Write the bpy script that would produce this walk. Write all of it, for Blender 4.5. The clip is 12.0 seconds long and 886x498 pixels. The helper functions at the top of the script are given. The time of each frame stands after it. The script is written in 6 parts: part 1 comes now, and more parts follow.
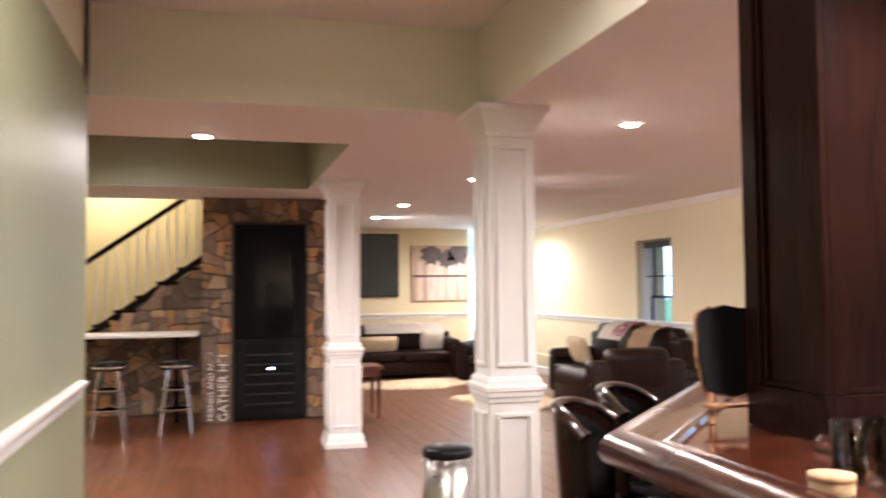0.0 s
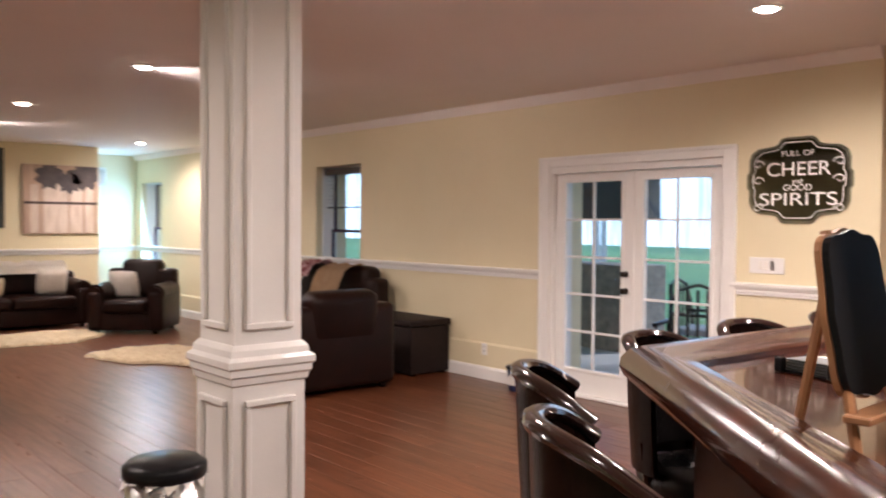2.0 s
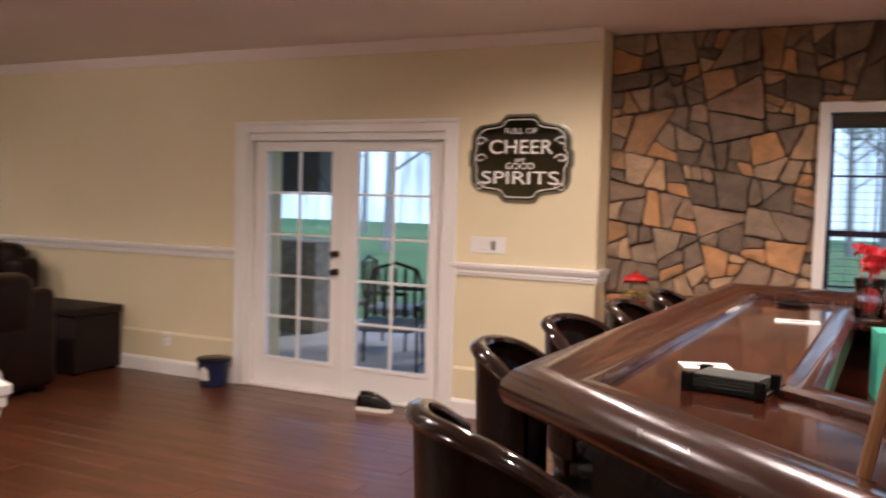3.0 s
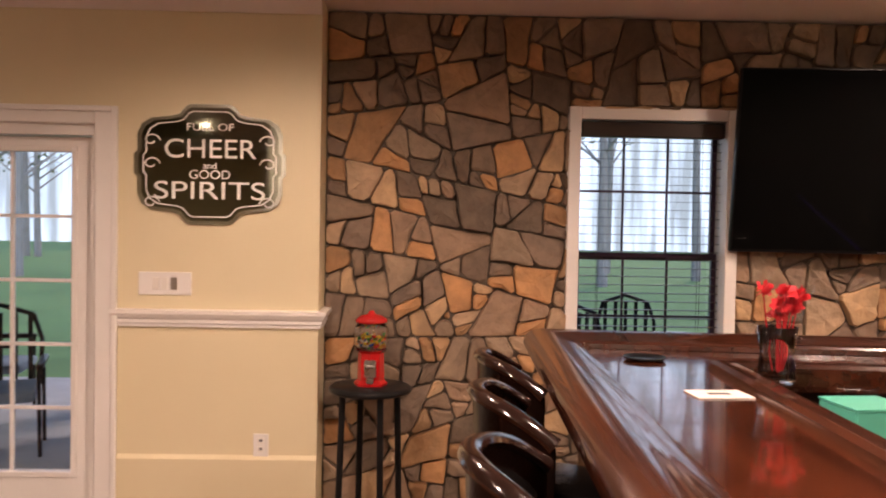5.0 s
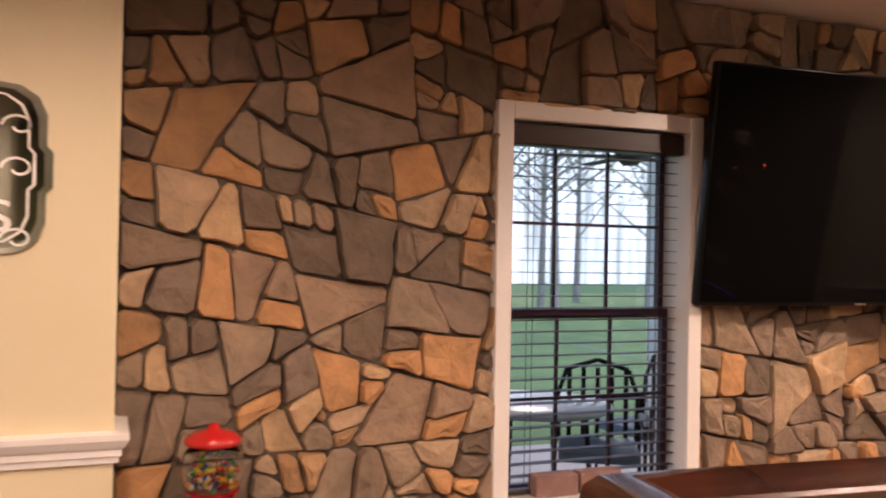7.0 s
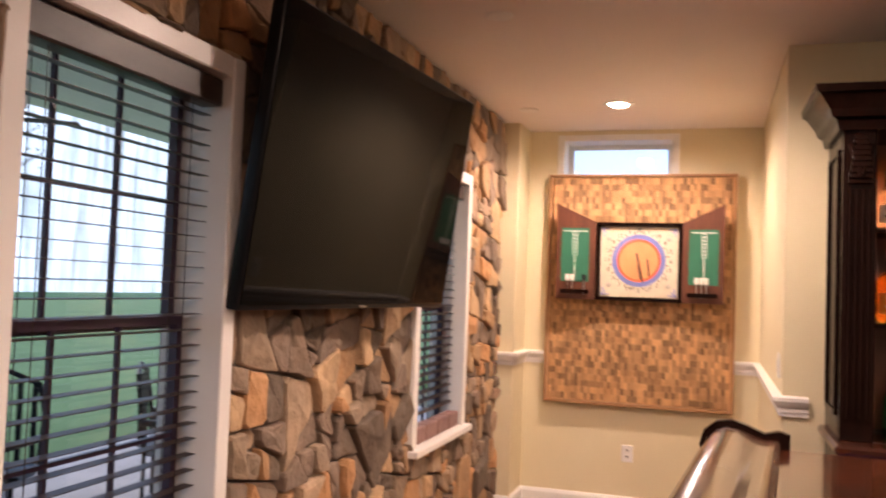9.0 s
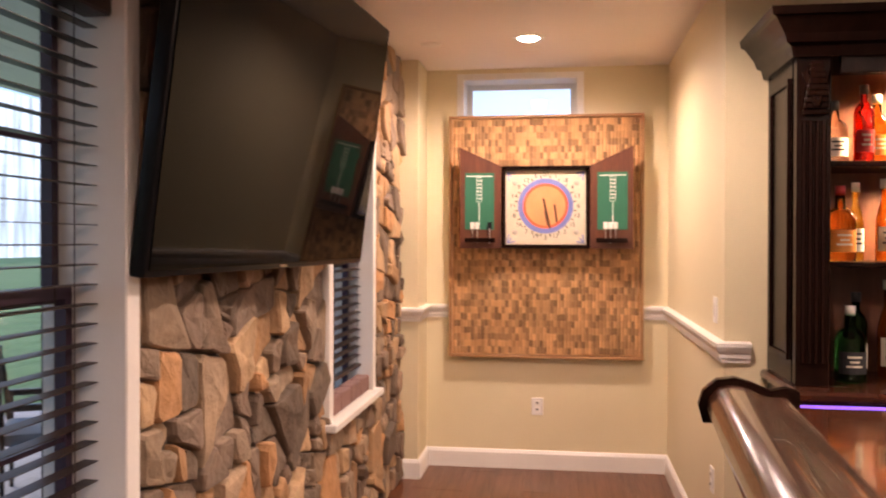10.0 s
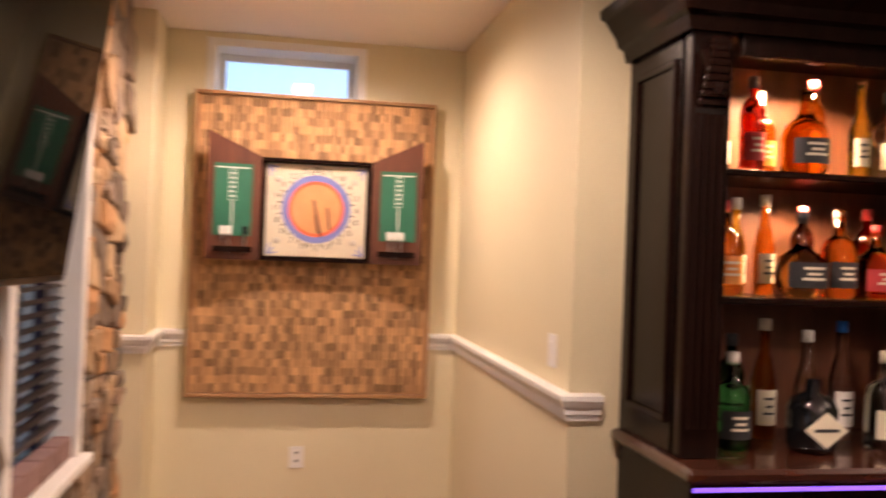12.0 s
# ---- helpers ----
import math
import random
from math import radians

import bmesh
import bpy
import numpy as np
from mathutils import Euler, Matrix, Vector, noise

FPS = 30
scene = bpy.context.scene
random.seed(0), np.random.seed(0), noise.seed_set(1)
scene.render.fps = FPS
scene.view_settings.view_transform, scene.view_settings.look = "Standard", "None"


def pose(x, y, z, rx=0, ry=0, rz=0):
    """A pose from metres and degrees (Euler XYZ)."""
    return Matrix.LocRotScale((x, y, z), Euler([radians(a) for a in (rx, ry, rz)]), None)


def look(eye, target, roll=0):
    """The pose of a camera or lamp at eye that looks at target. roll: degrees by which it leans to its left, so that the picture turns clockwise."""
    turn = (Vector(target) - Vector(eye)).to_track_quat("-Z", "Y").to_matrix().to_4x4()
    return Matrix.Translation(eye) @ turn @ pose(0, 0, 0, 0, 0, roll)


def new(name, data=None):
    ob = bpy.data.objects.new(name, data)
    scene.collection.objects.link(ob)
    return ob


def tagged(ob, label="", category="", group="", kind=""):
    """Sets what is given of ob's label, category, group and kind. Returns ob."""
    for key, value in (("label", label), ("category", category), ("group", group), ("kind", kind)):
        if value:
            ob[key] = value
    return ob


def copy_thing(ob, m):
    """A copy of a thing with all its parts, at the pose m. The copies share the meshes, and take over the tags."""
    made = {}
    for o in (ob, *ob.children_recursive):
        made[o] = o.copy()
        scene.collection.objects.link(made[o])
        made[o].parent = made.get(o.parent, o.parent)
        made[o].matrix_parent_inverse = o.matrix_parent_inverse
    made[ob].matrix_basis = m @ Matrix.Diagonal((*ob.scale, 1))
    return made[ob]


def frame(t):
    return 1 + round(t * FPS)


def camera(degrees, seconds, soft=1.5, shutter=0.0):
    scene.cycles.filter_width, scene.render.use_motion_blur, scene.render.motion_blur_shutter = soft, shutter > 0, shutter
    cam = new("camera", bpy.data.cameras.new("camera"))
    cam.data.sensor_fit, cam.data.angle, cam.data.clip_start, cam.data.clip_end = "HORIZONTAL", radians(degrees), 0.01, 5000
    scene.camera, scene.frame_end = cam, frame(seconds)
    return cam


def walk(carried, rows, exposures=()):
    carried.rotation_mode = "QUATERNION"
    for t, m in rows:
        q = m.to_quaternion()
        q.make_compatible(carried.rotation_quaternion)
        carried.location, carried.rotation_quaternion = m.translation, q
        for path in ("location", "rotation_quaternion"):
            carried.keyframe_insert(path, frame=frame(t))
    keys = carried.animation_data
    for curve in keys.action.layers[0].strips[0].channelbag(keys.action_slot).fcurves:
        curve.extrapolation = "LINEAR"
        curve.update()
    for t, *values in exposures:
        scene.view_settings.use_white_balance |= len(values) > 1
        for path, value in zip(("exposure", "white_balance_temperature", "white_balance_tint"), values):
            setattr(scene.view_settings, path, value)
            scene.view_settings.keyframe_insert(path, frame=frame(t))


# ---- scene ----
cam = camera(55.0, 12.0, soft=1.9, shutter=0.4)
PATH = [
    (0, (2.421, -0.016, 1.613), (0.492, 0.504, 1.704), -0.5),
    (0.5, (2.055, 0.087, 1.589), (0.214, 0.861, 1.702), 0.7),
    (1, (1.508, 0.066, 1.547), (-0.295, 0.927, 1.645), 0.9),
    (1.5, (0.879, 0.112, 1.522), (-0.732, 1.296, 1.514), 1.9),
    (2, (0.479, 0.076, 1.544), (-1.038, 1.378, 1.487), 0.4),
    (2.5, (-0.041, 0.086, 1.599), (-1.167, 1.734, 1.477), 0.9),
    (3, (-0.391, 0.311, 1.56), (-1.247, 2.115, 1.45), 1.6),
    (3.5, (-0.8, 0.464, 1.576), (-1.172, 2.426, 1.468), 0.7),
    (3.7, (-0.931, 0.564, 1.572), (-1.216, 2.54, 1.458), 1.1),
    (5.5, (-1.526, 1.953, 1.624), (-1.315, 3.941, 1.583), 0.6),
    (6, (-1.731, 2.413, 1.648), (-1.328, 4.372, 1.623), 0.6),
    (6.5, (-1.921, 2.856, 1.663), (-1.377, 4.78, 1.657), 0.7),
    (8.5, (-1.98, 4.46, 1.56), (-0.305, 5.547, 1.676), 2.2),
    (9, (-1.975, 4.771, 1.569), (-0.072, 5.378, 1.657), 2.1),
    (9.5, (-1.783, 4.962, 1.562), (0.168, 5.403, 1.587), 0.5),
    (10, (-1.611, 5.156, 1.562), (0.369, 5.436, 1.544), 0.1),
    (10.5, (-1.393, 5.287, 1.568), (0.604, 5.364, 1.499), 0.5),
    (11, (-1.136, 5.301, 1.578), (0.862, 5.346, 1.516), 0.7),
    (11.5, (-0.849, 5.382, 1.573), (1.151, 5.395, 1.544), 0.7),
    (12, (-0.527, 5.417, 1.583), (1.441, 5.059, 1.595), 2.1),
]
EXPOSURES = [(0, 2.4, 5600, 13), (0.5, 2.3, 5600, 13), (1.5, 1.95, 5700, 15), (2.5, 1.35, 6100, 19), (3.5, 1.1, 6300, 20), (5.5, 1.1, 7500, 30), (6.5, 1.25, 7500, 30), (8.5, 1.2, 6800, 24), (9.5, 1.15, 7100, 30), (10.5, 1.1, 7100, 29), (12, 0.92, 7000, 26)]
walk(cam, [(t, look(eye, target, roll)) for t, eye, target, roll in PATH], EXPOSURES)

# ---- world and light ----
world = bpy.data.worlds.new("world")
scene.world = world
world.use_nodes = True
wn = world.node_tree
sky = wn.nodes.new("ShaderNodeTexSky")
sky.sky_type = "NISHITA"
sky.sun_disc = False
sky.sun_elevation = radians(38)
sky.sun_rotation = radians(150)
tint = wn.nodes.new("ShaderNodeMix")
tint.data_type, tint.blend_type = "RGBA", "MULTIPLY"
tint.inputs[0].default_value = 1.0
tint.inputs[7].default_value = (0.72, 0.98, 1.25, 1)
wn.links.new(sky.outputs[0], tint.inputs[6])
wn.links.new(tint.outputs[2], wn.nodes["Background"].inputs[0])
wn.nodes["Background"].inputs[1].default_value = 0.145
sun_data = bpy.data.lights.new("sun", "SUN")
sun_data.energy, sun_data.angle, sun_data.color = 1.0, radians(12), (1.0, 0.96, 0.9)
sun = new("sun", sun_data)
sun.matrix_world = look((10, 25, 22), (0, 6, 0))

CEIL = 2.75
TRAY = 3.30
LAMP_WATTS = 19.0
LAMP_COLOR = (1.0, 0.83, 0.68)

# ---- materials ----
def mat(name, a, b=None, scale=4.0, rough=0.5, metal=0.0, bump=0.0, bump_scale=40.0, stretch=(1, 1, 1), spread=0.0, rough_var=0.08, coat=0.0, low=0.35, high=0.68, spec=0.5):
    """Two colours mixed by noise at two sizes, with fine relief; spread varies it from piece to piece."""
    m = bpy.data.materials.new(name)
    m.use_nodes = True
    nt = m.node_tree
    n, l = nt.nodes, nt.links
    p = n["Principled BSDF"]
    b = b or tuple(c * 0.8 for c in a)
    tc = n.new("ShaderNodeTexCoord")
    mp = n.new("ShaderNodeMapping")
    mp.inputs["Scale"].default_value = stretch
    l.new(tc.outputs["Object"], mp.inputs[0])
    src = mp.outputs[0]
    info = n.new("ShaderNodeObjectInfo")
    if spread:
        add = n.new("ShaderNodeVectorMath")
        add.operation = "ADD"
        mul = n.new("ShaderNodeMath")
        mul.operation = "MULTIPLY"
        mul.inputs[1].default_value = 37.0
        l.new(info.outputs["Random"], mul.inputs[0])
        l.new(mp.outputs[0], add.inputs[0])
        l.new(mul.outputs[0], add.inputs[1])
        src = add.outputs[0]
    big = n.new("ShaderNodeTexNoise")
    big.inputs["Scale"].default_value = scale
    big.inputs["Detail"].default_value = 8
    big.inputs["Roughness"].default_value = 0.62
    l.new(src, big.inputs["Vector"])
    ramp = n.new("ShaderNodeValToRGB")
    ramp.color_ramp.elements[0].position, ramp.color_ramp.elements[1].position = low, high
    ramp.color_ramp.elements[0].color, ramp.color_ramp.elements[1].color = (*a, 1), (*b, 1)
    l.new(big.outputs["Fac"], ramp.inputs[0])
    out = ramp.outputs[0]
    if spread:
        hsv = n.new("ShaderNodeHueSaturation")
        mr = n.new("ShaderNodeMapRange")
        mr.inputs["To Min"].default_value, mr.inputs["To Max"].default_value = 1 - spread, 1 + spread
        l.new(info.outputs["Random"], mr.inputs[0])
        l.new(mr.outputs[0], hsv.inputs["Value"])
        l.new(out, hsv.inputs["Color"])
        out = hsv.outputs[0]
    l.new(out, p.inputs["Base Color"])
    rr = n.new("ShaderNodeMapRange")
    rr.inputs["To Min"].default_value, rr.inputs["To Max"].default_value = max(0.02, rough - rough_var), min(1, rough + rough_var)
    l.new(big.outputs["Fac"], rr.inputs[0])
    l.new(rr.outputs[0], p.inputs["Roughness"])
    p.inputs["Metallic"].default_value = metal
    p.inputs["Specular IOR Level"].default_value = spec
    p.inputs["Coat Weight"].default_value = coat
    p.inputs["Coat Roughness"].default_value = 0.06
    if bump:
        fine = n.new("ShaderNodeTexNoise")
        fine.inputs["Scale"].default_value = bump_scale
        fine.inputs["Detail"].default_value = 6
        l.new(src, fine.inputs["Vector"])
        bp = n.new("ShaderNodeBump")
        bp.inputs["Strength"].default_value = bump
        bp.inputs["Distance"].default_value = 0.02
        l.new(fine.outputs["Fac"], bp.inputs["Height"])
        l.new(bp.outputs[0], p.inputs["Normal"])
    return m


def glow(name, color, strength):
    m = bpy.data.materials.new(name)
    m.use_nodes = True
    p = m.node_tree.nodes["Principled BSDF"]
    p.inputs["Base Color"].default_value = (*color, 1)
    p.inputs["Emission Color"].default_value = (*color, 1)
    p.inputs["Emission Strength"].default_value = strength
    return m


def glass(name, color=(1, 1, 1), rough=0.0, ior=1.45):
    m = bpy.data.materials.new(name)
    m.use_nodes = True
    p = m.node_tree.nodes["Principled BSDF"]
    p.inputs["Base Color"].default_value = (*color, 1)
    p.inputs["Transmission Weight"].default_value = 1.0
    p.inputs["Roughness"].default_value = rough
    p.inputs["IOR"].default_value = ior
    return m


def stone_mat(name, stops, rough=0.85):
    """Field stone: each piece takes its own colour, with grain, veins and a rough face."""
    m = mat(name, (0.95, 0.95, 0.95), (1.45, 1.4, 1.34), 7.0, rough, 0, 0.9, 16.0, spread=0.3)
    nt = m.node_tree
    n, l = nt.nodes, nt.links
    info = n.new("ShaderNodeObjectInfo")
    ramp = n.new("ShaderNodeValToRGB")
    ramp.color_ramp.interpolation = "CONSTANT"
    e = ramp.color_ramp.elements
    while len(e) < len(stops):
        e.new(0.5)
    for i, c in enumerate(stops):
        e[i].position, e[i].color = i / len(stops), (*c, 1)
    l.new(info.outputs["Random"], ramp.inputs[0])
    mx = n.new("ShaderNodeMix")
    mx.data_type, mx.blend_type = "RGBA", "MULTIPLY"
    mx.inputs[0].default_value = 1.0
    p = n["Principled BSDF"]
    old = p.inputs["Base Color"].links[0].from_socket
    l.new(old, mx.inputs[6])
    l.new(ramp.outputs[0], mx.inputs[7])
    l.new(mx.outputs[2], p.inputs["Base Color"])
    return m


M_CREAM = mat("cream_wall_paint", (0.72, 0.63, 0.42), (0.75, 0.66, 0.45), 1.2, 0.6, 0, 0.05, 180)
M_GREEN = mat("olive_wall_paint", (0.27, 0.28, 0.17), (0.30, 0.31, 0.19), 1.2, 0.45, 0, 0.05, 180)
M_TRAY = mat("pale_sage_paint", (0.76, 0.74, 0.60), (0.79, 0.77, 0.63), 1.2, 0.6, 0, 0.05, 180)
M_CEIL = mat("ceiling_paint", (0.83, 0.77, 0.73), (0.86, 0.80, 0.76), 0.9, 0.75, 0, 0.06, 220)
M_WHITE = mat("white_trim_paint", (0.80, 0.78, 0.75), (0.84, 0.82, 0.79), 3.0, 0.32, 0, 0.03, 90)
M_PLANK = mat("floor_wood", (0.155, 0.054, 0.024), (0.07, 0.023, 0.0105), 3.2, 0.30, 0, 0.06, 60, (0.5, 7, 7), 0.16, 0.07)
M_SUB = mat("floor_joint", (0.10, 0.05, 0.03), (0.07, 0.035, 0.02), 3, 0.7)
M_DARKWOOD = mat("espresso_wood", (0.014, 0.0055, 0.0038), (0.007, 0.003, 0.0025), 3, 0.24, 0, 0.05, 50, (6, 6, 0.7), 0, 0.06, spec=0.13)
M_BAR = mat("glossy_mahogany", (0.10, 0.024, 0.010), (0.026, 0.007, 0.004), 2.4, 0.16, 0, 0.02, 60, (5, 0.9, 4), 0, 0.05, 0.9)
M_RAILWOOD = mat("mahogany_rail", (0.07, 0.019, 0.009), (0.022, 0.007, 0.004), 3, 0.26, 0, 0.02, 60, (4, 1, 4), 0, 0.05, 0.6)
M_LEATHER = mat("brown_leather", (0.017, 0.0062, 0.0045), (0.009, 0.004, 0.003), 6, 0.34, 0, 0.2, 90, spec=0.16)
M_BLACKLEATHER = mat("black_vinyl", (0.008, 0.007, 0.007), (0.012, 0.010, 0.010), 6, 0.26, 0, 0.12, 120, spec=0.25)
M_BLACK = mat("black_plastic", (0.010, 0.010, 0.011), (0.013, 0.013, 0.014), 5, 0.3, spec=0.14)
M_SCREEN = mat("screen_glass", (0.003, 0.003, 0.003), (0.004, 0.004, 0.004), 2, 0.03, rough_var=0.005, spec=0.06)
M_BRONZE = mat("dark_bronze", (0.03, 0.022, 0.016), (0.05, 0.035, 0.025), 12, 0.35, 0.8)
M_CHROME = mat("chrome", (0.75, 0.75, 0.76), (0.8, 0.8, 0.8), 5, 0.1, 1.0, rough_var=0.04)
M_STEEL = mat("brushed_steel", (0.5, 0.49, 0.47), (0.6, 0.59, 0.57), 8, 0.28, 1.0, 0.03, 80)
M_GROUT = mat("mortar", (0.15, 0.12, 0.092), (0.10, 0.08, 0.062), 14, 0.95, 0, 0.5, 60)
M_STONE = stone_mat("field_stone", [(0.171, 0.124, 0.090), (0.423, 0.264, 0.144), (0.182, 0.134, 0.099), (0.353, 0.204, 0.104), (0.141, 0.106, 0.079), (0.435, 0.296, 0.173), (0.194, 0.140, 0.099), (0.241, 0.178, 0.124), (0.388, 0.210, 0.099), (0.147, 0.108, 0.081), (0.294, 0.210, 0.139), (0.165, 0.121, 0.090), (0.212, 0.145, 0.099)])
M_CORK = mat("cork", (0.56, 0.34, 0.17), (0.36, 0.18, 0.08), 9, 0.85, 0, 0.2, 120, spread=0.48)
M_OAK = mat("oak_frame", (0.42, 0.23, 0.10), (0.32, 0.16, 0.07), 5, 0.5, 0, 0.08, 60, (1, 1, 6))
M_REDWOOD = mat("red_brown_wood", (0.14, 0.045, 0.022), (0.085, 0.026, 0.014), 4, 0.35, 0, 0.05, 60, (5, 5, 0.8))
M_BOARD = mat("green_scoreboard", (0.012, 0.13, 0.075), (0.016, 0.15, 0.09), 6, 0.5)
M_DARTFACE = mat("dart_face_paper", (0.66, 0.59, 0.45), (0.58, 0.50, 0.37), 8, 0.7)
M_DARTBLUE = mat("dart_blue", (0.16, 0.19, 0.50), (0.20, 0.23, 0.55), 14, 0.7)
M_DARTRED = mat("dart_red", (0.74, 0.11, 0.05), (0.78, 0.14, 0.06), 14, 0.7)
M_DARTTAN = mat("dart_tan", (0.66, 0.33, 0.14), (0.58, 0.27, 0.11), 7, 0.75)
M_INK = mat("dark_ink", (0.02, 0.02, 0.03), (0.03, 0.03, 0.04), 5, 0.6)
M_PAPER = mat("white_paper", (0.82, 0.79, 0.74), (0.78, 0.75, 0.70), 9, 0.7)
M_BLIND = mat("dark_blind_wood", (0.035, 0.019, 0.012), (0.02, 0.011, 0.008), 4, 0.4, 0, 0.05, 60, (1, 6, 6))
M_GLASS = glass("clear_glass")
M_PANE = bpy.data.materials.new("window_pane")
M_PANE.use_nodes = True
_nt = M_PANE.node_tree
_nt.nodes.remove(_nt.nodes["Principled BSDF"])
_tr, _gl, _mx = (_nt.nodes.new("ShaderNode" + k) for k in ("BsdfTransparent", "BsdfGlossy", "MixShader"))
_gl.inputs["Roughness"].default_value = 0.02
_mx.inputs[0].default_value = 0.05
_nt.links.new(_tr.outputs[0], _mx.inputs[1])
_nt.links.new(_gl.outputs[0], _mx.inputs[2])
_nt.links.new(_mx.outputs[0], _nt.nodes["Material Output"].inputs[0])
M_LAMP = glow("lamp_lens", (1.0, 0.86, 0.66), 45.0)
M_PUCK = glow("puck_lens", (1.0, 0.85, 0.62), 30.0)
M_RED = mat("red_enamel", (0.55, 0.02, 0.02), (0.45, 0.015, 0.015), 5, 0.2, coat=0.5)
M_FLEECE = mat("cream_fleece", (0.78, 0.66, 0.46), (0.66, 0.52, 0.33), 12, 0.95, 0, 0.8, 70)
M_PILLOW = mat("beige_cushion", (0.60, 0.48, 0.32), (0.50, 0.38, 0.25), 14, 0.9, 0, 0.3, 150)
M_THROW = mat("tan_throw", (0.52, 0.36, 0.21), (0.44, 0.29, 0.16), 9, 0.9, 0, 0.4, 120)
M_PLAID = mat("maroon_plaid", (0.25, 0.05, 0.06), (0.62, 0.40, 0.40), 9, 0.9, 0, 0.3, 120, (1, 3, 1), low=0.45, high=0.55)
M_SHERPA = mat("white_sherpa", (0.80, 0.74, 0.66), (0.72, 0.65, 0.56), 20, 0.95, 0, 0.6, 90)
M_TEAL = mat("teal_card", (0.06, 0.42, 0.32), (0.07, 0.46, 0.35), 6, 0.5)
M_BRICKPINK = mat("mauve_sill_brick", (0.26, 0.15, 0.13), (0.20, 0.11, 0.10), 9, 0.85, 0, 0.3, 60, spread=0.1)
M_GRASS = mat("lawn", (0.10, 0.22, 0.06), (0.07, 0.16, 0.045), 1.2, 0.9, 0, 0.5, 40)
M_PATIO = mat("patio_concrete", (0.46, 0.46, 0.45), (0.38, 0.38, 0.37), 2, 0.8, 0, 0.2, 60)
M_OUTSTONE = mat("porch_dark_paint", (0.09, 0.09, 0.085), (0.06, 0.06, 0.06), 3, 0.7)
M_WICKER = mat("dark_wicker", (0.022, 0.012, 0.010), (0.012, 0.007, 0.006), 30, 0.6, 0, 0.5, 90, spec=0.2)
M_NAVY = mat("navy_plastic", (0.012, 0.02, 0.07), (0.016, 0.026, 0.085), 5, 0.35)
M_CYANCLOTH = mat("blue_grey_cushion", (0.20, 0.27, 0.33), (0.16, 0.22, 0.28), 12, 0.9, 0, 0.2, 120)
M_BARK = mat("tree_bark", (0.34, 0.31, 0.28), (0.22, 0.20, 0.18), 6, 0.9, 0, 0.6, 30, (3, 3, 0.6))
M_LEAF = mat("spring_leaves", (0.10, 0.13, 0.035), (0.07, 0.10, 0.03), 6, 0.7)
M_PLUM = mat("dark_plum_trim", (0.05, 0.02, 0.05), (0.03, 0.012, 0.03), 5, 0.4)

# ---- mesh helpers ----
def box(bm, x0, y0, z0, x1, y1, z1, bevel=0.0, seg=1):
    geo = bmesh.ops.create_cube(bm, size=1.0)
    vs = geo["verts"]
    for v in vs:
        v.co = Vector((x0 + (v.co.x + 0.5) * (x1 - x0), y0 + (v.co.y + 0.5) * (y1 - y0), z0 + (v.co.z + 0.5) * (z1 - z0)))
    if bevel:
        es = list({e for v in vs for e in v.link_edges})
        bmesh.ops.bevel(bm, geom=es, offset=bevel, segments=seg, profile=0.5, affect="EDGES")


def new_box(*a, **k):
    bm = bmesh.new()
    box(bm, *a, **k)
    return bm


def lathe(bm, profile, seg=24, cx=0.0, cy=0.0):
    """Turns (radius, height) pairs round the upright axis."""
    rings = []
    for r, z in profile:
        if r < 1e-5:
            rings.append([bm.verts.new((cx, cy, z))])
        else:
            rings.append([bm.verts.new((cx + r * math.cos(2 * math.pi * i / seg), cy + r * math.sin(2 * math.pi * i / seg), z)) for i in range(seg)])
    for a, b in zip(rings, rings[1:]):
        for i in range(seg):
            j = (i + 1) % seg
            if len(a) == 1 and len(b) > 1:
                bm.faces.new((a[0], b[j], b[i]))
            elif len(b) == 1 and len(a) > 1:
                bm.faces.new((a[i], a[j], b[0]))
            elif len(a) > 1:
                bm.faces.new((a[i], a[j], b[j], b[i]))
    if len(rings[0]) > 1:
        bm.faces.new(rings[0][::-1])
    if len(rings[-1]) > 1:
        bm.faces.new(rings[-1])


def new_lathe(profile, seg=24, cx=0.0, cy=0.0):
    bm = bmesh.new()
    lathe(bm, profile, seg, cx, cy)
    return bm


def rod(bm, a, b, r, seg=8, r2=None):
    a, b = Vector(a), Vector(b)
    m = Matrix.Translation((a + b) / 2) @ (b - a).to_track_quat("Z", "Y").to_matrix().to_4x4()
    bmesh.ops.create_cone(bm, cap_ends=True, segments=seg, radius1=r, radius2=r if r2 is None else r2, depth=(b - a).length, matrix=m)


def new_rod(*a, **k):
    bm = bmesh.new()
    rod(bm, *a, **k)
    return bm


def prism(bm, pts, d):
    """A flat outline, pushed along d."""
    d = Vector(d)
    a = [bm.verts.new(p) for p in pts]
    b = [bm.verts.new(Vector(p) + d) for p in pts]
    bm.faces.new(a[::-1])
    bm.faces.new(b)
    for i in range(len(a)):
        j = (i + 1) % len(a)
        bm.faces.new((a[i], a[j], b[j], b[i]))
    bmesh.ops.recalc_face_normals(bm, faces=bm.faces[:])


def new_prism(pts, d):
    bm = bmesh.new()
    prism(bm, pts, d)
    return bm


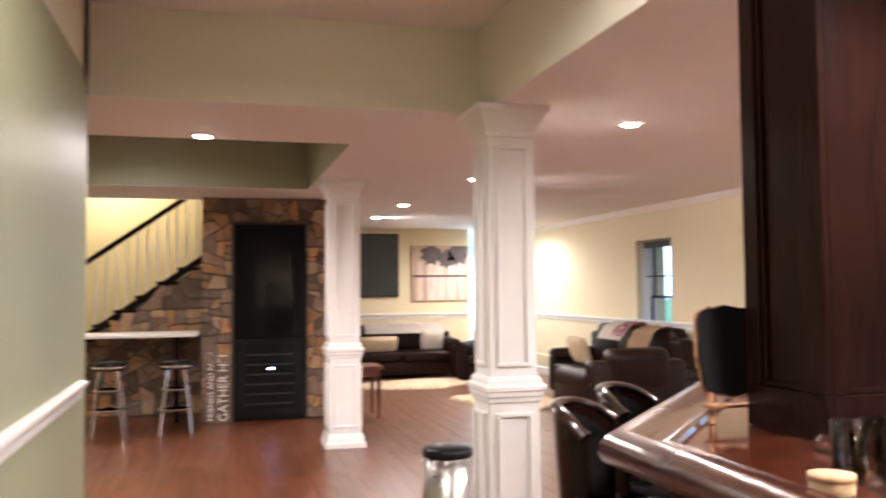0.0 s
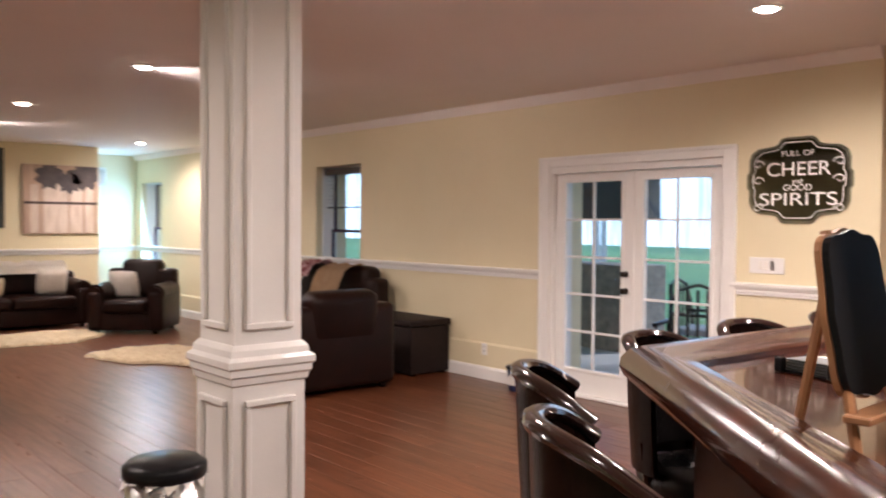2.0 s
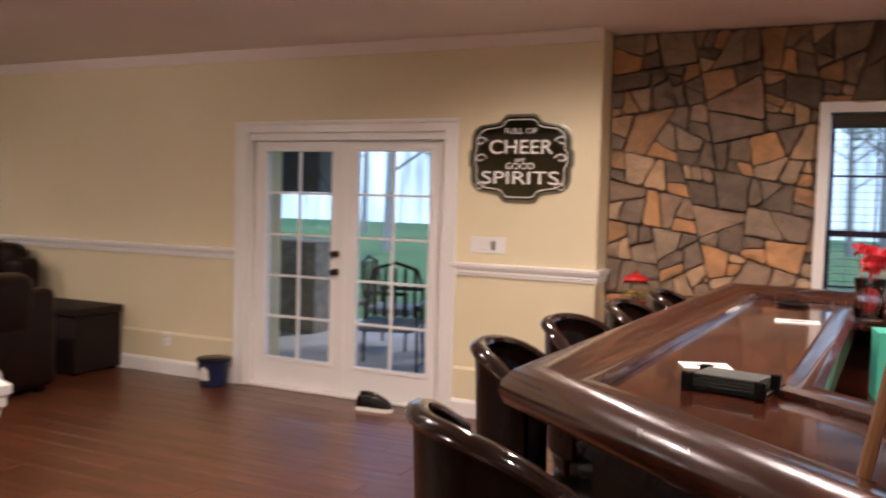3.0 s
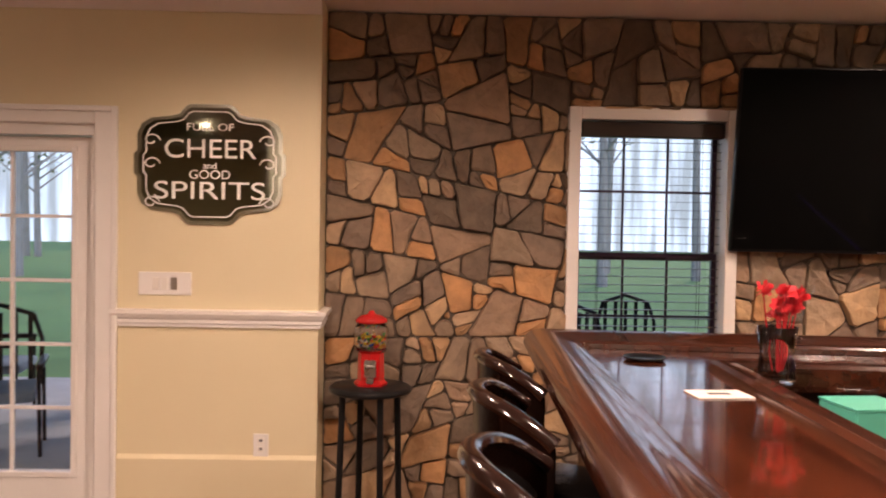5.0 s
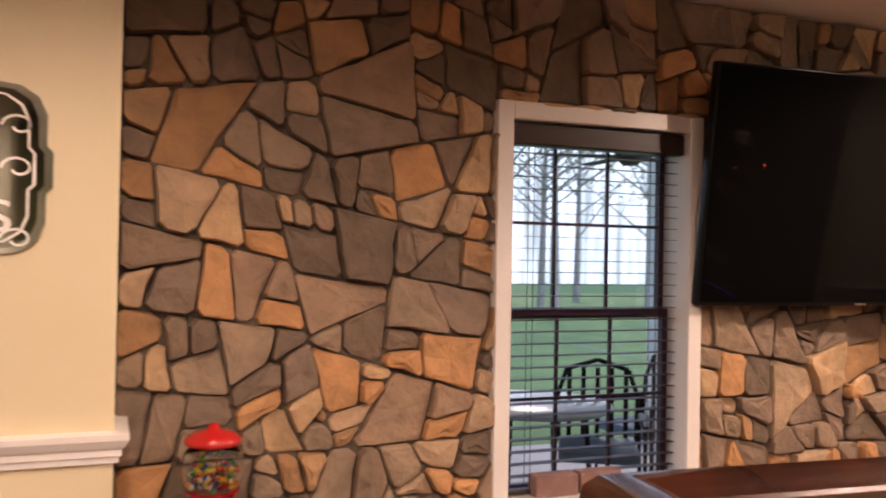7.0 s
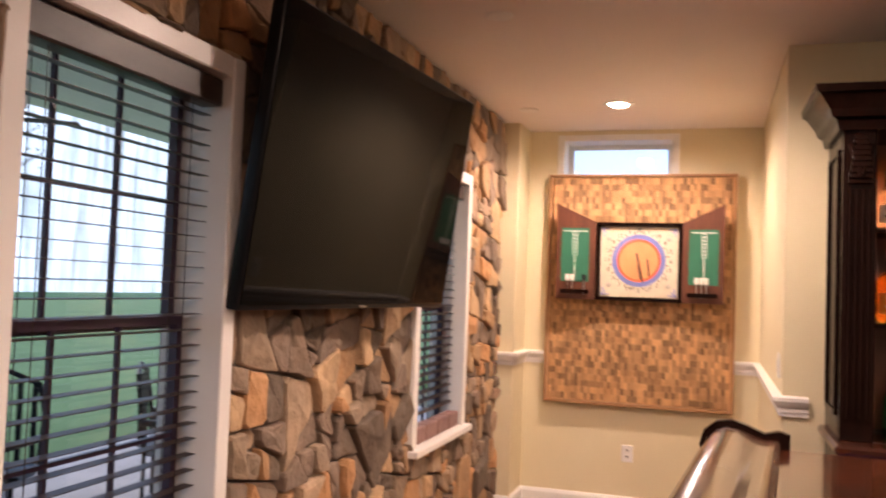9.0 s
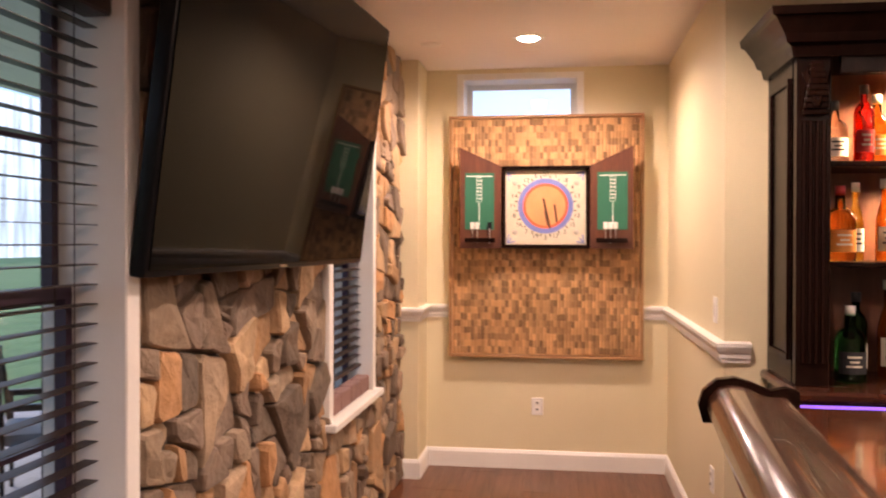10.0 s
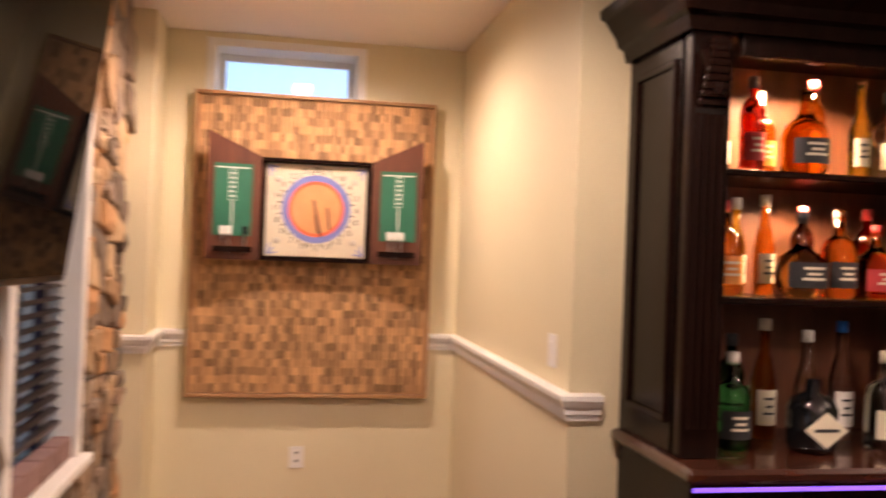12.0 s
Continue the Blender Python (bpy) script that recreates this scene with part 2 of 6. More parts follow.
def sweep(bm, profile, line):
    """Carries a profile of (inset, height) along a level line with mitred corners; inset is to the right of the way."""
    n = len(line)
    rings = []
    for i, (x, y) in enumerate(line):
        p = Vector((x, y))
        d0 = (p - Vector(line[i - 1])).normalized() if i else (Vector(line[1]) - p).normalized()
        d1 = (Vector(line[i + 1]) - p).normalized() if i < n - 1 else d0
        n0, n1 = Vector((d0.y, -d0.x)), Vector((d1.y, -d1.x))
        k = (n0 + n1) / (1 + n0.dot(n1))
        rings.append([bm.verts.new((x + k.x * o, y + k.y * o, z)) for o, z in profile])
    m = len(profile)
    for a, b in zip(rings, rings[1:]):
        for i in range(m):
            bm.faces.new((a[i], a[(i + 1) % m], b[(i + 1) % m], b[i]))
    bm.faces.new(rings[0])
    bm.faces.new(rings[-1][::-1])
    bmesh.ops.recalc_face_normals(bm, faces=bm.faces[:])


def new_sweep(profile, line):
    bm = bmesh.new()
    sweep(bm, profile, line)
    return bm


def mesh_of(name, bm, material, smooth=False):
    me = bpy.data.meshes.new(name)
    if smooth:
        for f in bm.faces:
            f.smooth = True
        for e in bm.edges:
            if len(e.link_faces) == 2 and e.calc_face_angle(0) > radians(38):
                e.smooth = False
    bm.to_mesh(me)
    bm.free()
    me.materials.append(material)
    return me


def part(name, bm, material, parent=None, label="", smooth=True, at=None):
    ob = new(name, mesh_of(name, bm, material, smooth))
    ob.parent = parent
    if at is not None:
        ob.matrix_basis = at
    return tagged(ob, label)


def thing(name, m, label, category, group=""):
    ob = new(name)
    ob.empty_display_size = 0.1
    ob.matrix_basis = m
    return tagged(ob, label, category, group)


def structure(name, bm, material, label="", category="", smooth=False):
    return tagged(part(name, bm, material, None, "", smooth), label, category, kind="structure")


def words(name, text, size, material, parent, m, label="", depth=0.001, width=None):
    cu = bpy.data.curves.new(name, "FONT")
    cu.body, cu.size, cu.extrude, cu.align_x, cu.align_y = text, size, depth, "CENTER", "CENTER"
    tmp = bpy.data.objects.new(name, cu)
    scene.collection.objects.link(tmp)
    dg = bpy.context.evaluated_depsgraph_get()
    me = bpy.data.meshes.new_from_object(tmp.evaluated_get(dg))
    bpy.data.objects.remove(tmp)
    me.materials.clear()
    me.materials.append(material)
    ob = new(name, me)
    if width:
        xs = [v.co.x for v in me.vertices]
        k = width / max(0.001, max(xs) - min(xs))
        m = m @ Matrix.Diagonal((k, 1, 1, 1))
    ob.parent, ob.matrix_basis = parent, m
    return tagged(ob, label)


def slab(x0, x1, y0, y1, z0, z1, holes, axis):
    """A wall with openings through it; holes are (from, to, low, high) along the wall's run."""
    bm = bmesh.new()
    a0, a1 = (x0, x1) if axis == "x" else (y0, y1)
    cuts = sorted({a0, a1, *[min(max(h[k], a0), a1) for h in holes for k in (0, 1)]})
    for c0, c1 in zip(cuts, cuts[1:]):
        mid = (c0 + c1) / 2
        z = z0
        for h in sorted((h for h in holes if h[0] < mid < h[1]), key=lambda h: h[2]):
            if h[2] > z:
                box(bm, *((c0, y0, z, c1, y1, h[2]) if axis == "x" else (x0, c0, z, x1, c1, h[2])))
            z = h[3]
        if z < z1:
            box(bm, *((c0, y0, z, c1, y1, z1) if axis == "x" else (x0, c0, z, x1, c1, z1)))
    return bm

# ---- structure ----
WALL_Y, STONE_Y, DART_X, FAR_X = 5.96, 6.22, 4.26, -13.55
DOOR = (-4.86, -3.07, 0.0, 2.08)
W_SOFA = (-8.88, -7.90, 0.70, 2.27)
W_ONE = (-0.53, 0.31, 0.72, 2.20)
W_TWO = (2.14, 2.98, 0.74, 2.20)
W_FAR = (-14.75, -13.85, 0.70, 2.25)
structure("wall_north", slab(-15.2, -1.92, WALL_Y, 6.42, 0, CEIL, [DOOR, W_SOFA, W_FAR], "x"), M_CREAM, "cream painted wall with a chair rail", "wall")
wall_stone = structure("wall_stone", slab(-1.92, 3.90, STONE_Y + 0.02, 6.42, 0, CEIL, [W_ONE, W_TWO], "x"), M_GROUT, "mortared field stone wall in tan, orange and grey", "stone wall")
structure("wall_niche", new_box(3.90, 6.10, 0, 4.50, 6.42, CEIL), M_CREAM, "cream painted wall corner beside the stone", "wall")
structure("wall_east", slab(DART_X, 4.60, 4.30, 6.10, 0, CEIL, [(5.04, 5.87, 2.26, 2.70)], "y"), M_CREAM, "cream painted wall behind the dartboard", "wall")
structure("wall_alcove", new_box(2.24, 0.95, 0, 4.60, 4.46, CEIL), M_CREAM, "cream painted wall beside the back bar", "wall")
structure("wall_south", new_box(-2.60, -0.92, 0, 4.60, -0.72, CEIL + 0.1), M_GREEN, "olive green wall with a white chair rail", "wall")
structure("wall_far", new_box(FAR_X - 0.2, -4.0, 0, FAR_X, 4.80, CEIL), M_CREAM, "cream painted far wall", "wall")
structure("wall_recess", new_box(-15.2, 4.80, 0, -15.0, WALL_Y, CEIL), M_CREAM, "pale wall of a recess lit by daylight", "wall")
structure("wall_recess_side", new_box(-15.2, 4.60, 0, FAR_X - 0.2, 4.80, CEIL), M_CREAM, "side wall of the recess", "wall")
structure("wall_stairs", new_box(FAR_X, -4.2, 0, -2.6, -4.0, TRAY + 0.6), M_CREAM, "plain wall behind the stairs", "wall")
structure("wall_south_return", new_box(-2.80, -4.0, 0, -2.60, -0.72, TRAY), M_GREEN, "olive green wall end", "wall")

structure("wall_back", new_box(4.50, -0.92, 0, 4.70, 0.95, CEIL + 0.1), M_CREAM, "plain wall at the walk's start", "wall")

# ceiling with two raised trays
T1 = (-2.86, 4.5, -0.72, 1.66)
T2 = (-7.35, -4.2, -3.2, 1.02)
bm = bmesh.new()
def cover(x0, x1, y0, y1):
    box(bm, x0, y0, CEIL, x1, y1, CEIL + 0.1)
cover(-15.2, 4.6, 1.66, 6.42)
cover(-4.2, -2.86, -4.0, 1.66)
cover(-7.35, -4.2, 1.02, 1.66)
cover(-7.35, -4.2, -4.0, -3.2)
cover(-13.75, -7.35, 0.0, 1.66)
cover(-8.7, -7.35, -4.0, 0.0)
structure("ceiling", bm, M_CEIL, "smooth warm white ceiling with recessed lamps", "ceiling")
bm = bmesh.new()
for x0, x1, y0, y1 in (T1, T2):
    box(bm, x0 - 0.1, y0 - 0.1, TRAY, x1 + 0.1, y1 + 0.1, TRAY + 0.1)
box(bm, -13.75, -4.2, TRAY + 0.5, -8.6, 0.1, TRAY + 0.6)
structure("ceiling_tray", bm, M_CEIL, "raised tray ceiling", "ceiling")
for k, ((x0, x1, y0, y1), m) in enumerate(((T1, M_TRAY), (T2, M_GREEN))):
    bm = bmesh.new()
    box(bm, x0 - 0.1, y0 - 0.1, CEIL + 0.1, x0, y1 + 0.1, TRAY)
    box(bm, x1, y0 - 0.1, CEIL + 0.1, x1 + 0.1, y1 + 0.1, TRAY)
    box(bm, x0, y1, CEIL + 0.1, x1, y1 + 0.1, TRAY)
    box(bm, x0, y0 - 0.1, CEIL + 0.1, x1, y0, TRAY)
    box(bm, x0, y0 + 0.001, CEIL + 0.003, x0 + 0.003, y1 - 0.003, TRAY - 0.002)
    box(bm, x0 + 0.003, y1 - 0.003, CEIL + 0.003, x1 - 0.003, y1, TRAY - 0.002)
    structure("trim_tray" if k == 0 else "trim_tray_green", bm, m, "painted upright band round the tray ceiling", "ceiling trim")
structure("wall_stairwell", new_box(-8.7, -4.0, CEIL + 0.1, -8.6, 0.0, TRAY + 0.5), M_CREAM, "stairwell header", "wall")
structure("wall_stairwell_side", new_box(-13.75, 0.0, CEIL + 0.1, -8.6, 0.1, TRAY + 0.5), M_CREAM, "stairwell side", "wall")

# rails, baseboards and crown
RAIL = [(0.0, 1.035), (0.014, 1.035), (0.014, 1.052), (0.022, 1.056), (0.022, 1.075), (0.030, 1.082), (0.042, 1.105), (0.042, 1.122), (0.0, 1.128)]
BASE = [(0.0, 0.0), (0.018, 0.0), (0.018, 0.105), (0.008, 0.125), (0.0, 0.128)]
CROWN = [(0.0, CEIL - 0.085), (0.014, CEIL - 0.085), (0.06, CEIL - 0.012), (0.06, CEIL - 0.001), (0.0, CEIL - 0.001)]
def trim_run(name, profile, line, label, category, material=M_WHITE):
    structure(name, new_sweep(profile, line), material, label, category)
trim_run("trim_rail_north", RAIL, [(-13.5, WALL_Y), (-4.95, WALL_Y)], "white chair rail", "chair rail")
trim_run("trim_rail_north_short", RAIL, [(-2.99, WALL_Y), (-1.92, WALL_Y), (-1.92, STONE_Y + 0.01)], "white chair rail by the sign", "chair rail")
NICHE = [(3.90, 6.24), (3.90, 6.10), (DART_X, 6.10), (DART_X, 4.46), (2.24, 4.46), (2.24, 4.35)]
trim_run("trim_rail_niche", RAIL, NICHE, "white chair rail round the dart niche", "chair rail")
trim_run("baseboard_niche", BASE, NICHE, "white baseboard", "baseboard")
trim_run("baseboard_north", BASE, [(-13.5, WALL_Y - 0.02), (-4.95, WALL_Y - 0.02)], "white baseboard", "baseboard")
trim_run("baseboard_north_short", BASE, [(-2.99, WALL_Y - 0.02), (-1.92, WALL_Y - 0.02)], "white baseboard", "baseboard")
LEDGE = [(0.0, 0.0), (0.02, 0.0), (0.02, 0.345), (0.0, 0.365)]
trim_run("trim_ledge_north", LEDGE, [(-13.5, WALL_Y), (-4.95, WALL_Y)], "low cream ledge along the wall foot", "wall ledge", M_CREAM)
trim_run("trim_ledge_north_short", LEDGE, [(-2.99, WALL_Y), (-1.92, WALL_Y)], "low cream ledge along the wall foot", "wall ledge", M_CREAM)
trim_run("trim_crown_north", CROWN, [(-15.0, WALL_Y), (-1.92, WALL_Y)], "soft crown moulding", "crown moulding", M_CEIL)
trim_run("trim_rail_south", RAIL, [(4.4, -0.72), (-2.60, -0.72)], "white chair rail on the olive wall", "chair rail")
trim_run("trim_rail_far", RAIL, [(FAR_X, -1.0), (FAR_X, 4.80)], "white chair rail", "chair rail")
trim_run("trim_rail_recess", RAIL, [(-15.0, 4.80), (-15.0, WALL_Y)], "white chair rail in the recess", "chair rail")
trim_run("baseboard_far", BASE, [(FAR_X, -1.0), (FAR_X, 4.80)], "white baseboard", "baseboard")
trim_run("trim_rail_recess_end", RAIL, [(-15.0, WALL_Y), (-13.5, WALL_Y)], "white chair rail in the recess", "chair rail")


# ---- columns ----
def frame_strips(bm, face, w, z0, z1, t=0.018, s=0.026, rot=0):
    """Raised moulding round a recessed panel on one face of a square post of half width face."""
    m = Matrix.Rotation(rot, 4, "Z")
    b2 = bmesh.new()
    for a in ((-w, z0, w, z0 + s), (-w, z1 - s, w, z1), (-w, z0 + s, -w + s, z1 - s), (w - s, z0 + s, w, z1 - s)):
        box(b2, a[0], -face - t, a[1], a[2], -face + 0.002, a[3], 0.004)
    b2.transform(m)
    me = bpy.data.meshes.new("tmp")
    b2.to_mesh(me)
    bm.from_mesh(me)
    bpy.data.meshes.remove(me)
    b2.free()


def column(x, y):
    c = thing("column", pose(x, y, 0), "white panelled square wooden column from floor to ceiling", "column", "columns")
    def sq(prof):
        b = bmesh.new()
        last = None
        rings = []
        for r, z in prof:
            rings.append([b.verts.new((sx * r, sy * r, z)) for sx, sy in ((-1, -1), (1, -1), (1, 1), (-1, 1))])
        for p, q in zip(rings, rings[1:]):
            for i in range(4):
                b.faces.new((p[i], p[(i + 1) % 4], q[(i + 1) % 4], q[i]))
        b.faces.new(rings[0][::-1])
        b.faces.new(rings[-1])
        return b
    part("pedestal", sq([(0.163, 0.0), (0.163, 0.93)]), M_WHITE, c, smooth=False)
    part("base_moulding", sq([(0.205, 0.0), (0.205, 0.045), (0.195, 0.06), (0.185, 0.11), (0.175, 0.135), (0.166, 0.14)]), M_WHITE, c, smooth=False)
    part("middle_moulding", sq([(0.166, 0.90), (0.173, 0.905), (0.176, 0.93), (0.186, 0.94), (0.186, 0.965), (0.196, 0.975), (0.196, 1.0), (0.178, 1.015), (0.174, 1.04), (0.158, 1.06)]), M_WHITE, c, smooth=False)
    part("shaft", sq([(0.152, 1.0), (0.152, CEIL - 0.05)]), M_WHITE, c, smooth=False)
    part("capital", sq([(0.150, CEIL - 0.20), (0.165, CEIL - 0.195), (0.165, CEIL - 0.17), (0.155, CEIL - 0.165), (0.175, CEIL - 0.12), (0.215, CEIL - 0.05), (0.235, CEIL - 0.035), (0.235, CEIL - 0.001)]), M_WHITE, c, smooth=False)
    for k in range(4):
        for z0, z1, f, w in ((1.12, 2.50, 0.152, 0.108), (0.20, 0.84, 0.163, 0.115)):
            b = bmesh.new()
            frame_strips(b, f, w, z0, z1, rot=k * math.pi / 2)
            part("panel_moulding", b, M_WHITE, c, smooth=False)
    return c


column(-2.74, 1.78)
column(-6.42, 1.28)


# ---- recessed lamps ----
def can_light(x, y, z=CEIL, watts=1.0, aim=0.0):
    c = thing("recessed_light", pose(x, y, z), "round white recessed ceiling lamp, lit", "ceiling lamp", "recessed lamps")
    part("trim_ring", new_lathe([(0.062, -0.004), (0.066, -0.010), (0.095, -0.006), (0.098, -0.001), (0.062, -0.001)], 28), M_WHITE, c)
    part("lens", new_lathe([(0.0, -0.022), (0.04, -0.018), (0.064, -0.004), (0.0, -0.002)], 24), M_LAMP, c)
    d = bpy.data.lights.new("can_lamp", "SPOT")
    d.energy, d.color, d.shadow_soft_size, d.spot_size, d.spot_blend = LAMP_WATTS * watts * 4.2, LAMP_COLOR, 0.06, radians(168), 0.55
    o = new("can_lamp", d)
    if aim:
        d.spot_size, d.spot_blend = radians(125), 0.9
    o.matrix_basis = pose(x, y, z - 0.03, aim)


for x, y in ((-6.05, 2.62), (-10.95, 2.48)):
    can_light(x, y, watts=0.7, aim=58)
for x, y in ((-2.95, 2.80), (-8.9, 2.48), (-12.3, 5.0), (-4.05, -0.10), (3.37, 5.36), (1.2, 5.0), (-0.75, 3.2), (1.0, 1.9)):
    can_light(x, y)
can_light(-1.95, 4.5, watts=0.65)
# Two added lamps, hidden up in the trays, to fill them with light.
for x, y in ((-0.3, 0.4), (-5.7, -0.8)):
    can_light(x, y, TRAY, 0.55)


# ---- windows and doors ----
def sash_window(name, x0, x1, z0, z1, y, label, blinds=0.0, muntins=True, casing=0.055, dark=True):
    """A double-hung window set deep in the wall, with casing, sashes, bars and glass."""
    w = tagged(new(name), label, "window", kind="structure")
    b = bmesh.new()
    c = casing
    box(b, x0 - c, y - 0.03, z0 - 0.05, x0 + 0.012, y + 0.19, z1 + c, 0.004)
    box(b, x1 - 0.012, y - 0.03, z0 - 0.05, x1 + c, y + 0.19, z1 + c, 0.004)
    box(b, x0 + 0.012, y - 0.028, z1 - 0.012, x1 - 0.012, y + 0.19, z1 + c, 0.004)
    part("window_frame", b, M_WHITE, w, smooth=False)
    part("window_sill", new_box(x0 - c - 0.03, y - 0.07, z0 - 0.035, x1 + c + 0.03, y + 0.19, z0 + 0.004, 0.006), M_WHITE, w, smooth=False)
    zm = (z0 + z1) / 2 - 0.03
    m = M_WHITE if not dark else M_PLUM
    for k, (a, e, yy) in enumerate(((z0 + 0.006, zm + 0.02, y + 0.11), (zm - 0.02, z1 - 0.012, y + 0.145))):
        b = bmesh.new()
        f = 0.026
        xa, xb = x0 + 0.014, x1 - 0.014
        box(b, xa, yy, a, xa + f, yy + 0.03, e)
        box(b, xb - f, yy, a, xb, yy + 0.03, e)
        box(b, xa + f, yy, a, xb - f, yy + 0.03, a + f)
        box(b, xa + f, yy, e - f, xb - f, yy + 0.03, e)
        if muntins:
            for i in (1, 2):
                xx = xa + f + (xb - xa - 2 * f) * i / 3
                box(b, xx - 0.006, yy + 0.008, a + f, xx + 0.006, yy + 0.022, e - f)
            zz = (a + e) / 2
            box(b, xa + f, yy + 0.005, zz - 0.006, xb - f, yy + 0.021, zz + 0.006)
        s = part("sash", b, m, w, smooth=False)
        p = part("pane", new_box(xa + f, yy + 0.013, a + f, xb - f, yy + 0.017, e - f), M_PANE, s, smooth=False)
        p.visible_shadow = False
    return w


def slat_blind(x0, x1, z0, z1, y, angle, pitch=0.047):
    t = thing("window_blind", pose((x0 + x1) / 2, y, z1), "dark wooden slat blind, lowered with slats open", "blind", "window blinds")
    h = (x1 - x0) / 2
    part("valance", new_box(-h, -0.055, -0.085, h, 0.02, 0.0, 0.006), M_BLIND, t, smooth=False)
    n = int((z1 - z0 - 0.12) / pitch)
    sl = mesh_of("slat", new_box(-h + 0.004, -0.018, -0.0012, h - 0.004, 0.018, 0.0012), M_BLIND)
    for i in range(n):
        o = new("slat", sl)
        o.parent, o.matrix_basis = t, pose(0, 0, -0.11 - i * pitch, angle)
    for sx in (-0.36 * 2 * h, 0.36 * 2 * h):
        part("ladder_cord", new_rod((sx, -0.024, -0.08), (sx, -0.024, -0.11 - n * pitch), 0.0015, 5), M_BLIND, t)
        part("ladder_cord", new_rod((sx, 0.024, -0.08), (sx, 0.024, -0.11 - n * pitch), 0.0015, 5), M_BLIND, t)
    part("bottom_rail", new_box(-h + 0.004, -0.02, -0.13 - n * pitch, h - 0.004, 0.02, -0.112 - n * pitch, 0.004), M_BLIND, t, smooth=False)


sash_window("window_1", *W_ONE, STONE_Y, "white framed sash window in the stone wall")
sash_window("window_2", *W_TWO, STONE_Y, "white framed sash window beside the dart niche")
sash_window("window_3", *W_SOFA, WALL_Y + 0.12, "sash window above the sofa", muntins=False)
sash_window("window_4", *W_FAR, WALL_Y + 0.12, "sash window in the far recess", muntins=False)
slat_blind(W_ONE[0] + 0.02, W_ONE[1] - 0.02, W_ONE[2] + 0.01, W_ONE[3] - 0.02, STONE_Y + 0.055, 2)
slat_blind(W_TWO[0] + 0.02, W_TWO[1] - 0.02, W_TWO[2] + 0.10, W_TWO[3] - 0.02, STONE_Y + 0.055, 14)
slat_blind(W_SOFA[0] + 0.02, W_SOFA[1] - 0.02, 1.75, W_SOFA[3] - 0.02, WALL_Y + 0.17, 4)
sky_lamp = bpy.data.lights.new("sky_lamp", "AREA")
sky_lamp.shape, sky_lamp.size, sky_lamp.size_y, sky_lamp.energy, sky_lamp.color = "RECTANGLE", 0.8, 1.4, 16.0, (0.35, 0.7, 1.0)
new("sky_lamp", sky_lamp).matrix_basis = look((-14.3, WALL_Y + 0.10, 1.5), (-14.3, 4.0, 1.2))
# mauve bricks lying on the sills
def sill_brick(x, y, z, group):
    tagged(part("brick", new_box(x, y, z, x + 0.19, y + 0.075, z + 0.085, 0.006), M_BRICKPINK, None), "mauve brick lying on the white window sill", "brick", group)
for i in range(4):
    sill_brick(W_TWO[0] + 0.03 + i * 0.2, STONE_Y - 0.01, W_TWO[2] + 0.005, "bricks on the sill")
for i in range(2):
    sill_brick(W_ONE[0] + 0.14 + i * 0.2, STONE_Y - 0.01, W_ONE[2] + 0.005, "bricks on the sill")

hopper = tagged(new("window_5"), "small white basement window above the cork panel", "window", kind="structure")
b = bmesh.new()
for a in ((5.02, 2.24, 5.07, 2.72), (5.84, 2.24, 5.89, 2.72), (5.07, 2.675, 5.84, 2.72), (5.07, 2.24, 5.84, 2.28)):
    box(b, DART_X - 0.006, a[0], a[1], DART_X + 0.30, a[2], a[3], 0.003)
part("window_frame", b, M_WHITE, hopper, smooth=False)
b = bmesh.new()
for a in ((5.07, 2.28, 5.11, 2.675), (5.80, 2.28, 5.84, 2.675), (5.11, 2.64, 5.80, 2.675), (5.11, 2.28, 5.80, 2.315)):
    box(b, DART_X + 0.20, a[0], a[1], DART_X + 0.23, a[2], a[3])
part("sash", b, M_WHITE, hopper, smooth=False)
part("pane", new_box(DART_X + 0.213, 5.11, 2.315, DART_X + 0.217, 5.80, 2.64), M_PANE, hopper, smooth=False).visible_shadow = False

# french doors
dx0, dx1, _, dz = DOOR
casing = tagged(new("door_casing"), "white door casing round the french doors", "door casing", kind="structure")
for a in ((dx0 - 0.11, 0, dx0 + 0.004, dz + 0.085), (dx1 - 0.004, 0, dx1 + 0.11, dz + 0.085), (dx0 + 0.004, dz - 0.004, dx1 - 0.004, dz + 0.085)):
    b = new_box(a[0], WALL_Y - 0.024, a[1], a[2], WALL_Y + 0.001, a[3], 0.006)
    part("casing_board", b, M_WHITE, casing, smooth=False)
for a in ((dx0 - 0.115, 0, dx0 - 0.085, dz + 0.09), (dx1 + 0.085, 0, dx1 + 0.115, dz + 0.09), (dx0 - 0.085, dz + 0.06, dx1 + 0.085, dz + 0.09)):
    part("casing_bead", new_box(a[0], WALL_Y - 0.036, a[1], a[2], WALL_Y - 0.02, a[3], 0.005), M_WHITE, casing, smooth=False)
for a in ((dx0, 0, dx0 + 0.03, dz), (dx1 - 0.03, 0, dx1, dz), (dx0 + 0.03, dz - 0.06, dx1 - 0.03, dz)):
    part("jamb", new_box(a[0], WALL_Y + 0.002, a[1], a[2], WALL_Y + 0.28, a[3]), M_WHITE, casing, smooth=False)
part("threshold", new_box(dx0 + 0.03, WALL_Y - 0.01, 0.0, dx1 - 0.03, WALL_Y + 0.28, 0.025, 0.006), M_WHITE, casing, smooth=False)
dm = (dx0 + dx1) / 2
DY = WALL_Y + 0.055
